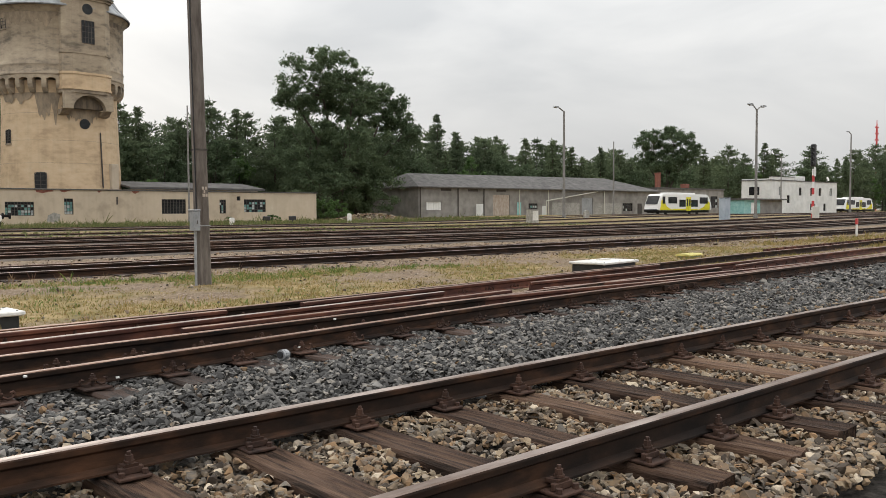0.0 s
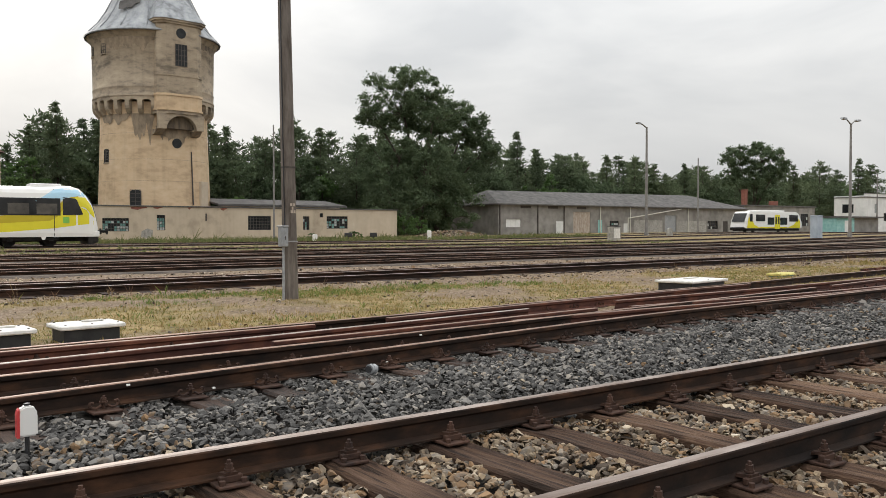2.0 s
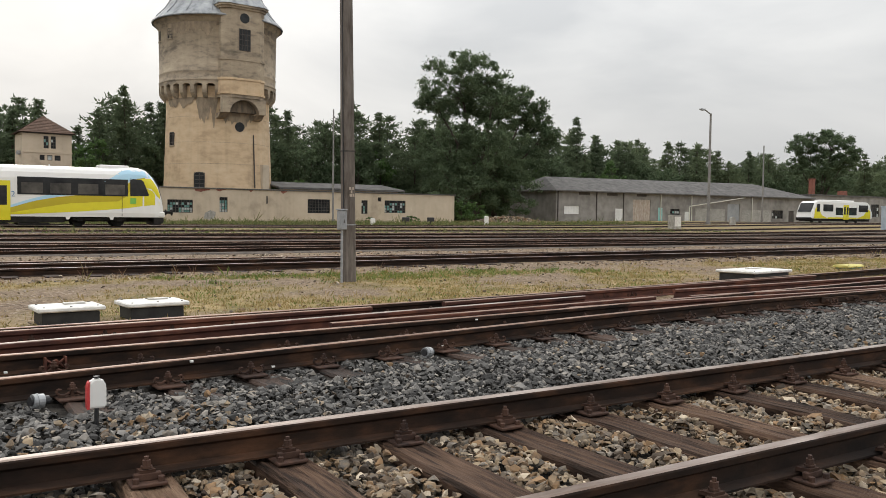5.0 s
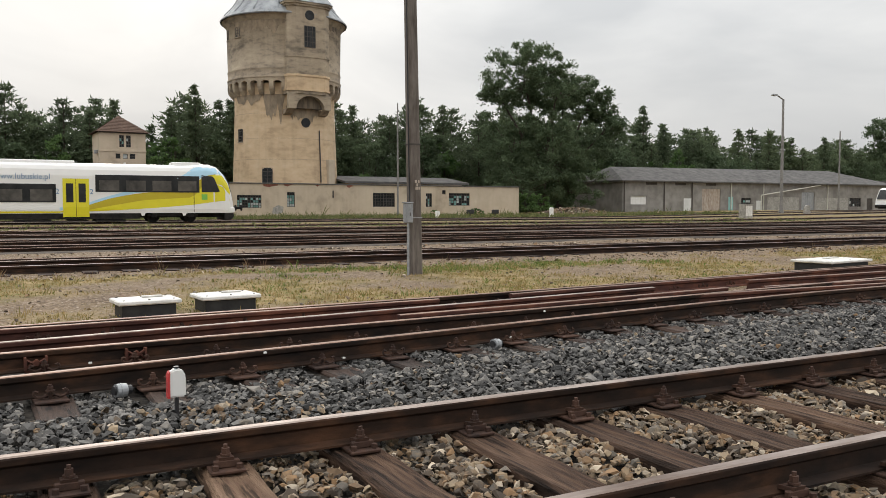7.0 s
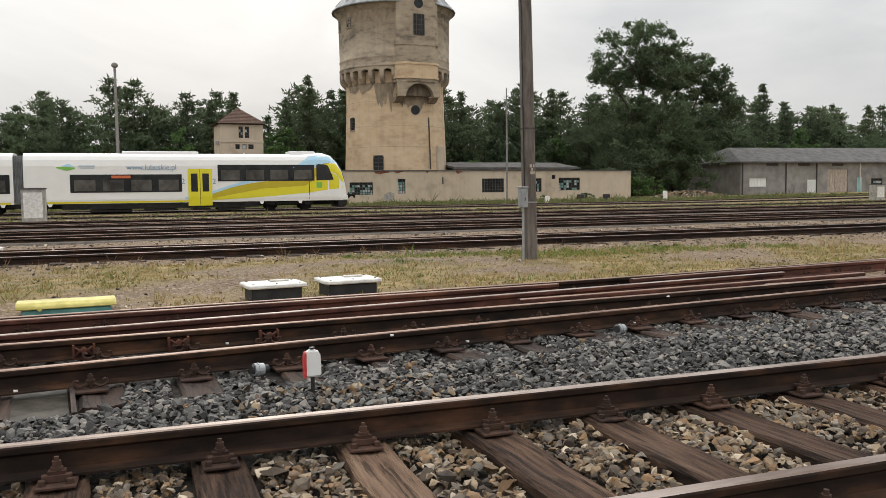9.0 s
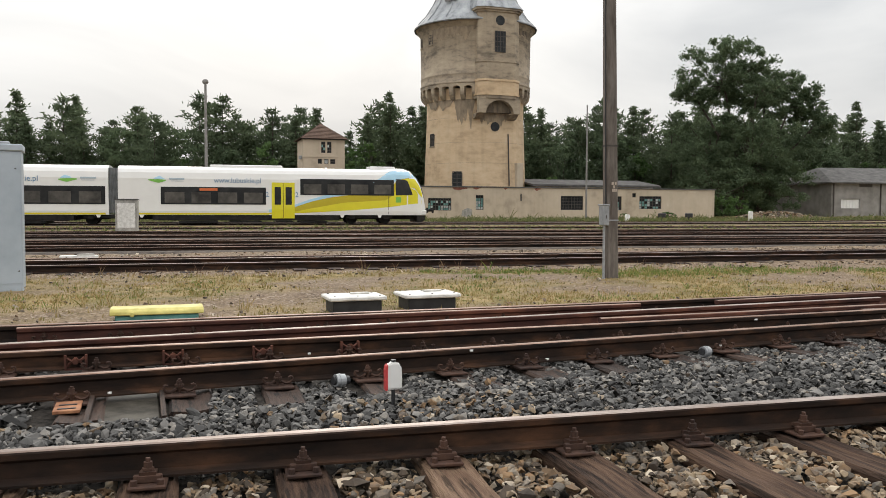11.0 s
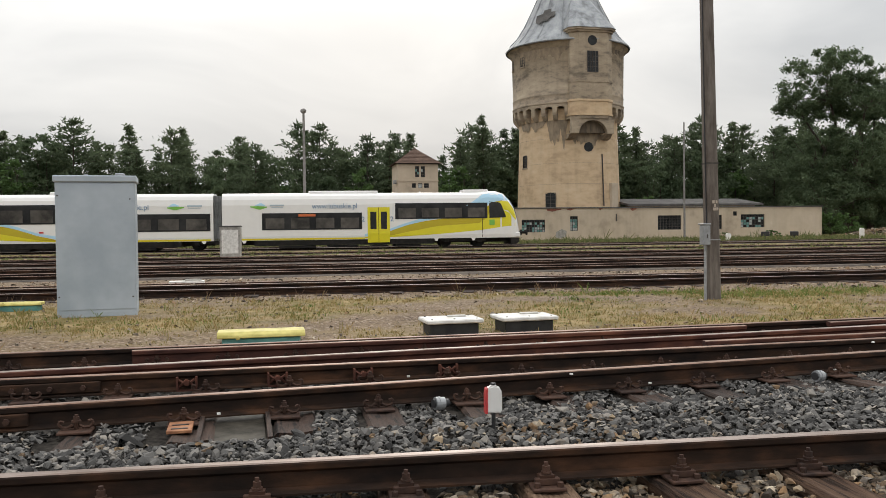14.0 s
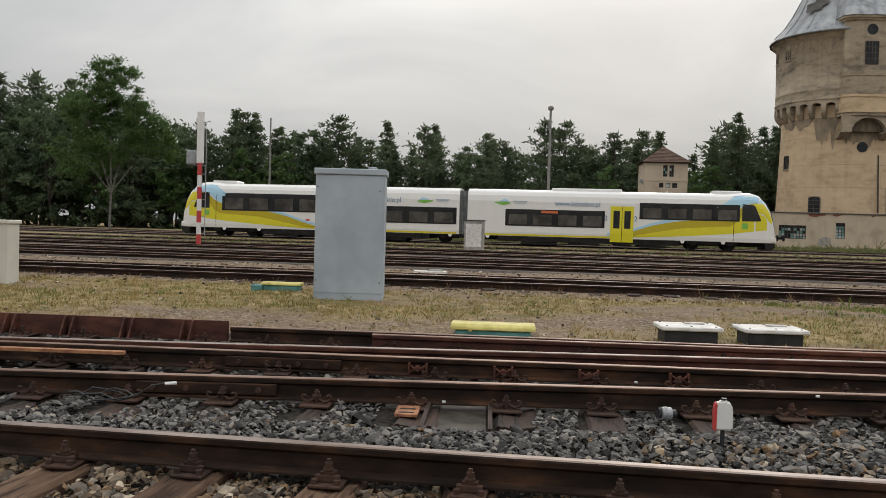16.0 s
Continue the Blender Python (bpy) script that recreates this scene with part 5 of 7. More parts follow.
# arched front that carries the bay, its hollow underside and the stepped blocks at both ends
bm = B()
arch = [(1.85 * math.cos(math.pi * k / 12), 12.75 + 1.6 * math.sin(math.pi * k / 12)) for k in range(13)]
prism(bm, [(-2.75, 12.75), (-2.75, 14.548), (2.75, 14.548), (2.75, 12.75)] + arch, "y", 7.1, 7.8)
bmesh.ops.rotate(bm, verts=bm.verts[:], cent=(0, 0, 0), matrix=ROT_BAY)
part("bay_arch", bm, "plaster_grey", tower, "broad arch under the stair bay")
bm = B()
box(bm, -1.9, 1.9, 6.0, 7.0, 12.9, 14.4)
bmesh.ops.rotate(bm, verts=bm.verts[:], cent=(0, 0, 0), matrix=ROT_BAY)
part("arch_recess", bm, "soot", tower, "sooty hollow under the bay")
for s in (-1, 1):
    bm = B()
    prism(bm, [(5.9, 12.1), (6.6, 12.25), (7.2, 12.748), (5.9, 12.748)], "x", s * 2.3 - 0.5, s * 2.3 + 0.5)
    bmesh.ops.rotate(bm, verts=bm.verts[:], cent=(0, 0, 0), matrix=ROT_BAY)
    part("bay_bracket", bm, "grey_stain", tower)
bm = B()
rv = [bm.verts.new((x, y, 25.402)) for x, y in grown(prof, 0.42)]
ap = bm.verts.new((0, 2.2, 32.6))
for i in range(len(rv)):
    bm.faces.new((rv[i], rv[(i + 1) % len(rv)], ap))
bmesh.ops.rotate(bm, verts=bm.verts[:], cent=(0, 0, 0), matrix=Matrix.Rotation(BA - math.pi / 2, 3, "Z"))
bmesh.ops.recalc_face_normals(bm, faces=bm.faces[:])
part("bay_roof", bm, "zinc", tower)


def bay_window(x, z0, z1, w, rnd_top=False):
    bm = B()
    if rnd_top:
        pts = [(x + w / 2 * math.cos(k * math.pi / 8), (z0 + z1) / 2 + (z1 - z0) / 2 * math.sin(k * math.pi / 8)) for k in range(16)]
    else:
        pts = [(x - w / 2, z0), (x + w / 2, z0), (x + w / 2, z1), (x - w / 2, z1)]
    prism(bm, pts, "y", 7.6, 7.97)
    rot = Matrix.Rotation(BA - math.pi / 2, 3, "Z")
    bmesh.ops.rotate(bm, verts=bm.verts[:], cent=(0, 0, 0), matrix=rot)
    wnd = part("window", bm, "glass", tower, "dark broken window opening")
    if not rnd_top:
        bars = [(x - w / 2 + w * i / 4 - 0.03, x - w / 2 + w * i / 4 + 0.03, 7.971, 8.02, z0, z1) for i in range(5)]
        for j in range(5):
            zz = z0 + (z1 - z0) * j / 4
            bars.append((x - w / 2, x + w / 2, 7.972, 8.01, zz - 0.03, zz + 0.03))
        for q in bars:
            bm = box(B(), *q)
            bmesh.ops.rotate(bm, verts=bm.verts[:], cent=(0, 0, 0), matrix=rot)
            part("window_bar", bm, "iron", wnd)


bay_window(0.1, 20.1, 22.6, 1.4)
bay_window(0.1, 23.3, 24.5, 1.2, True)
# downpipe and meter box low on the shaft
bm = B()
a = FACE + math.radians(40)
tube(bm, on_tower(a, 6.72, 4), on_tower(a, 6.45, 10.4), 0.08, n=8)
part("downpipe", bm, "iron", tower)
bm = B()
box(bm, -0.75, 0.75, 6.3, 6.85, 3.5, 6.9, 0.05)
bmesh.ops.rotate(bm, verts=bm.verts[:], cent=(0, 0, 0), matrix=Matrix.Rotation(FACE + math.radians(57) - math.pi / 2, 3, "Z"))
part("wall_pier", bm, "wall", tower)
bm = B()
prism(bm, [(-0.9, -0.6), (-0.2, -0.75), (-0.1, -0.35), (0.7, -0.45), (0.85, 0.1), (1.5, 0.3), (1.45, 1.0), (0.9, 0.95), (0.8, 1.5), (-0.1, 1.35), (-0.2, 0.8), (-1.0, 0.6)], "z", 0.06, 0.08)
bmesh.ops.rotate(bm, verts=bm.verts[:], cent=(0, 0, 0), matrix=Matrix.Rotation(math.radians(61), 3, "X"))
bmesh.ops.rotate(bm, verts=bm.verts[:], cent=(0, 0, 0), matrix=Matrix.Rotation(FACE + math.radians(-22) + math.pi / 2, 3, "Z"))
bmesh.ops.translate(bm, verts=bm.verts[:], vec=on_tower(FACE + math.radians(-30), 5.75, 27.3))
part("missing_sheet_patch", bm, "felt", tower, "dark hole where roof sheets are missing")


def ragged_stain(r0, r1, z_top, drop, a0, a1, seed, mat="soot"):
    """A thin stained skin on the round wall with a ragged, dripping lower edge."""
    bm = B()
    n = 96
    prev = None
    for k in range(n + 1):
        a = a0 + (a1 - a0) * k / n
        e = min(1.0, 6 * min(k, n - k) / n + 0.08)
        lo = z_top - e * drop * (0.6 + 0.4 * noise.noise((k * 0.07, seed, 0.0)) + 0.12 * noise.noise((k * 0.35, seed, 4.0)))
        lo = min(lo, z_top - 0.04)
        cur = [bm.verts.new(on_tower(a, r1, z_top)), bm.verts.new(on_tower(a, r0, lo))]
        if prev:
            bm.faces.new((prev[0], prev[1], cur[1], cur[0]))
        prev = cur
    bmesh.ops.recalc_face_normals(bm, faces=bm.faces[:])
    return part("soot_stain", bm, mat, tower, "dark soot stain with ragged drips")


ragged_stain(6.39, 6.335, 13.2, 2.6, FACE + 0.02, FACE + 0.74, 3.0, "grey_stain")
ragged_stain(6.36, 6.33, 14.6, 4.2, FACE - 0.42, FACE + 0.0, 6.0, "grey_stain")
ragged_stain(6.36, 6.33, 14.6, 1.6, FACE - 1.2, FACE - 0.42, 8.0, "grey_stain")
ragged_stain(7.14, 7.19, 23.35, 2.0, FACE - 1.0, FACE + 0.02, 9.0, "grey_stain")
ragged_stain(7.14, 7.19, 23.35, 1.0, FACE + 0.78, FACE + 1.3, 15.0)
for z, r in ((12.35, 6.312), (9.3, 6.418), (6.75, 6.508)):
    part("render_joint", ring_wall(B(), [(r, z), (r + 0.01, z + 0.01), (r, z + 0.03)]), "plaster_grey", tower)

# ---- the warehouse ----
ware = thing("warehouse", 82, 98, 0, "long low grey rendered warehouse with a dark hipped roof", "warehouse", rz=0.0)
WL, WE, WR = 63.5, 5.0, 7.35
ops = [(1.6, 4.7, 1.35, 2.6), (16.2, 20.2, -0.2, 3.85), (24.9, 27.2, 1.3, 2.45), (39.4, 42.7, 0.1, 3.5), (52.0, 55.2, 1.0, 2.55), (56.8, 58.4, 0.1, 2.5)]
bm = B()
panel_with_holes(bm, 0, WL, -0.5, WE, 0, 0.4, ops)
part("front_wall", bm, "grey_wall", ware)
bm = B()
box(bm, 0, 0.4, 0.402, 13, -0.5, WE)
part("side_wall", bm, "grey_wall", ware)
bm = B()
box(bm, WL - 0.4, WL, 0.402, 13, -0.5, WE)
part("side_wall", bm, "grey_wall", ware)
bm = B()
box(bm, 0.402, WL - 0.402, 12.6, 13, -0.5, WE)
part("side_wall", bm, "grey_wall", ware)
bm = B()
e = [(-0.6, -0.7, WE), (WL + 0.6, -0.7, WE), (WL + 0.6, 13.7, WE), (-0.6, 13.7, WE)]
ev = [bm.verts.new(p) for p in e]
lo = [bm.verts.new((p[0], p[1], p[2] - 0.18)) for p in e]
r0, r1 = bm.verts.new((3.0, 6.5, WR)), bm.verts.new((WL - 9.0, 6.5, WR + 0.3))
for q in ((ev[0], ev[1], r1, r0), (ev[1], ev[2], r1), (ev[2], ev[3], r0, r1), (ev[3], ev[0], r0), (lo[0], lo[1], ev[1], ev[0]), (lo[1], lo[2], ev[2], ev[1]), (lo[3], lo[0], ev[0], ev[3]), (lo[3], lo[2], lo[1], lo[0])):
    bm.faces.new(q)
part("hipped_roof", bm, "felt", ware)
for x0, x1, z0, z1, mat, nm in ((16.2, 20.2, -0.2, 3.85, "old_door", "door"), (39.4, 42.7, 0.1, 3.5, "galv", "door"), (56.8, 58.4, 0.1, 2.5, "iron", "door"), (1.6, 4.7, 1.35, 2.6, "white", "boarded_window")):
    bm = B()
    k = max(2, int((x1 - x0) / 0.5))
    box(bm, x0, x1, 0.16, 0.2, z0, z1)
    leaf_ob = part(nm, bm, mat, ware)
    for i in range(k):
        bm = B()
        box(bm, x0 + (x1 - x0) * i / k + 0.012, x0 + (x1 - x0) * (i + 1) / k - 0.012, 0.12, 0.158, z0, z1)
        part("board", bm, mat, leaf_ob)
barred_window(ware, 24.9, 27.2, 1.3, 2.45, 0.15, 4, 3, 0.3, 77)
barred_window(ware, 52.0, 55.2, 1.0, 2.55, 0.15, 6, 3, 0.2, 78)
for x in (0.3, 8.2, 14.0, 22.5, 30.0, 46.0):
    bm = B()
    tube(bm, (x, -0.1, -0.3), (x, -0.1, WE - 0.2), 0.09, n=8)
    part("downpipe", bm, "iron" if x < 20 else "cream", ware)
for x in (4.6, 10.5, 17.0):
    bm = B()
    box(bm, x, x + 2.2, -0.03, -0.004, 4.35, 4.75)
    part("vent_grille", bm, "iron", ware)
for x0, x1, z1, mat in ((12.3, 13.9, 2.3, "white_wall"), (22.0, 23.0, 2.6, "turquoise"), (28.4, 29.6, 2.0, "white_wall"), (31.0, 38.8, 2.6, "concrete"), (43.2, 51.6, 2.5, "concrete")):
    bm = B()
    box(bm, x0, x1, -0.02, -0.004, 0.0, z1)
    part("pale_paint_patch", bm, mat, ware, "patch of pale worn paint")
bm = B()
tube(bm, (29.0, -0.5, 2.9), (43.5, -0.5, 4.7), 0.09, n=8)
tube(bm, (29.0, -0.5, 0.0), (29.0, -0.5, 2.9), 0.09, n=8)
part("steel_pipe", bm, "cream", ware)
annex = thing("annex", 146.2, 98.4, 0, "flat-roofed grey annex of the warehouse", "building")
bm = B()
panel_with_holes(bm, 0, 26, -0.3, 5.6, 0, 0.4, [(20.5, 23.5, 1.6, 4.2)])
part("front_wall", bm, "grey_wall", annex)
bm = B()
box(bm, 0, 0.4, 0.402, 9, -0.3, 5.6)
part("side_wall", bm, "grey_wall", annex)
bm = B()
box(bm, 25.6, 26, 0.402, 9, -0.3, 5.6)
part("side_wall", bm, "grey_wall", annex)
bm = B()
box(bm, 0.402, 25.6, 8.6, 9, -0.3, 5.6)
part("side_wall", bm, "grey_wall", annex)
bm = B()
box(bm, -0.2, 26.2, -0.25, 9.2, 5.602, 5.85)
part("flat_roof", bm, "felt", annex)
barred_window(annex, 20.5, 23.5, 1.6, 4.2, 0.15, 4, 4, 0.3, 80)
bm = B()
box(bm, 6.3, 7.2, 4, 4.9, 5.852, 9.0, 0.03)
box(bm, 6.22, 7.28, 3.92, 4.98, 9.002, 9.2, 0.03)
part("chimney", bm, "brick", annex, "red brick chimney stack")
bm = B()
box(bm, 15.4, 16.8, 3, 4.4, 5.852, 6.9, 0.05)
part("chimney", bm, "brick", annex, "low brick chimney")

# ---- the white two-storey building ----
white = thing("white_building", 152, 77, 0.35, "white rendered two-storey building with a flat roof", "building")
bm = B()
wo = [(3.2, 4.4, 3.6, 5.2), (11.5, 12.8, 3.6, 5.2), (16.6, 17.9, 3.6, 5.2), (20.4, 21.7, 3.6, 5.2), (25.6, 26.8, 3.6, 5.2), (6.6, 7.9, 2.1, 3.6), (16.6, 19.0, 0.6, 2.0), (22.6, 23.9, 0.5, 2.0)]
panel_with_holes(bm, 0, 29, -0.6, 6.4, 0, 0.4, wo)
part("front_wall", bm, "white_wall", white)
bm = B()
box(bm, 28.6, 29, 0.402, 6, -0.6, 6.4)
part("side_wall", bm, "white_wall", white)
bm = B()
box(bm, 0.402, 28.6, 5.6, 6, -0.6, 6.4)
part("side_wall", bm, "white_wall", white)
bm = B()
box(bm, 0, 0.4, 0.402, 6, -0.6, 6.75)
part("side_wall", bm, "white_wall", white)
bm = B()
box(bm, -0.15, 29.15, -0.15, 6.15, 6.402, 6.55)
part("flat_roof", bm, "felt", white)
bm = B()
box(bm, -0.02, 9.4, -0.02, 0.4, 6.552, 7.1)
part("parapet", bm, "white_wall", white, "raised white parapet over the taller end")
bm = B()
box(bm, -0.08, 9.46, -0.08, 0.46, 7.102, 7.18)
part("coping", bm, "felt", white)
for i, w in enumerate(wo):
    barred_window(white, w[0], w[1], w[2], w[3], 0.2, 2, 1, 0.2, 90 + i, "glass_pale")
bm = B()
box(bm, -0.03, -0.004, 2.3, 4.4, 3.6, 5.2)
part("side_window", bm, "glass", white)
bm = B()
box(bm, 15.5, 18.5, 2, 4, 6.552, 7.6, 0.05)
part("roof_hatch", bm, "white_wall", white)
bm = B()
tube(bm, (26.5, 1, 6.55), (26.5, 1, 7.0), 0.05, n=6)
tube(bm, (26.5, 0.9, 7.2), (26.5, 0.75, 7.25), 0.42, 0.46, 14)
part("satellite_dish", bm, "white", white)
hut = thing("turquoise_hut", 126, 70.5, 0.35, "low grey and turquoise boarded hut with a flat roof", "hut")
bm = B()
box(bm, 4.0, 9.5, 0, 4, -0.4, 2.45)
part("turquoise_front", bm, "turquoise", hut)
bm = B()
box(bm, 9.502, 18, 0.3, 4, -0.4, 2.45)
part("grey_wing", bm, "grey_wall", hut)
bm = B()
box(bm, 3.7, 18.4, -0.5, 4.3, 2.452, 2.7)
part("roof", bm, "felt", hut)
for x0 in (6.4,):
    bm = B()
    box(bm, x0, x0 + 1.2, -0.03, -0.003, -0.2, 2.0)
    part("door", bm, "white", hut)


# ---- railcars ----
def lerp_table(tab, u):
    return float(np.interp(u, [t[0] for t in tab], [t[1] for t in tab]))


TOP = [(0, 1.05), (0.05, 1.6), (0.16, 2.13), (0.4, 2.9), (0.7, 3.42), (1.2, 3.93), (1.7, 4.08), (2.6, 4.1), (3.4, 4.0), (99, 4.0)]
WID = [(0, 0.9), (0.15, 1.05), (0.4, 1.2), (0.8, 1.31), (1.5, 1.4), (2.5, 1.43), (99, 1.43)]
SEC = [(0.0, 1.0), (0.45, 0.995), (0.7, 0.975), (0.86, 0.93), (0.95, 0.86), (1.0, 0.74), (1.0, 0.5), (1.0, 0.25), (1.0, 0.08), (0.97, 0.0)]
CAR = 22.9
BOT = 0.62


def body_section(u):
    w, t = lerp_table(WID, u), lerp_table(TOP, u)
    half = [(w * a, BOT + (t - BOT) * h) for a, h in SEC]
    return half


def car_half(parent, flip, doors, wins, low):
    """One car of the two-car set, its nose at u = 0; flip turns it about."""
    def px(u):
        return (43.6 - u) if flip else u

    def face(bm, vs, mi=0):
        f = bm.faces.new(vs[::-1] if flip else vs)
        f.material_index = mi

    bm = B()
    us = [0, 0.05, 0.16, 0.28, 0.4, 0.55, 0.7, 0.95, 1.2, 1.45, 1.7, 2.1, 2.6, 3.4] + list(np.linspace(4, CAR - 1.4, 12))
    rings = []
    for u in us:
        s = body_section(u)
        ring = [(-y, z) for y, z in s[::-1]] + s[1:]
        rings.append([bm.verts.new((px(u), y, z)) for y, z in ring])
    for r0, r1 in zip(rings[:-1], rings[1:]):
        for i in range(len(r0) - 1):
            face(bm, (r0[i], r0[i + 1], r1[i + 1], r1[i]))
        face(bm, (r0[-1], r0[0], r1[0], r1[-1]))
    face(bm, rings[0])
    face(bm, rings[-1][::-1])
    bmesh.ops.recalc_face_normals(bm, faces=bm.faces[:])
    body = part("body", bm, "train_white", parent, "white train body shell", smooth=False)

    def side_panel(name, pts_low, pts_high, mat, off, label="", n=24, on=body):
        """A thin skin on both flanks between two height lines (u, z)."""
        for side in (-1, 1):
            bm = B()
            u0, u1 = pts_low[0][0], pts_low[-1][0]
            prev = None
            for k in range(n + 1):
                u = u0 + (u1 - u0) * k / n
                w, t = lerp_table(WID, u), lerp_table(TOP, u)
                cur = []
                zl, zh = lerp_table(pts_low, u), lerp_table(pts_high, u)
                for q in range(5):
                    z = zl + (zh - zl) * q / 4
                    h = min(1.0, max(0.0, (z - BOT) / (t - BOT)))
                    a = float(np.interp(h, [s[1] for s in SEC[::-1]], [s[0] for s in SEC[::-1]]))
                    cur.append(bm.verts.new((px(u), side * (w * a + off), z)))
                if prev:
                    for q in range(4):
                        bm.faces.new((prev[q], cur[q], cur[q + 1], prev[q + 1]))
                prev = cur
            bmesh.ops.recalc_face_normals(bm, faces=bm.faces[:])
            ob = part(name, bm, mat, on, label)
            md = ob.modifiers.new("thickness", "SOLIDIFY")
            md.thickness, md.offset = 0.006, 0

    yel_hi = [(0.35, 1.7), (0.6, 2.35), (1.5, 2.75), (2.3, 2.55), (2.9, 1.95), (6.0, 1.9), (8.4, 1.5), (9.8, 1.12), (11.5, 0.76)]
    yel_lo = [(0.35, 1.45), (0.6, 1.5), (1.5, 1.4), (2.9, 1.2), (5.5, 0.98), (7.6, 0.85), (9.8, 0.74), (11.5, 0.68)]
    side_panel("yellow_swoosh", yel_lo, yel_hi, "train_yellow", 0.004, "yellow painted swoosh")
    och_lo = [(1.0, 3.35), (1.6, 3.0), (2.3, 2.5), (2.9, 1.72), (6.2, 1.52), (8.4, 1.12), (9.8, 0.84), (11.3, 0.74)]
    och_hi = [(1.0, 3.45), (1.6, 3.38), (2.3, 3.1), (2.9, 2.55), (5.0, 2.15), (6.9, 1.92), (8.6, 1.6), (9.8, 1.14), (11.3, 0.8)]
    side_panel("ochre_swoosh", och_lo, och_hi, "train_ochre", 0.009, "ochre painted swoosh")
    side_panel("yellow_cab_stripe", [(0.28, 1.9), (0.5, 2.1), (0.9, 2.6), (1.5, 2.7), (2.2, 2.6)], [(0.28, 2.2), (0.5, 2.75), (0.9, 3.3), (1.5, 3.3), (2.2, 3.0)], "train_yellow", 0.012)
    side_panel("blue_swoosh", [(0.7, 3.3), (1.2, 3.4), (2.3, 3.2), (2.9, 2.65), (3.6, 2.35), (5.2, 2.12), (6.6, 2.02), (8.4, 1.62), (9.8, 1.16), (11.5, 0.82)], [(0.7, 3.4), (1.2, 3.8), (2.2, 3.9), (2.9, 3.8), (3.4, 3.4), (4.2, 2.9), (5.4, 2.5), (7.0, 2.2), (8.6, 1.74), (9.8, 1.32), (11.5, 1.0)], "train_blue", 0.014, "pale blue painted swoosh", 36)
    side_panel("yellow_sill_stripe", [(11.5, 0.64), (22.8 - 1.5, 0.64)], [(11.5, 0.76), (22.8 - 1.5, 0.76)], "train_yellow", 0.004)
    side_panel("cab_window", [(1.08, 2.12), (1.35, 2.1), (2.35, 2.08)], [(1.08, 2.2), (1.5, 3.2), (2.35, 3.28)], "train_glass", 0.02, "dark cab side window", 10)
    side_panel("emblem", [(1.95, 1.55), (2.35, 1.55)], [(1.95, 1.95), (2.35, 1.95)], "train_green", 0.02, "small green and red crest", 3)
    side_panel("door_gap", [(2.86, 0.7), (2.9, 0.7)], [(2.86, 3.8), (2.9, 3.8)], "train_dark", 0.016, "", 2)
    for u0, u1, z0, z1, cnt in wins:
        side_panel("window_band", [(u0, z0), (u1, z0)], [(u0, z1), (u1, z1)], "train_glass", 0.018, "black tinted window band", 4)
        for i in range(cnt):
            a, c = u0 + (u1 - u0) * (i + 0.12) / cnt, u0 + (u1 - u0) * (i + 0.86) / cnt
            side_panel("window_pane", [(a, z0 + 0.1), (c, z0 + 0.1)], [(a, z1 - 0.36), (c, z1 - 0.36)], "blind", 0.021, "", 2)
            side_panel("vent_pane", [(a, z1 - 0.3), (c, z1 - 0.3)], [(a, z1 - 0.08), (c, z1 - 0.08)], "train_glass", 0.022, "", 2)
    for u0, u1 in doors:
        side_panel("door", [(u0, 0.38), (u1, 0.38)], [(u0, 2.92), (u1, 2.92)], "train_yellow", 0.022, "yellow sliding double door", 2)
        m = (u0 + u1) / 2
        for a, c in ((u0 + 0.2, m - 0.16), (m + 0.16, u1 - 0.2)):
            side_panel("door_window", [(a, 1.35), (c, 1.35)], [(a, 2.6), (c, 2.6)], "train_glass", 0.027, "", 2)
        side_panel("door_gap", [(m - 0.015, 0.4), (m + 0.015, 0.4)], [(m - 0.015, 2.9), (m + 0.015, 2.9)], "train_dark", 0.027, "", 2)
    side_panel("emblem_leaf", [(18.4, 2.95), (18.9, 2.8), (19.55, 2.98)], [(18.4, 3.02), (18.9, 3.06), (19.55, 3.05)], "train_green", 0.016, "green and blue leaf emblem", 8)
    side_panel("emblem_leaf", [(18.5, 3.07), (19.2, 3.09)], [(18.5, 3.09), (18.8, 3.3), (19.2, 3.13)], "train_blue", 0.016, "", 6)
    tb = 17.2 if flip else 19.75
    side_panel("emblem_bar", [(tb, 3.04), (tb + 1.0, 3.04)], [(tb, 3.16), (tb + 1.0, 3.16)], "train_grey_text", 0.016, "", 2)
    side_panel("emblem_bar", [(tb + 0.05, 2.93), (tb + 0.9, 2.93)], [(tb + 0.05, 2.97), (tb + 0.9, 2.97)], "train_grey_text", 0.016, "", 2)
    side_panel("red_marker", [(9.95, 1.3), (10.25, 1.3)], [(9.95, 1.42), (10.25, 1.42)], "red", 0.016, "", 2)
    # windscreen
    bm = B()
    prev = None
    for k in range(9):
        u = 0.06 + 0.62 * k / 8
        w, t = lerp_table(WID, u), lerp_table(TOP, u)
        cur = [bm.verts.new((px(u - 0.03), y * w, t + 0.015 - 0.1 * abs(y) ** 3)) for y in (-0.8, -0.4, 0, 0.4, 0.8)]
        if prev:
            for q in range(4):
                face(bm, (prev[q], prev[q + 1], cur[q + 1], cur[q]))
        prev = cur
    part("windscreen", bm, "train_glass", body, "dark raked windscreen")
    # bumper, buffers and coupler
    bm = B()
    xs = sorted((px(-0.05), px(0.6)))
    box(bm, xs[0], xs[1], -1.15, 1.15, 0.62, 1.02, 0.06)
    part("bumper", bm, "train_white", parent)
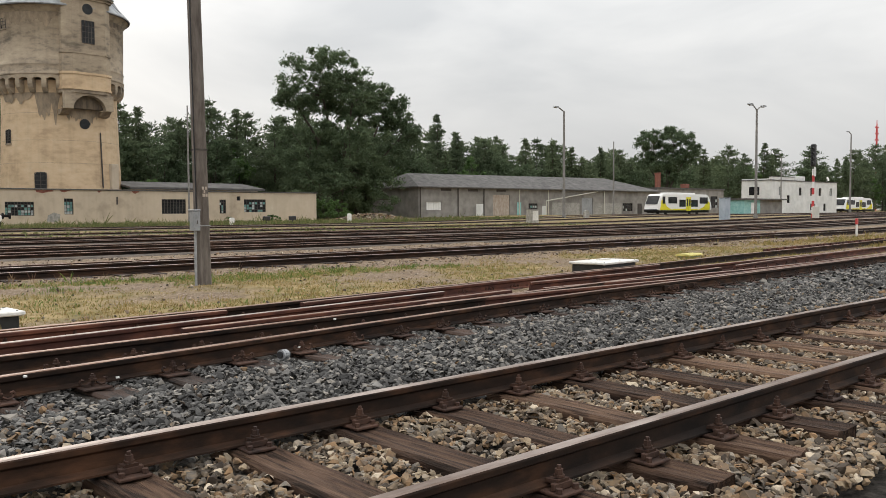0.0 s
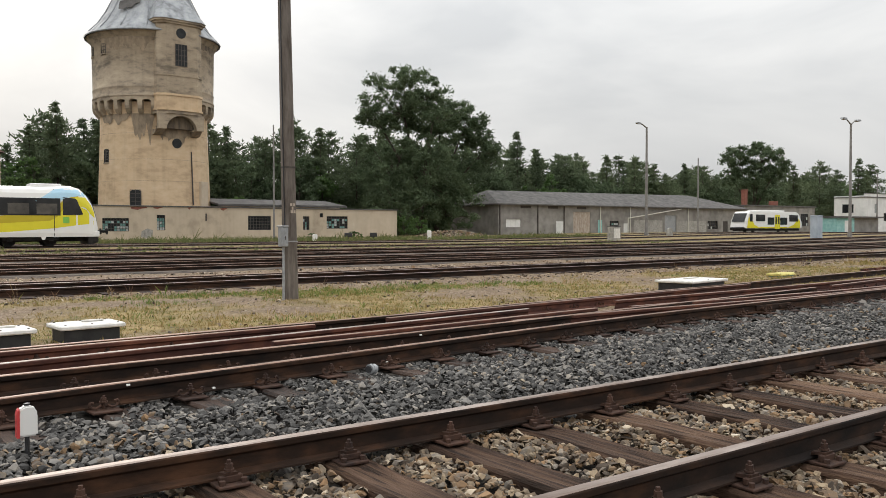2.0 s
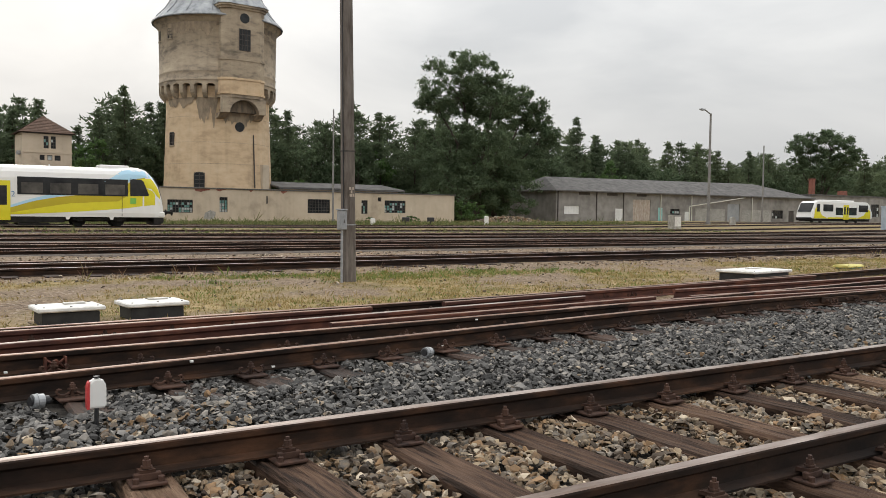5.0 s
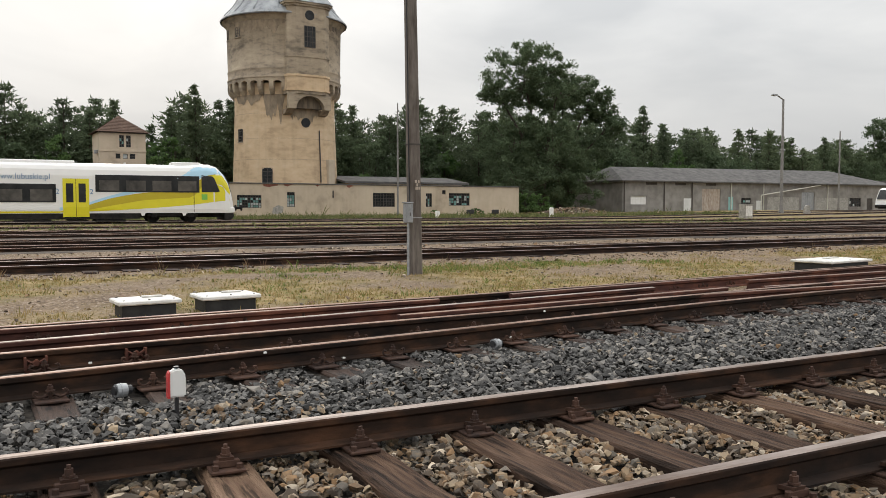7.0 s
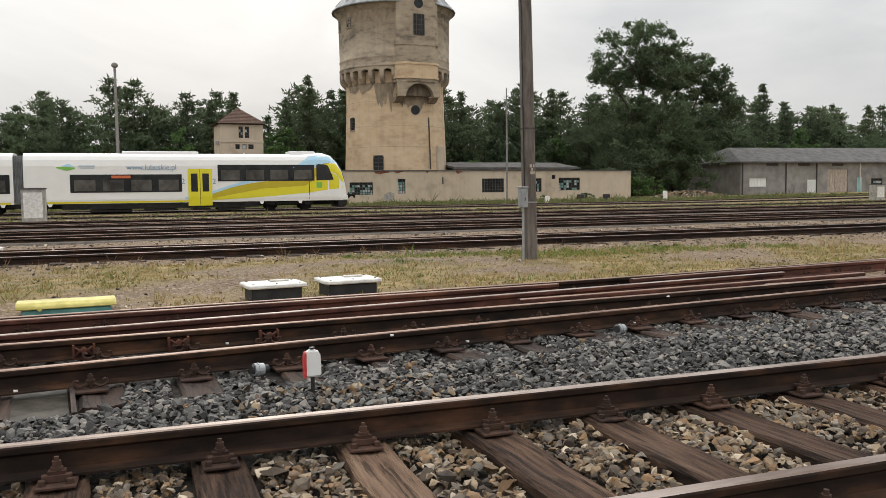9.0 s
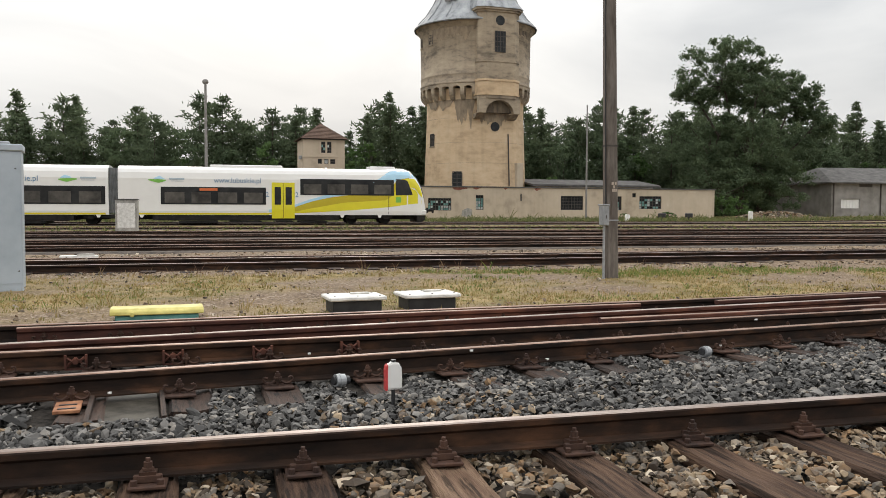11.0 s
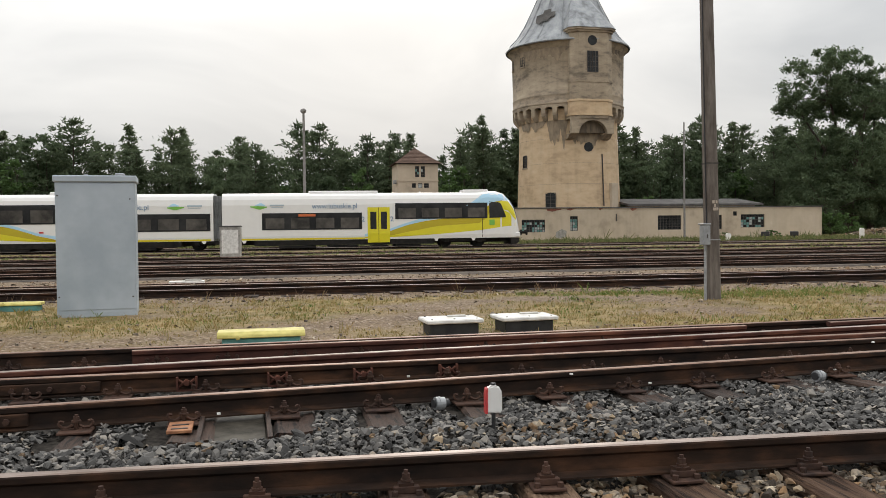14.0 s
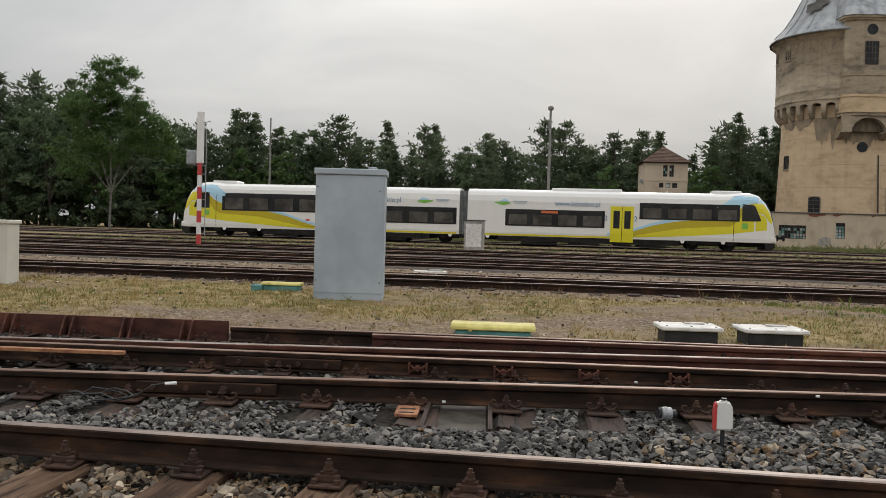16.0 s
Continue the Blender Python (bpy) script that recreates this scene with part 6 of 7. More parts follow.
    for s in (-0.87, 0.87):
        bm = B()
        tube(bm, (px(0.05), s, 0.98), (px(-0.55), s, 0.98), 0.1, n=10)
        tube(bm, (px(-0.55), s, 0.98), (px(-0.62), s, 0.98), 0.22, n=14)
        part("buffer", bm, "train_dark", parent)
    bm = B()
    xs = sorted((px(0.05), px(0.7)))
    prism(bm, [(xs[0], 0.6), (xs[1], 0.6), (xs[1], 0.12), (xs[0] + (0.25 if not flip else 0), 0.12), (xs[0], 0.3)] if not flip else [(xs[0], 0.6), (xs[1], 0.6), (xs[1], 0.3), (xs[1] - 0.25, 0.12), (xs[0], 0.12)], "y", -1.2, 1.2)
    part("snow_plough", bm, "train_dark", parent)
    # underframe, bogies
    bm = B()
    xs = sorted((px(0.7), px(CAR - 1.5)))
    box(bm, xs[0], xs[1], -0.55, 0.55, 0.3, BOT - 0.002)
    xs = sorted((px(6.5), px(19.3)))
    box(bm, xs[0], xs[1], -1.36, 1.36, 0.24, BOT - 0.004)
    for a, c, d in ((7.4, 9.3, 0.25), (12.0, 14.2, 0.28), (15.0, 17.6, 0.22), (9.8, 11.0, 0.32)):
        xs = sorted((px(a), px(c)))
        box(bm, xs[0], xs[1], -1.34, 1.34, d - 0.2, 0.198, 0.03)
    part("underframe", bm, "train_dark", parent)
    for c0 in (4.3, 21.6 if not flip else 21.6):
        if c0 > 20 and flip:
            continue
        bg = B()
        xs = sorted((px(c0 - 1.7), px(c0 + 1.7)))
        box(bg, px(c0) - 0.25, px(c0) + 0.25, -1.2, 1.2, 0.36, 0.6, 0.02)
        for s in (-1, 1):
            box(bg, xs[0], xs[1], s * 1.12 - 0.09, s * 1.12 + 0.09, 0.38, 0.58, 0.03)
            for d in (-1.25, 1.25):
                x = px(c0 + d)
                box(bg, x - 0.18, x + 0.18, s * 1.14 - 0.12, s * 1.14 + 0.12, 0.3, 0.62, 0.04)
        bogie = part("bogie", bg, "train_dark", parent)
        for d in (-1.25, 1.25):
            x = px(c0 + d)
            bm = B()
            for s in (-0.75, 0.75):
                tube(bm, (x, s - 0.07, 0.4), (x, s + 0.07, 0.4), 0.43, n=24)
            tube(bm, (x, -0.75, 0.4), (x, 0.75, 0.4), 0.08, n=8)
            part("wheelset", bm, "train_dark", bogie)
        for d in (-0.75, 2.0):
            bm = B()
            x = px(c0 + d)
            prism(bm, [(x - 0.16, 0.62), (x + 0.16, 0.62), (x + 0.08, 0.44), (x - 0.08, 0.44)], "y", -1.4, -1.36)
            part("white_bracket", bm, "train_white", bogie)
    # roof units
    for a, c, h in ((2.3, 4.2, 4.2), (10.5, 15.5, 4.15)):
        xs = sorted((px(a), px(c)))
        bm = B()
        box(bm, xs[0], xs[1], -0.8, 0.8, 3.9, h, 0.05)
        part("roof_unit", bm, "train_white", parent)


def railcar_set(x, y):
    t = thing("railcar", x, y, -0.03, "white two-car diesel train with yellow and pale blue swooshes", "train")
    car_half(t, False, [(11.65, 13.4)], [(3.36, 11.15, 1.92, 3.24, 4), (13.8, 21.3, 1.33, 2.55, 4)], 0)
    car_half(t, True, [(9.7, 11.3)], [(2.5, 9.3, 2.05, 3.2, 4), (11.7, 18.75, 1.35, 2.55, 4)], 0)
    bm = B()
    u0 = CAR - 1.4 + 0.01
    edge = [(u0 + k * 0.049, -1.28 + (0.07 if k % 2 else 0.0)) for k in range(13)]
    prism(bm, edge + [(x, -y) for x, y in edge[::-1]], "z", 0.75, 3.8)
    part("gangway_bellows", bm, "bellows", t, "grey folded gangway bellows")
    # web address on both cars
    for u, w in ((13.85, 3.3), (28.35, 3.2)):
        cu = bpy.data.curves.new("lettering", "FONT")
        cu.body = "www.lubuskie.pl"
        cu.size, cu.extrude = 0.52, 0.003
        tmp = bpy.data.objects.new("lettering", cu)
        scene.collection.objects.link(tmp)
        dg = bpy.context.evaluated_depsgraph_get()
        me = bpy.data.meshes.new_from_object(tmp.evaluated_get(dg))
        bpy.data.objects.remove(tmp)
        xs = [v.co.x for v in me.vertices]
        me.transform(Matrix.Diagonal((w / (max(xs) - min(xs)), 1, 1, 1)))
        me.materials.clear()
        me.materials.append(M["train_text"])
        ob = new("web_address_lettering", me)
        ob.parent = t
        ob.matrix_basis = pose(u, -1.455, 2.86, 90, 0, 0)
    for u in (11.4, 13.55, 31.98, 34.05):
        cu = bpy.data.curves.new("class_mark", "FONT")
        cu.body = "2"
        cu.size, cu.extrude = 0.5, 0.003
        tmp = bpy.data.objects.new("class_mark", cu)
        scene.collection.objects.link(tmp)
        dg = bpy.context.evaluated_depsgraph_get()
        me = bpy.data.meshes.new_from_object(tmp.evaluated_get(dg))
        bpy.data.objects.remove(tmp)
        me.materials.clear()
        me.materials.append(M["train_text"])
        ob = new("class_number", me)
        ob.parent = t
        ob.matrix_basis = pose(u - 0.12, -1.455, 1.9, 90, 0, 0)
    bm = B()
    box(bm, 27.4, 28.6, -1.462, -1.452, 2.3, 2.48)
    part("destination_display", bm, "orange", t, "orange destination display behind the window")
    return t


railcar_set(-29.0, 61.33)


def small_railcar(x, y, z):
    """Single short railcar with a raked front at its low-x end."""
    t = thing("small_railcar", x, y, z, "short white single railcar with yellow flanks", "train", "small railcars")
    L = 16.5
    bm = B()
    side = [(0.0, 0.7), (0.25, 1.75), (1.0, 3.1), (1.5, 3.45), (L - 1.5, 3.45), (L - 0.8, 3.1), (L, 1.75), (L, 0.7)]
    prism(bm, side, "y", -1.4, 1.4)
    bmesh.ops.bevel(bm, geom=bm.edges[:], offset=0.12, segments=2, affect="EDGES")
    part("body", bm, "train_white", t)
    bm = B()
    prism(bm, [(0.18, 1.75), (0.98, 3.12), (0.95, 3.14), (0.13, 1.77)], "y", -1.15, 1.15)
    part("windscreen", bm, "train_glass", t)
    for a, b, z0, z1 in ((1.3, 2.1, 1.8, 3.0), (3.0, 5.6, 1.85, 2.95), (6.3, 8.2, 1.3, 2.5), (9.9, 12.0, 1.3, 2.5), (12.6, 15.2, 1.85, 2.95)):
        bm = B()
        box(bm, a, b, -1.425, -1.402, z0, z1)
        part("window", bm, "train_glass", t)
    for a, b in ((8.35, 9.05), (9.1, 9.8)):
        bm = B()
        box(bm, a, b, -1.44, -1.404, 0.6, 2.95)
        d = part("door", bm, "train_yellow", t, "yellow folding door leaf")
        bm = B()
        box(bm, a + 0.15, b - 0.15, -1.46, -1.442, 1.4, 2.6)
        part("door_window", bm, "train_glass", d)
    for pts in ([(0.6, 0.75), (4.2, 0.75), (2.6, 1.3), (1.6, 2.6), (1.0, 2.4)], [(15.9, 0.75), (12.0, 0.75), (14.0, 1.3), (15.2, 2.3), (15.9, 2.0)]):
        bm = B()
        prism(bm, pts, "y", -1.416, -1.404)
        part("yellow_panel", bm, "train_yellow", t, "yellow painted flank")
    bm = B()
    box(bm, 4.2, 12, -1.416, -1.404, 0.72, 0.95)
    part("yellow_panel", bm, "train_yellow", t, "yellow painted flank")
    bm = B()
    box(bm, 0.6, L - 0.6, -1.2, 1.2, 0.3, 0.698)
    part("underframe", bm, "train_dark", t)
    for xw in (3.2, 12.8):
        bm = B()
        for s in (-0.75, 0.75):
            tube(bm, (xw, s - 0.07, 0.4), (xw, s + 0.07, 0.4), 0.4, n=18)
        part("wheelset", bm, "train_dark", t)
    bm = B()
    box(bm, -0.1, 0.4, -1.3, 1.3, 0.45, 0.9, 0.08)
    part("bumper", bm, "train_dark", t)
    bm = B()
    box(bm, 4, 12, -0.9, 0.9, 3.452, 3.7, 0.06)
    part("roof_unit", bm, "train_white", t)
    return t


r1 = small_railcar(117, 79.95, 0.4)
copy_thing(r1, pose(201, 85, 0.4))


# ---- posts, lamps, signals ----
def big_pole():
    t = thing("utility_pole", 6.5, 13.25, -0.15, "tall weathered grey pole with a cable box", "pole")
    bm = B()
    n = 6
    prev = None
    for k in range(n + 1):
        z = -0.3 + 9.3 * k / n
        w, d = 0.108 - 0.0035 * z, 0.1 - 0.003 * z
        o = -0.018 * z
        c = 0.02
        ring = [bm.verts.new((o + a, b, z)) for a, b in ((-w + c, -d), (w - c, -d), (w, -d + c), (w, d - c), (w - c, d), (-w + c, d), (-w, d - c), (-w, -d + c))]
        if prev:
            for i in range(8):
                bm.faces.new((prev[i], prev[(i + 1) % 8], ring[(i + 1) % 8], ring[i]))
        prev = ring
    bm.faces.new(prev)
    part("pole", bm, "pole", t)
    bm = B()
    box(bm, -0.146, 0.066, -0.098, 0.098, 2.28, 2.31)
    part("steel_band", bm, "iron", t)
    bm = B()
    box(bm, -0.128, 0.092, -0.102, 0.102, 1.0, 1.02)
    part("steel_band", bm, "galv", t)
    bm = B()
    box(bm, -0.24, -0.124, -0.18, 0.0, 0.92, 1.26, 0.012)
    box(bm, -0.255, -0.122, -0.195, 0.015, 1.262, 1.285, 0.004)
    cb = part("cable_box", bm, "galv", t, "small galvanised cable box")
    bm = B()
    box(bm, -0.187, -0.177, -0.19, -0.181, 1.04, 1.1)
    part("latch", bm, "iron", cb)
    bm = B()
    tube(bm, (-0.18, -0.09, -0.1), (-0.18, -0.09, 0.92), 0.022, n=10)
    part("conduit", bm, "galv", t)
    bm = B()
    hose(bm, [(-0.14, -0.06, 1.285), (-0.172, -0.06, 3.4), (-0.25, -0.05, 9.0)], 0.01)
    part("cable", bm, "black", t)
    for z, x, w in ((1.62, -0.02, 0.04), (1.62, 0.04, 0.03), (1.5, -0.01, 0.05), (1.5, 0.05, 0.03), (1.56, 0.01, 0.03)):
        bm = B()
        box(bm, x - 0.03, x - 0.03 + w, -0.1, -0.094, z, z + 0.05)
        part("paint_mark", bm, "old_door", t, "faded painted mark")


big_pole()


def street_lamp(x, y, z, h, arms, label, r=0.11, globe=False, arm=1.7):
    t = thing("street_lamp", x, y, z, label, "lamp post", "yard lamps")
    bm = B()
    tube(bm, (0, 0, -0.3), (0, 0, h), r, r * 0.6, 10)
    part("post", bm, "grey_post", t)
    bm = B()
    tube(bm, (0, 0, 0), (0, 0, 0.5), r * 1.5, r * 1.4, 10)
    part("base_collar", bm, "grey_post", t)
    if globe:
        bm = B()
        bmesh.ops.create_uvsphere(bm, u_segments=14, v_segments=8, radius=0.24)
        bmesh.ops.scale(bm, vec=(1, 1, 0.85), verts=bm.verts[:])
        bmesh.ops.translate(bm, verts=bm.verts[:], vec=(0, 0, h + 0.1))
        part("globe_lamp", bm, "grey_post", t, smooth=True)
    for s in arms:
        bm = B()
        tube(bm, (0, 0, h - 0.1), (s * arm * 0.5, 0, h + 0.3), r * 0.4, n=6)
        tube(bm, (s * arm * 0.5, 0, h + 0.3), (s * arm * 0.8, 0, h + 0.42), r * 0.4, n=6)
        arm_ob = part("arm", bm, "grey_post", t)
        bm = B()
        prism(bm, [(s * arm * 0.65, h + 0.3), (s * arm * 0.7, h + 0.48), (s * arm * 1.15, h + 0.5), (s * arm * 1.2, h + 0.36), (s * arm * 0.9, h + 0.26)], "y", -0.16, 0.16)
        part("lamp_head", bm, "galv", arm_ob)
    return t


street_lamp(83.4, 70.2, 0.1, 13.9, (-1,), "tall grey concrete lamp post with one arm", 0.2)
street_lamp(84.3, 44.3, 0.05, 11.8, (-1, 1), "tall brown lamp post with two arms", 0.17, arm=1.5)
street_lamp(-1.25, 66.0, -0.15, 10.7, (), "thin grey post with a globe lamp", 0.15, globe=True)
street_lamp(38.5, 84.0, -0.15, 12.6, (), "thin grey post before the workshop wall", 0.12)
street_lamp(121, 90.5, 0.35, 13.0, (), "thin grey lamp post by the warehouse", 0.16)
street_lamp(150, 74.0, 0.4, 10.5, (-1,), "grey lamp post by the white building", 0.14)
street_lamp(172, 70.5, 0.4, 15.8, (-1,), "tall grey lamp post beyond the railcars", 0.2)
street_lamp(-33, 90, -0.15, 13.0, (), "thin dark post among the trees", 0.14)


def striped_mast(t, h, r, n, name="mast"):
    for k in range(n):
        bm = B()
        tube(bm, (0, 0, h * k / n), (0, 0, h * (k + 1) / n), r, n=12)
        part("mast_band", bm, "white" if k % 2 else "red", t, "white mast band" if k % 2 else "red mast band")


sig = thing("light_signal", 80.0, 36.2, 0.1, "black railway signal head on a striped mast", "railway signal")
striped_mast(sig, 4.9, 0.12, 8)
bm = B()
box(bm, -0.28, 0.28, -0.2, 0.2, 5.15, 7.3, 0.1)
head = part("signal_head", bm, "black", sig)
for z in (5.5, 5.95, 6.4, 6.85):
    bm = B()
    tube(bm, (-0.3, -0.1, z), (-0.55, -0.12, z - 0.03), 0.13, n=12, caps=False)
    part("lamp_hood", bm, "black", head)
bm = B()
box(bm, -0.18, 0.18, -0.16, -0.12, 4.2, 5.1)
part("number_plate", bm, "white", sig)
bm = B()
box(bm, -0.35, 0.35, -0.5, -0.1, -0.1, 1.3, 0.03)
part("relay_box", bm, "cream", sig)

back_sig = thing("signal_mast", -17.05, 37.2, -0.15, "striped signal mast with a white upper board seen from behind", "railway signal")
striped_mast(back_sig, 3.9, 0.11, 7)
bm = B()
box(bm, -0.14, 0.16, -0.1, 0.1, 3.902, 6.35, 0.03)
part("signal_board", bm, "white", back_sig)
bm = B()
box(bm, -0.62, -0.22, -0.15, 0.15, 3.85, 4.5, 0.03)
part("equipment_box", bm, "galv", back_sig)
bm = B()
tube(bm, (-0.3, 0, 3.8), (0.15, 0, 3.8), 0.03, n=6)
tube(bm, (0.12, 0, 5.8), (0.5, 0, 5.9), 0.02, n=6)
tube(bm, (0.3, 0, 0.5), (0.3, 0, 5.5), 0.02, n=6)
for k in range(12):
    tube(bm, (0.1, 0, 0.6 + 0.4 * k), (0.3, 0, 0.6 + 0.4 * k), 0.012, n=5)
part("ladder", bm, "galv", back_sig)

bollard = thing("marker_post", 0.915, 4.76, -0.12, "small red and white striped rail marker post", "marker post")
bm = B()
tube(bm, (0, 0, -0.05), (0, 0, 0.12), 0.012, n=8)
part("stem", bm, "black", bollard)
bm = B()
outline = [(-0.048, 0.11), (0.048, 0.11), (0.048, 0.225), (0.042, 0.25), (0.026, 0.266), (0, 0.272), (-0.026, 0.266), (-0.042, 0.25), (-0.048, 0.225)]
prism(bm, outline, "y", -0.026, 0.026)
bmesh.ops.bevel(bm, geom=bm.edges[:], offset=0.009, segments=2, affect="EDGES")
part("white_plate", bm, "white", bollard)
bm = B()
prism(bm, [(-0.052, 0.108), (-0.038, 0.108), (-0.038, 0.258), (-0.046, 0.25), (-0.052, 0.227)], "y", -0.029, 0.029)
part("red_edge", bm, "red", bollard)
bm = B()
tube(bm, (0, 0, 0.272), (0, 0, 0.282), 0.016, n=8)
part("cap", bm, "black", bollard)


def lidded_box(x, y, sx, sy, rz, label, z=-0.16):
    t = thing("cable_chest", x, y, z, label, "cable chest", "cable chests", rz=rz)
    bm = B()
    box(bm, -sx / 2 + 0.05, sx / 2 - 0.05, -sy / 2 + 0.05, sy / 2 - 0.05, -0.1, 0.155, 0.01)
    part("body", bm, "black_box", t)
    bm = B()
    box(bm, -sx / 2, sx / 2, -sy / 2, sy / 2, 0.157, 0.205, 0.012)
    lid = part("lid", bm, "white_lid", t, "white painted slab lid")
    bm = B()
    box(bm, -0.02, sx * 0.3, sy * 0.1, sy * 0.22, 0.207, 0.225, 0.004)
    part("lid_batten", bm, "white_lid", lid)
    for k in range(6):
        bm = B()
        px, py = -sx / 2 + 0.07 + (sx - 0.14) * (k % 3) / 2, (-1 if k < 3 else 1) * (sy / 2 - 0.06)
        tube(bm, (px, py, 0.204), (px, py, 0.212), 0.012, n=6)
        part("lid_screw", bm, "iron", lid)


lidded_box(1.42, 9.58, 0.67, 0.5, 5, "black cable chest with a white slab lid")
lidded_box(2.32, 9.68, 0.69, 0.52, 5, "black cable chest with a white slab lid")
lidded_box(13.3, 9.98, 1.35, 0.8, 8, "large black cable chest with a white slab lid", -0.1)


def point_cover(x, y, z, rz, s=1.0):
    t = thing("point_machine", x, y, z, "yellow lidded teal point machine beside the track", "point machine", "point machines", rz=rz)
    bm = B()
    box(bm, -0.42 * s, 0.42 * s, -0.17 * s, 0.17 * s, -0.05, 0.09 * s, 0.015)
    part("casing", bm, "teal", t)
    bm = B()
    prism(bm, [(-0.2 * s, 0.092 * s), (0.2 * s, 0.092 * s), (0.19 * s, 0.13 * s), (0.14 * s, 0.158 * s), (-0.14 * s, 0.158 * s), (-0.19 * s, 0.13 * s)], "x", -0.47 * s, 0.47 * s)
    bmesh.ops.bevel(bm, geom=bm.edges[:], offset=0.008, segments=1, affect="EDGES")
    lid = part("lid", bm, "yellow_lid", t, "faded yellow lid")
    bm = B()
    tube(bm, (-0.25 * s, -0.2 * s, 0.1), (-0.25 * s, -0.215 * s, 0.1), 0.025, n=8)
    part("lock", bm, "yellow_lid", lid)
    return t


point_cover(-0.73, 9.4, -0.17, 4)
p2 = point_cover(-4.93, 14.35, -0.13, 3, 0.76)
bm = B()
box(bm, -0.5, -0.325, -0.26, -0.04, -0.05, 0.08, 0.02)
part("motor_box", bm, "teal", p2)
point_cover(19.4, 11.9, -0.2, 8, 0.95)

cab = thing("signal_cabinet", -3.42, 13.3, -0.15, "tall pale blue-grey metal signal cabinet with a flat cap", "cabinet", rz=9)
bm = B()
box(bm, -0.555, 0.555, -0.28, 0.28, -0.1, 2.0, 0.008)
part("body", bm, "cabinet", cab)
bm = B()
box(bm, -0.58, 0.58, -0.31, 0.31, 2.002, 2.1, 0.012)
part("cap", bm, "cabinet", cab)
bm = B()
box(bm, -0.535, 0.535, -0.287, -0.281, 0.1, 1.97, 0.002)
part("door", bm, "cabinet", cab)
for x, z in ((-0.52, 0.3), (0.5, 0.28), (0.48, 1.75), (-0.52, 1.8)):
    bm = B()
    tube(bm, (x, -0.288, z), (x, -0.294, z), 0.012, n=8)
    part("screw", bm, "iron", cab)
bm = B()
tube(bm, (-0.15, 0, 2.1), (-0.15, 0, 2.14), 0.03, n=8)
part("cap_stud", bm, "galv", cab)
bm = B()
box(bm, 0.26, 0.4, -0.1, 0.1, 2.102, 2.15, 0.01)
part("cap_vent", bm, "galv", cab)

cab2 = thing("relay_cabinet", -10.1, 13.4, -0.15, "low cream relay cabinet in the grass", "cabinet", rz=12)
bm = B()
box(bm, -0.5, 0.5, -0.25, 0.25, -0.1, 1.05, 0.01)
part("body", bm, "cream", cab2)
bm = B()
box(bm, -0.53, 0.53, -0.28, 0.28, 1.052, 1.12, 0.01)
part("cap", bm, "cream", cab2)

for x, y, sx, h, lab in ((-4.62, 43.6, 1.02, 1.6, "pale concrete equipment box beside the siding"), (61.0, 55.3, 1.0, 1.32, "pale concrete equipment box by the rails")):
    t = thing("concrete_cabinet", x, y, ground_z(x, y), lab, "cabinet", "concrete cabinets")
    bm = B()
    box(bm, -sx / 2, sx / 2, -0.4, 0.4, -0.1, h, 0.02)
    part("body", bm, "concrete", t)
    bm = B()
    box(bm, -sx / 2 - 0.03, sx / 2 + 0.03, -0.43, 0.43, h + 0.002, h + 0.06, 0.01)
    part("cap", bm, "felt", t)
    bm = B()
    box(bm, -sx / 2 + 0.1, sx / 2 - 0.1, -0.412, -0.402, 0.25, h - 0.15)
    part("door", bm, "white_lid", t)

t = thing("blue_cabinet", 73.2, 41.6, 0.1, "tall pale blue steel cabinet by the sidings", "cabinet")
bm = B()
box(bm, -0.45, 0.45, -0.35, 0.35, -0.2, 2.1, 0.02)
part("body", bm, "cabinet", t)
bm = B()
box(bm, -0.48, 0.48, -0.38, 0.38, 2.102, 2.17, 0.01)
part("cap", bm, "cabinet", t)
t = thing("rounded_milestone", 80.0, 63.8, 0.1, "small round-topped white marker stone", "marker stone", "marker stones")
bm = B()
prism(bm, [(-0.4, -0.2), (0.4, -0.2), (0.4, 0.75), (0.3, 0.98), (0, 1.08), (-0.3, 0.98), (-0.4, 0.75)], "y", -0.15, 0.15)
part("stone", bm, "concrete", t)
for x, y, h in ((55.0, 78.0, 1.05), (38.3, 74.0, 0.75)):
    t = thing("marker_stone", x, y, ground_z(x, y), "small white painted marker stone", "marker stone", "marker stones")
    bm = B()
    prism(bm, [(-0.22, -0.2), (0.22, -0.2), (0.22, h - 0.1), (0.12, h), (-0.12, h), (-0.22, h - 0.1)], "y", -0.12, 0.12)
    part("stone", bm, "white", t)
for x, y in ((43.5, 76.5), (46.6, 76.5)):
    t = thing("ground_signal", x, y, ground_z(x, y), "small black ground signal lamp", "ground signal", "ground signals")
    bm = B()
    tube(bm, (0, 0, -0.1), (0, 0, 0.4), 0.07, n=8)
    part("post", bm, "black", t)
    bm = B()
    box(bm, -0.4, 0.4, -0.15, 0.15, 0.4, 0.85, 0.05)
    part("lamp_case", bm, "black", t)
t = thing("red_marker", 39.2, 15.65, -0.15, "thin white post with a red top", "marker post")
bm = B()
box(bm, -0.05, 0.05, -0.03, 0.03, -0.1, 0.55)
part("post", bm, "white", t)
bm = B()
box(bm, -0.08, 0.08, -0.04, 0.04, 0.552, 0.82, 0.01)
part("red_top", bm, "red", t)
mast = thing("radio_mast", 560, 214, 0, "distant red and white radio mast", "radio mast")
striped_mast(mast, 52, 0.55, 5)
bm = B()
tube(bm, (0, 0, 52), (0, 0, 58), 0.5, 0.2, 8)
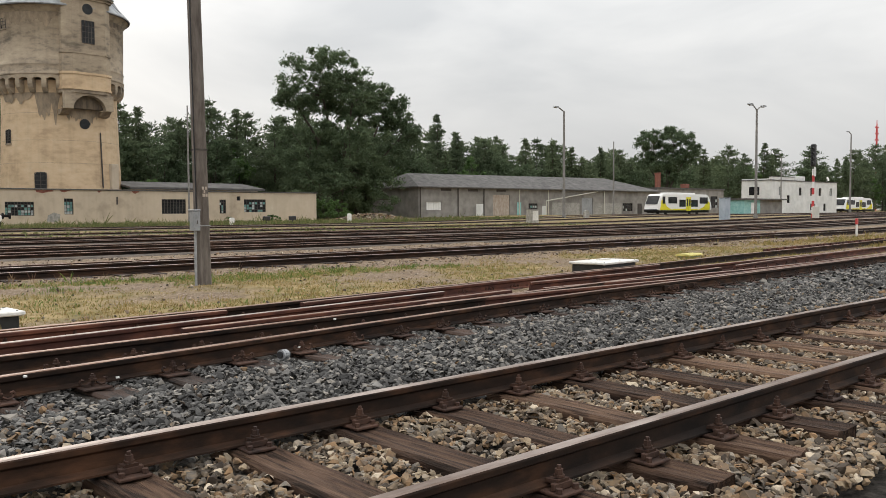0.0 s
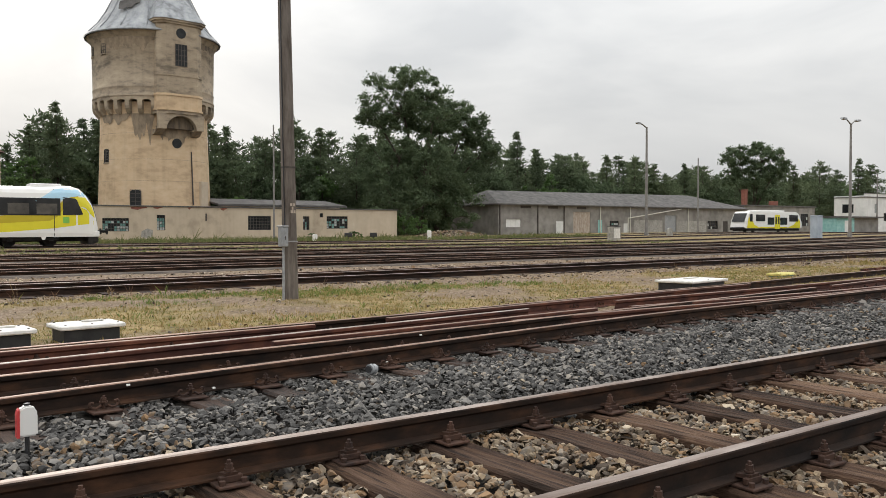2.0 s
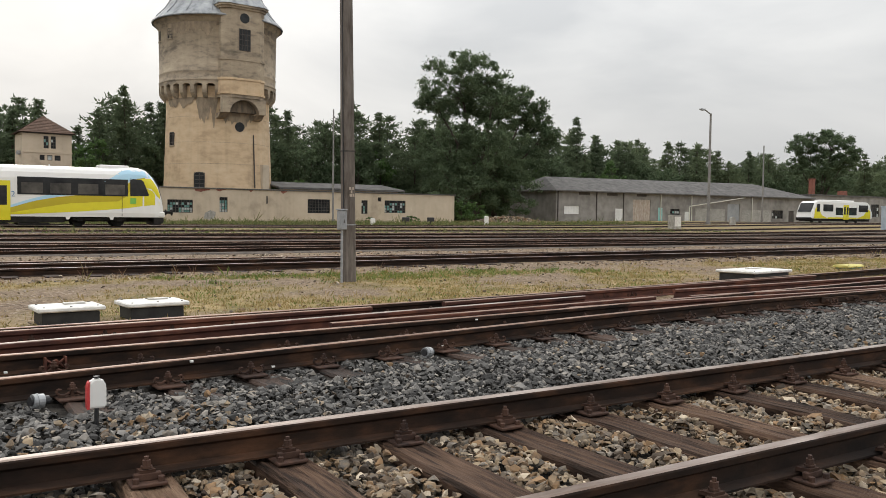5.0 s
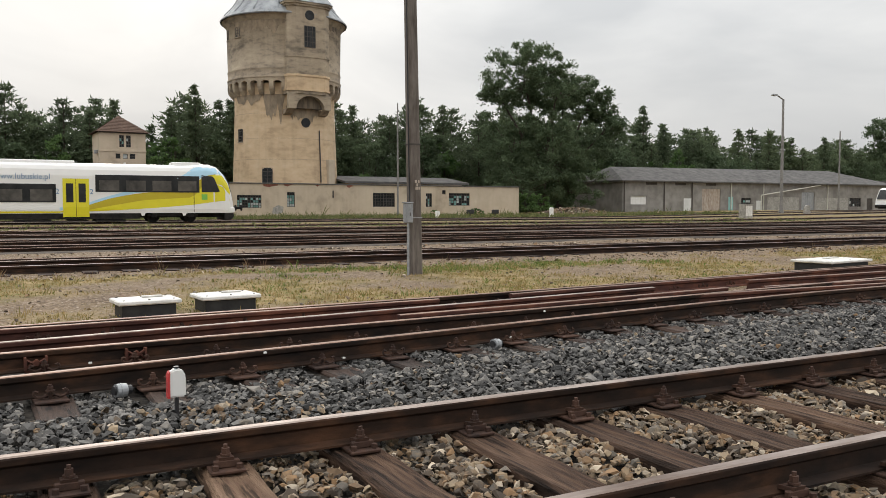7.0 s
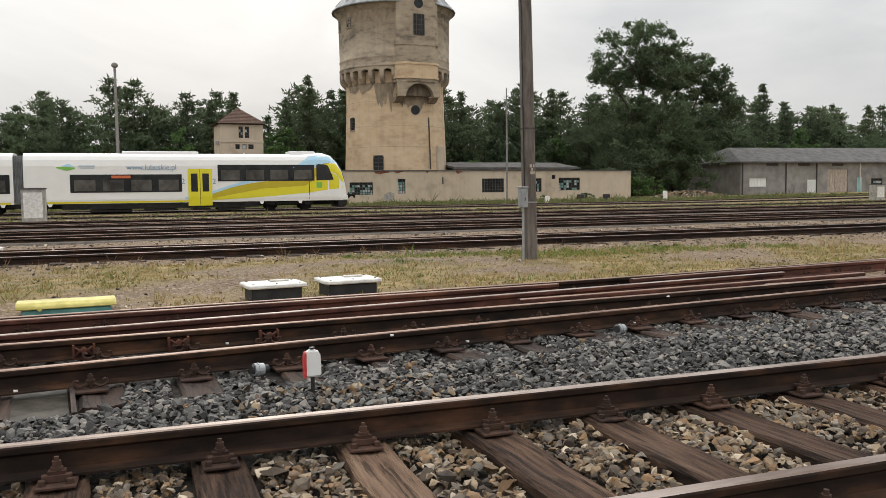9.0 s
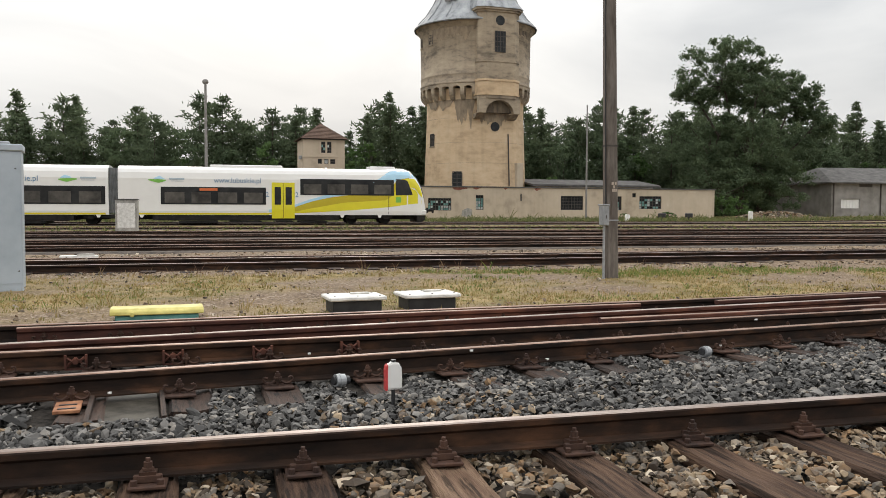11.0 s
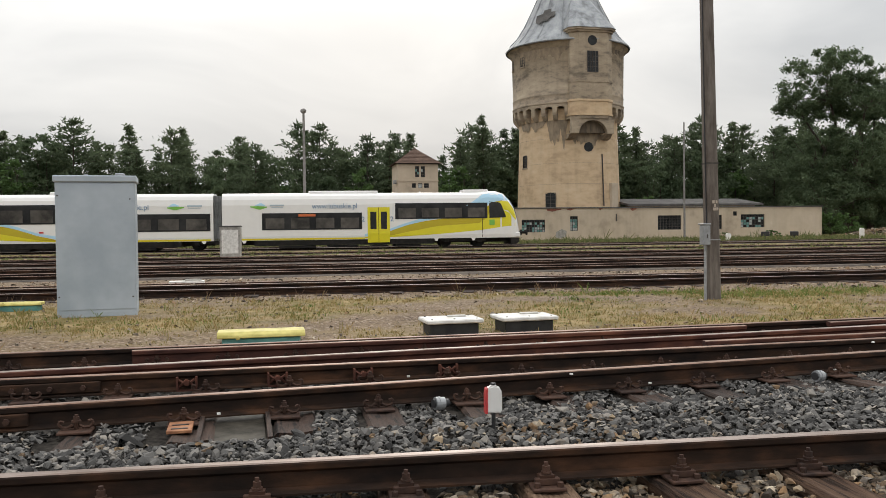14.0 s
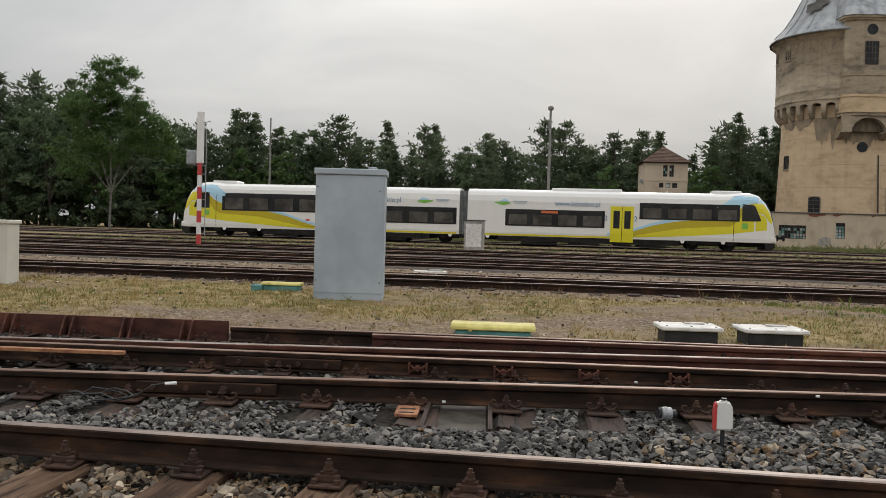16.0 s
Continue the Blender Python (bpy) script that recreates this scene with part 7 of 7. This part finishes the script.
for z in (45, 49, 53):
    box(bm, -2.2, 2.2, -0.4, 0.4, z, z + 0.8)
part("antennas", bm, "red", mast)

# rollers and white marks on the points
for x, y, rz in ((3.71, 6.07, 12), (0.68, 5.66, 12)):
    t = thing("cable_coupling", x, y, -0.098, "silver cable coupling under the rail", "cable coupling", "cable couplings", rz=rz)
    bm = B()
    tube(bm, (-0.045, -0.123, -0.006), (0.07, -0.108, -0.014), 0.029, n=12)
    part("black_conduit", bm, "black", t)
    bm = B()
    tube(bm, (-0.03, -0.122, -0.008), (0.035, -0.116, -0.012), 0.043, n=16)
    tube(bm, (-0.005, -0.12, -0.01), (0.005, -0.119, -0.01), 0.047, n=16)
    part("silver_sleeve", bm, "galv", t)
t = thing("concrete_trough", -0.605, 5.25, -0.185, "wet concrete trough between two dark sleepers", "cable trough", rz=5)
bm = B()
box(bm, -0.19, 0.19, -0.3, 1.0, -0.1, 0.0, 0.01)
part("floor", bm, "wet_concrete", t)
bm = B()
box(bm, -0.22, -0.192, -0.32, 1.0, -0.1, 0.05)
box(bm, 0.192, 0.22, -0.32, 1.0, -0.1, 0.05)
part("side", bm, "timber_dark", t)
t = thing("base_plate", -0.95, 5.4, -0.163, "loose rusty orange slotted plate on a sleeper", "steel plate", rz=5)
bm = B()
box(bm, -0.075, 0.075, -0.16, 0.1, 0.0, 0.02, 0.003)
part("plate", bm, "orange_rust", t, "rusty orange slotted plate")
for k in range(2):
    bm = B()
    box(bm, -0.05, 0.05, -0.12 + k * 0.1, -0.1 + k * 0.1, 0.0205, 0.024)
    part("slot", bm, "black", t)
t = thing("broken_slab", -3.3, 20.9, -0.13, "broken pale concrete slab on the gravel", "concrete slab", rz=8)
bm = B()
prism(bm, [(-0.42, -0.2), (0.05, -0.25), (0.4, -0.15), (0.42, 0.2), (-0.05, 0.25), (-0.4, 0.2)], "z", 0, 0.06)
part("slab", bm, "white_lid", t)
bm = B()
prism(bm, [(-0.05, -0.1), (0.34, -0.05), (0.28, 0.15), (0, 0.12)], "z", 0.062, 0.1)
part("slab_fragment", bm, "concrete", t)

scatter_stones("rubble_heap", "heap of broken brick and concrete rubble", "stone_tan", [
    (58, 70, const(84), const(88), 30, lambda x, y: ground_z(x, y) + 0.9 * max(0.0, 1 - ((x - 64) / 6) ** 2) * (1 - abs(y - 86) / 2), 0.16)], 9)


# ---- trees ----
def unit(v):
    return v / (np.linalg.norm(v, axis=1, keepdims=True) + 1e-9)


def leaf_cards(centres, radii, per, size, seed, flat=0.7):
    """Small ragged leaf sprays filling clumps round the given centres."""
    g = np.random.default_rng(seed)
    c = np.repeat(np.array(centres, dtype=float), per, axis=0)
    rad = np.repeat(np.array(radii, dtype=float), per)[:, None]
    n = len(c)
    d = unit(g.normal(0, 1, (n, 3)))
    p = c + d * rad * np.minimum(1.0, np.abs(g.normal(0, 0.6, (n, 1)))) * np.array((1, 1, flat))
    a = unit(g.normal(0, 1, (n, 3)))
    b = unit(np.cross(a, d + g.normal(0, 0.5, (n, 3))))
    s = size * g.uniform(0.6, 1.35, (n, 1))
    v = np.stack([p - a * s * 0.45 - b * s * 0.14, p - a * s * 0.2 + b * s * 0.42, p + a * s * 0.6], axis=1).reshape(-1, 3)
    return v, np.arange(3 * n).reshape(-1, 3)


def limb_mesh(segments):
    bm = B()
    for p, q, r0, r1 in segments:
        tube(bm, p, q, r0, r1, 5, caps=False)
    return bm


def pine(seed, h, spruce, leaf="pine_leaf"):
    """Needle tree: a tapering spruce with drooping whorls, or a pine with broad tiers high on its trunk."""
    r = random.Random(seed)
    g = np.random.default_rng(seed)
    t = thing("spruce_tree" if spruce else "pine_tree", 0, -200, 0, "dark pointed spruce in the wood behind the yard" if spruce else "dark green pine in the wood behind the yard", "tree", "wood behind the yard")
    seg, tris = [], []
    lean = r.uniform(-0.5, 0.5)
    for k in range(5):
        a, b = k / 5, (k + 1) / 5
        seg.append(((lean * a, 0, h * 0.97 * a), (lean * b, 0, h * 0.97 * b), 0.2 * (1 - a) + 0.03, 0.2 * (1 - b) + 0.03))
    wide = h * (r.uniform(0.2, 0.25) if spruce else r.uniform(0.24, 0.3))
    whorls = 22 if spruce else 15
    for w in range(whorls):
        s0 = (0.06 if spruce else 0.2) + (0.92 if spruce else 0.77) * (w + r.uniform(-0.3, 0.3)) / (whorls - 1)
        s0 = min(0.985, s0)
        tier = r.uniform(0.7, 1.15)
        for q in range(r.randint(5, 7)):
            a = r.uniform(0, 6.283)
            if spruce:
                reach = wide * (1 - s0) ** 0.8 * r.uniform(0.6, 1.15) * tier + 0.15
                rise = r.uniform(-0.3, 0.1) * reach
            else:
                reach = wide * min(1.0, 2.4 * (1 - s0)) ** 0.7 * r.uniform(0.45, 1.1) * tier + 0.25
                rise = r.uniform(0.0, 0.4) * reach
            z0, ox = h * s0, lean * s0
            out = np.array((math.cos(a), math.sin(a), rise / reach))
            if q < 2:
                seg.append(((ox, 0, z0), (ox + reach * 0.85 * out[0], reach * 0.85 * out[1], z0 + rise * 0.85), 0.045, 0.012))
            n = int(8 + 15 * reach)
            d = reach * g.uniform(0.05, 1.0, (n, 1)) ** 0.75
            sp = 0.14 + 0.17 * d
            p = np.array((ox, 0, z0)) + out * d + g.normal(0, 1, (n, 3)) * np.hstack([sp, sp, np.full((n, 1), 0.16 if spruce else 0.2)])
            u = unit(out * 0.9 + g.normal(0, 0.7, (n, 3)) + np.array((0, 0, 0.0 if spruce else 0.35)))
            v = unit(np.cross(u, g.normal(0, 1, (n, 3))))
            e = 0.52 * g.uniform(0.6, 1.3, (n, 1))
            tris.append(np.stack([p - v * e * 0.24, p + v * e * 0.24, p + u * e], axis=1).reshape(-1, 3))
    part("trunk", limb_mesh(seg), "bark", t)
    v = np.concatenate(tris)
    ob = new("crown", np_mesh("crown", v, np.arange(len(v)).reshape(-1, 3), leaf))
    ob.parent = t
    return t


def lobed_tree(name, seed, h, lobes, per, size, leaf, label, group="", x=0, y=-200, z=0, bark="bark", turn=0.0, clump=0.055, thick=0.024):
    """Broad-leaved tree whose crown is several lobes: (across, along, height, radius, half height, clumps)."""
    r = random.Random(seed)
    t = thing(name, x, y, z, label, "tree", group, rz=turn)
    seg, cen, rad = [], [], []
    fork = h * 0.2
    seg.append(((0, 0, -0.3), (0.1, 0, fork), thick * h, thick * 0.75 * h))
    for lx, ly, lz, lr, lh, n in lobes:
        knee = (lx * 0.45, ly * 0.45, fork + (lz - fork) * 0.5)
        seg.append(((0.1, 0, fork), knee, thick * 0.55 * h, thick * 0.35 * h))
        seg.append((knee, (lx, ly, lz), thick * 0.35 * h, thick * 0.15 * h))
        for _ in range(n):
            a, up = r.uniform(0, 6.283), r.uniform(-1, 1)
            k = r.uniform(0.12, 1.0) ** 0.5 * r.uniform(0.85, 1.1)
            e = math.sqrt(1 - up * up)
            c = (lx + lr * k * e * math.cos(a), ly + lr * k * e * math.sin(a), max(0.5, lz + lh * k * up))
            cen.append(c)
            rad.append(h * clump * r.uniform(0.6, 1.3))
            if r.random() < 0.35:
                seg.append(((lx * 0.9, ly * 0.9, lz - lh * 0.4), c, 0.0028 * h, 0.001 * h))
    part("trunk", limb_mesh(seg), bark, t)
    v, f = leaf_cards(cen, rad, per, size, seed, 0.75)
    ob = new("crown", np_mesh("crown", v, f, leaf))
    ob.parent = t
    return t


def broadleaf(name, seed, h, spread, per, size, leaf, label, group, clumps, low=0.05):
    r = random.Random(seed)
    lobes = [(0, 0, h * 0.55, spread * 0.34, h * 0.4, clumps // 3)]
    for k in range(6):
        a = k * 1.05 + r.uniform(-0.3, 0.3)
        u = r.uniform(low + 0.15, 0.8)
        q = spread * 0.3 * (1.15 - u)
        lobes.append((q * math.cos(a), q * math.sin(a), h * u, spread * r.uniform(0.17, 0.26), h * r.uniform(0.12, 0.18), clumps // 9))
    return lobed_tree(name, seed, h, lobes, per, size, leaf, label, group, clump=0.07, thick=0.014)


lobed_tree("oak_tree", 21, 25.4, [(-2.8, 0, 20.2, 6.2, 5.1, 92), (-6.8, 0, 18.0, 3.4, 2.8, 24), (2.2, 1, 18.4, 5.0, 4.0, 44), (-4.2, 0, 10.5, 5.8, 5.2, 84), (1.5, 0, 9.5, 6.4, 5.6, 96), (-2.6, -2, 4.6, 6.4, 3.8, 66), (4.5, 1, 4.6, 4.8, 4.0, 44)],
           220, 0.36, "leaf", "large spreading dark green oak behind the yard", x=69.5, y=101, turn=-35, clump=0.046)
lobed_tree("oak_tree", 27, 20.4, [(0.6, 0, 17.6, 4.2, 3.5, 40), (4.4, 0, 17.0, 4.0, 3.6, 42), (7.2, 0, 13.0, 2.8, 2.8, 20), (2.6, 0, 9.2, 4.8, 4.2, 50), (0, 0, 4.2, 4.6, 3.6, 42)],
           240, 0.36, "leaf", "dark green oak leaning over the warehouse end", x=75.0, y=104.5, turn=-35, clump=0.05)
lobed_tree("lime_tree", 23, 22.6, [(-3.4, 0, 18.0, 4.6, 3.6, 36), (2.4, 0, 18.6, 5.0, 3.4, 40), (5.6, 0, 15.5, 3.6, 3.0, 22), (-5.2, 0, 14.0, 2.8, 2.2, 14), (0.5, 0, 13.0, 5.2, 3.4, 36), (0.5, 0, 7.5, 4.4, 4.0, 34)],
           170, 0.5, "leaf", "tall round-crowned lime tree behind the annex", x=181.5, y=119.8, turn=-56)
lobed_tree("birch_tree", 24, 19.4, [(0, 0, 15.6, 3.4, 3.4, 50), (-2.6, 0, 12.6, 3.2, 3.0, 44), (2.8, 0, 12.2, 3.4, 3.0, 44), (0, 0, 9.4, 4.2, 3.8, 50), (4.8, 0, 9.8, 2.8, 2.4, 24), (-3.2, 0, 8.0, 3.0, 3.0, 26)],
           230, 0.26, "leaf_light", "tall airy birch above the wood", x=-50.0, y=86, bark="pale_bark", turn=30, thick=0.008)

protos = [pine(s, 14.0 + (s % 3), s % 2 == 0) for s in range(6)]
protos += [broadleaf("forest_tree", 50 + s, 12.5, 9.0, 60, 0.46, "leaf", "green broad-leaved tree in the wood", "wood behind the yard", 66) for s in range(3)]
protos += [broadleaf("forest_tree", 60 + s, 11.0, 8.0, 60, 0.46, "leaf_light", "light green broad-leaved tree in the wood", "wood behind the yard", 60) for s in range(2)]
NEEDLE, DARK_LEAF = range(0, 6), range(6, 9)
rnd = random.Random(77)
used = [False] * len(protos)


def plant(k, x, y, s):
    m = pose(x, y, ground_z(x, y), 0, 0, rnd.uniform(0, 360))
    if used[k]:
        ob = copy_thing(protos[k], m)
    else:
        ob = protos[k]
        ob.matrix_world = m
        used[k] = True
    ob.scale = (s * rnd.uniform(0.9, 1.15), s * rnd.uniform(0.9, 1.15), s)


def wood_height(x):
    return float(np.interp(x, [-120, -60, -30, 0, 40, 80, 120, 170, 260, 330], [1.4, 1.28, 1.05, 1.0, 1.1, 1.14, 1.1, 1.08, 1.3, 1.45]))


for row, (y0, dx) in enumerate(((114, 4.4), (119, 3.6), (124, 4.2), (131, 6.0))):
    x = -120.0
    while x < 330:
        x += dx * rnd.uniform(0.7, 1.3) * (1 + max(0, x - 90) / 160)
        y = y0 + rnd.uniform(-2.0, 2.0) + max(0, x - 110) * 0.28 - max(0, -x - 25) * 0.35
        if row == 0 and (138 < x < 182 or abs(x - TX) < 9):
            continue
        needles = (0.25, 0.75, 0.8, 0.8)[row] * (0.45 if x < -45 else 1.0)
        k = rnd.choice(NEEDLE) if rnd.random() < needles else rnd.choice(DARK_LEAF) if rnd.random() < 0.7 else 9 + rnd.randrange(2)
        s = wood_height(x) * rnd.choice((0.8, 0.88, 0.93, 0.98, 1.02, 1.08)) * rnd.uniform(0.95, 1.05) * (0.84, 0.97, 1.0, 1.03)[row]
        if k > 5:
            s *= 1.08
        plant(k, x, y, s)

under = broadleaf("undergrowth", 95, 3.4, 5.2, 45, 0.45, "leaf", "dark green undergrowth at the edge of the wood", "undergrowth", 36)
under.matrix_world = pose(-97, 88, -1.0)

# undergrowth along the edge of the wood
rnd = random.Random(31)
x = 186.0
while x < 330:
    x += rnd.uniform(5.5, 8.5)
    for yy in (106, 113):
        plant(rnd.randrange(11), x + rnd.uniform(-2, 2), yy + rnd.uniform(-2, 2) + (x - 186) * 0.02, (1.0 + (x - 186) * 0.0035) * rnd.uniform(0.8, 1.1))
bush = broadleaf("bush", 91, 3.2, 5.0, 60, 0.34, "leaf_light", "light green bush in the weeds", "bushes", 36)
bush.matrix_world = pose(59.5, 90, -0.2)
for x, y, s in ((63, 92, 1.0), (19.5, 97.5, 1.55), (23.0, 98, 1.3), (57.6, 96, 1.2), (44, 105, 1.9), (52, 106, 1.8), (2.5, 88.2, 0.6), (-1.5, 90.5, 0.9), (-4.5, 91.5, 0.8), (-8, 108, 1.8), (4, 107, 1.6), (-18, 102, 1.9), (-28, 98, 2.0)):
    b = copy_thing(bush, pose(x, y, -0.2, 0, 0, x * 40))
    b.scale = (s, s, s)
for x, q in ((17.8, 0.34), (19.0, 0.26), (44.5, 0.3), (50.6, 0.36)):
    b = copy_thing(bush, pose(x, 84.6 + 0.056 * (x - 3.3), -0.25, 0, 0, x * 70))
    b.scale = (q * 1.7, q, q)
x = -95.0
while x < 230:
    x += rnd.uniform(3.0, 5.0)
    y = 112.5 + rnd.uniform(-1.5, 1.5) + max(0, x - 110) * 0.28 - max(0, -x - 25) * 0.35
    if abs(x - TX) < 9 or 80 < x < 175:
        continue
    s = rnd.uniform(1.2, 2.0)
    b = copy_thing(under, pose(x, y, -1.2, 0, 0, x * 40))
    b.scale = (s * 1.2, s, s)
x = -150.0
while x < 110:
    x += rnd.uniform(5.5, 7.5)
    y = 127 + rnd.uniform(-1.5, 1.5) - max(0, -x - 25) * 0.35
    s = rnd.uniform(2.4, 3.1)
    b = copy_thing(under, pose(x, y, -1.2, 0, 0, x * 40))
    b.scale = (s * 1.4, s, s)
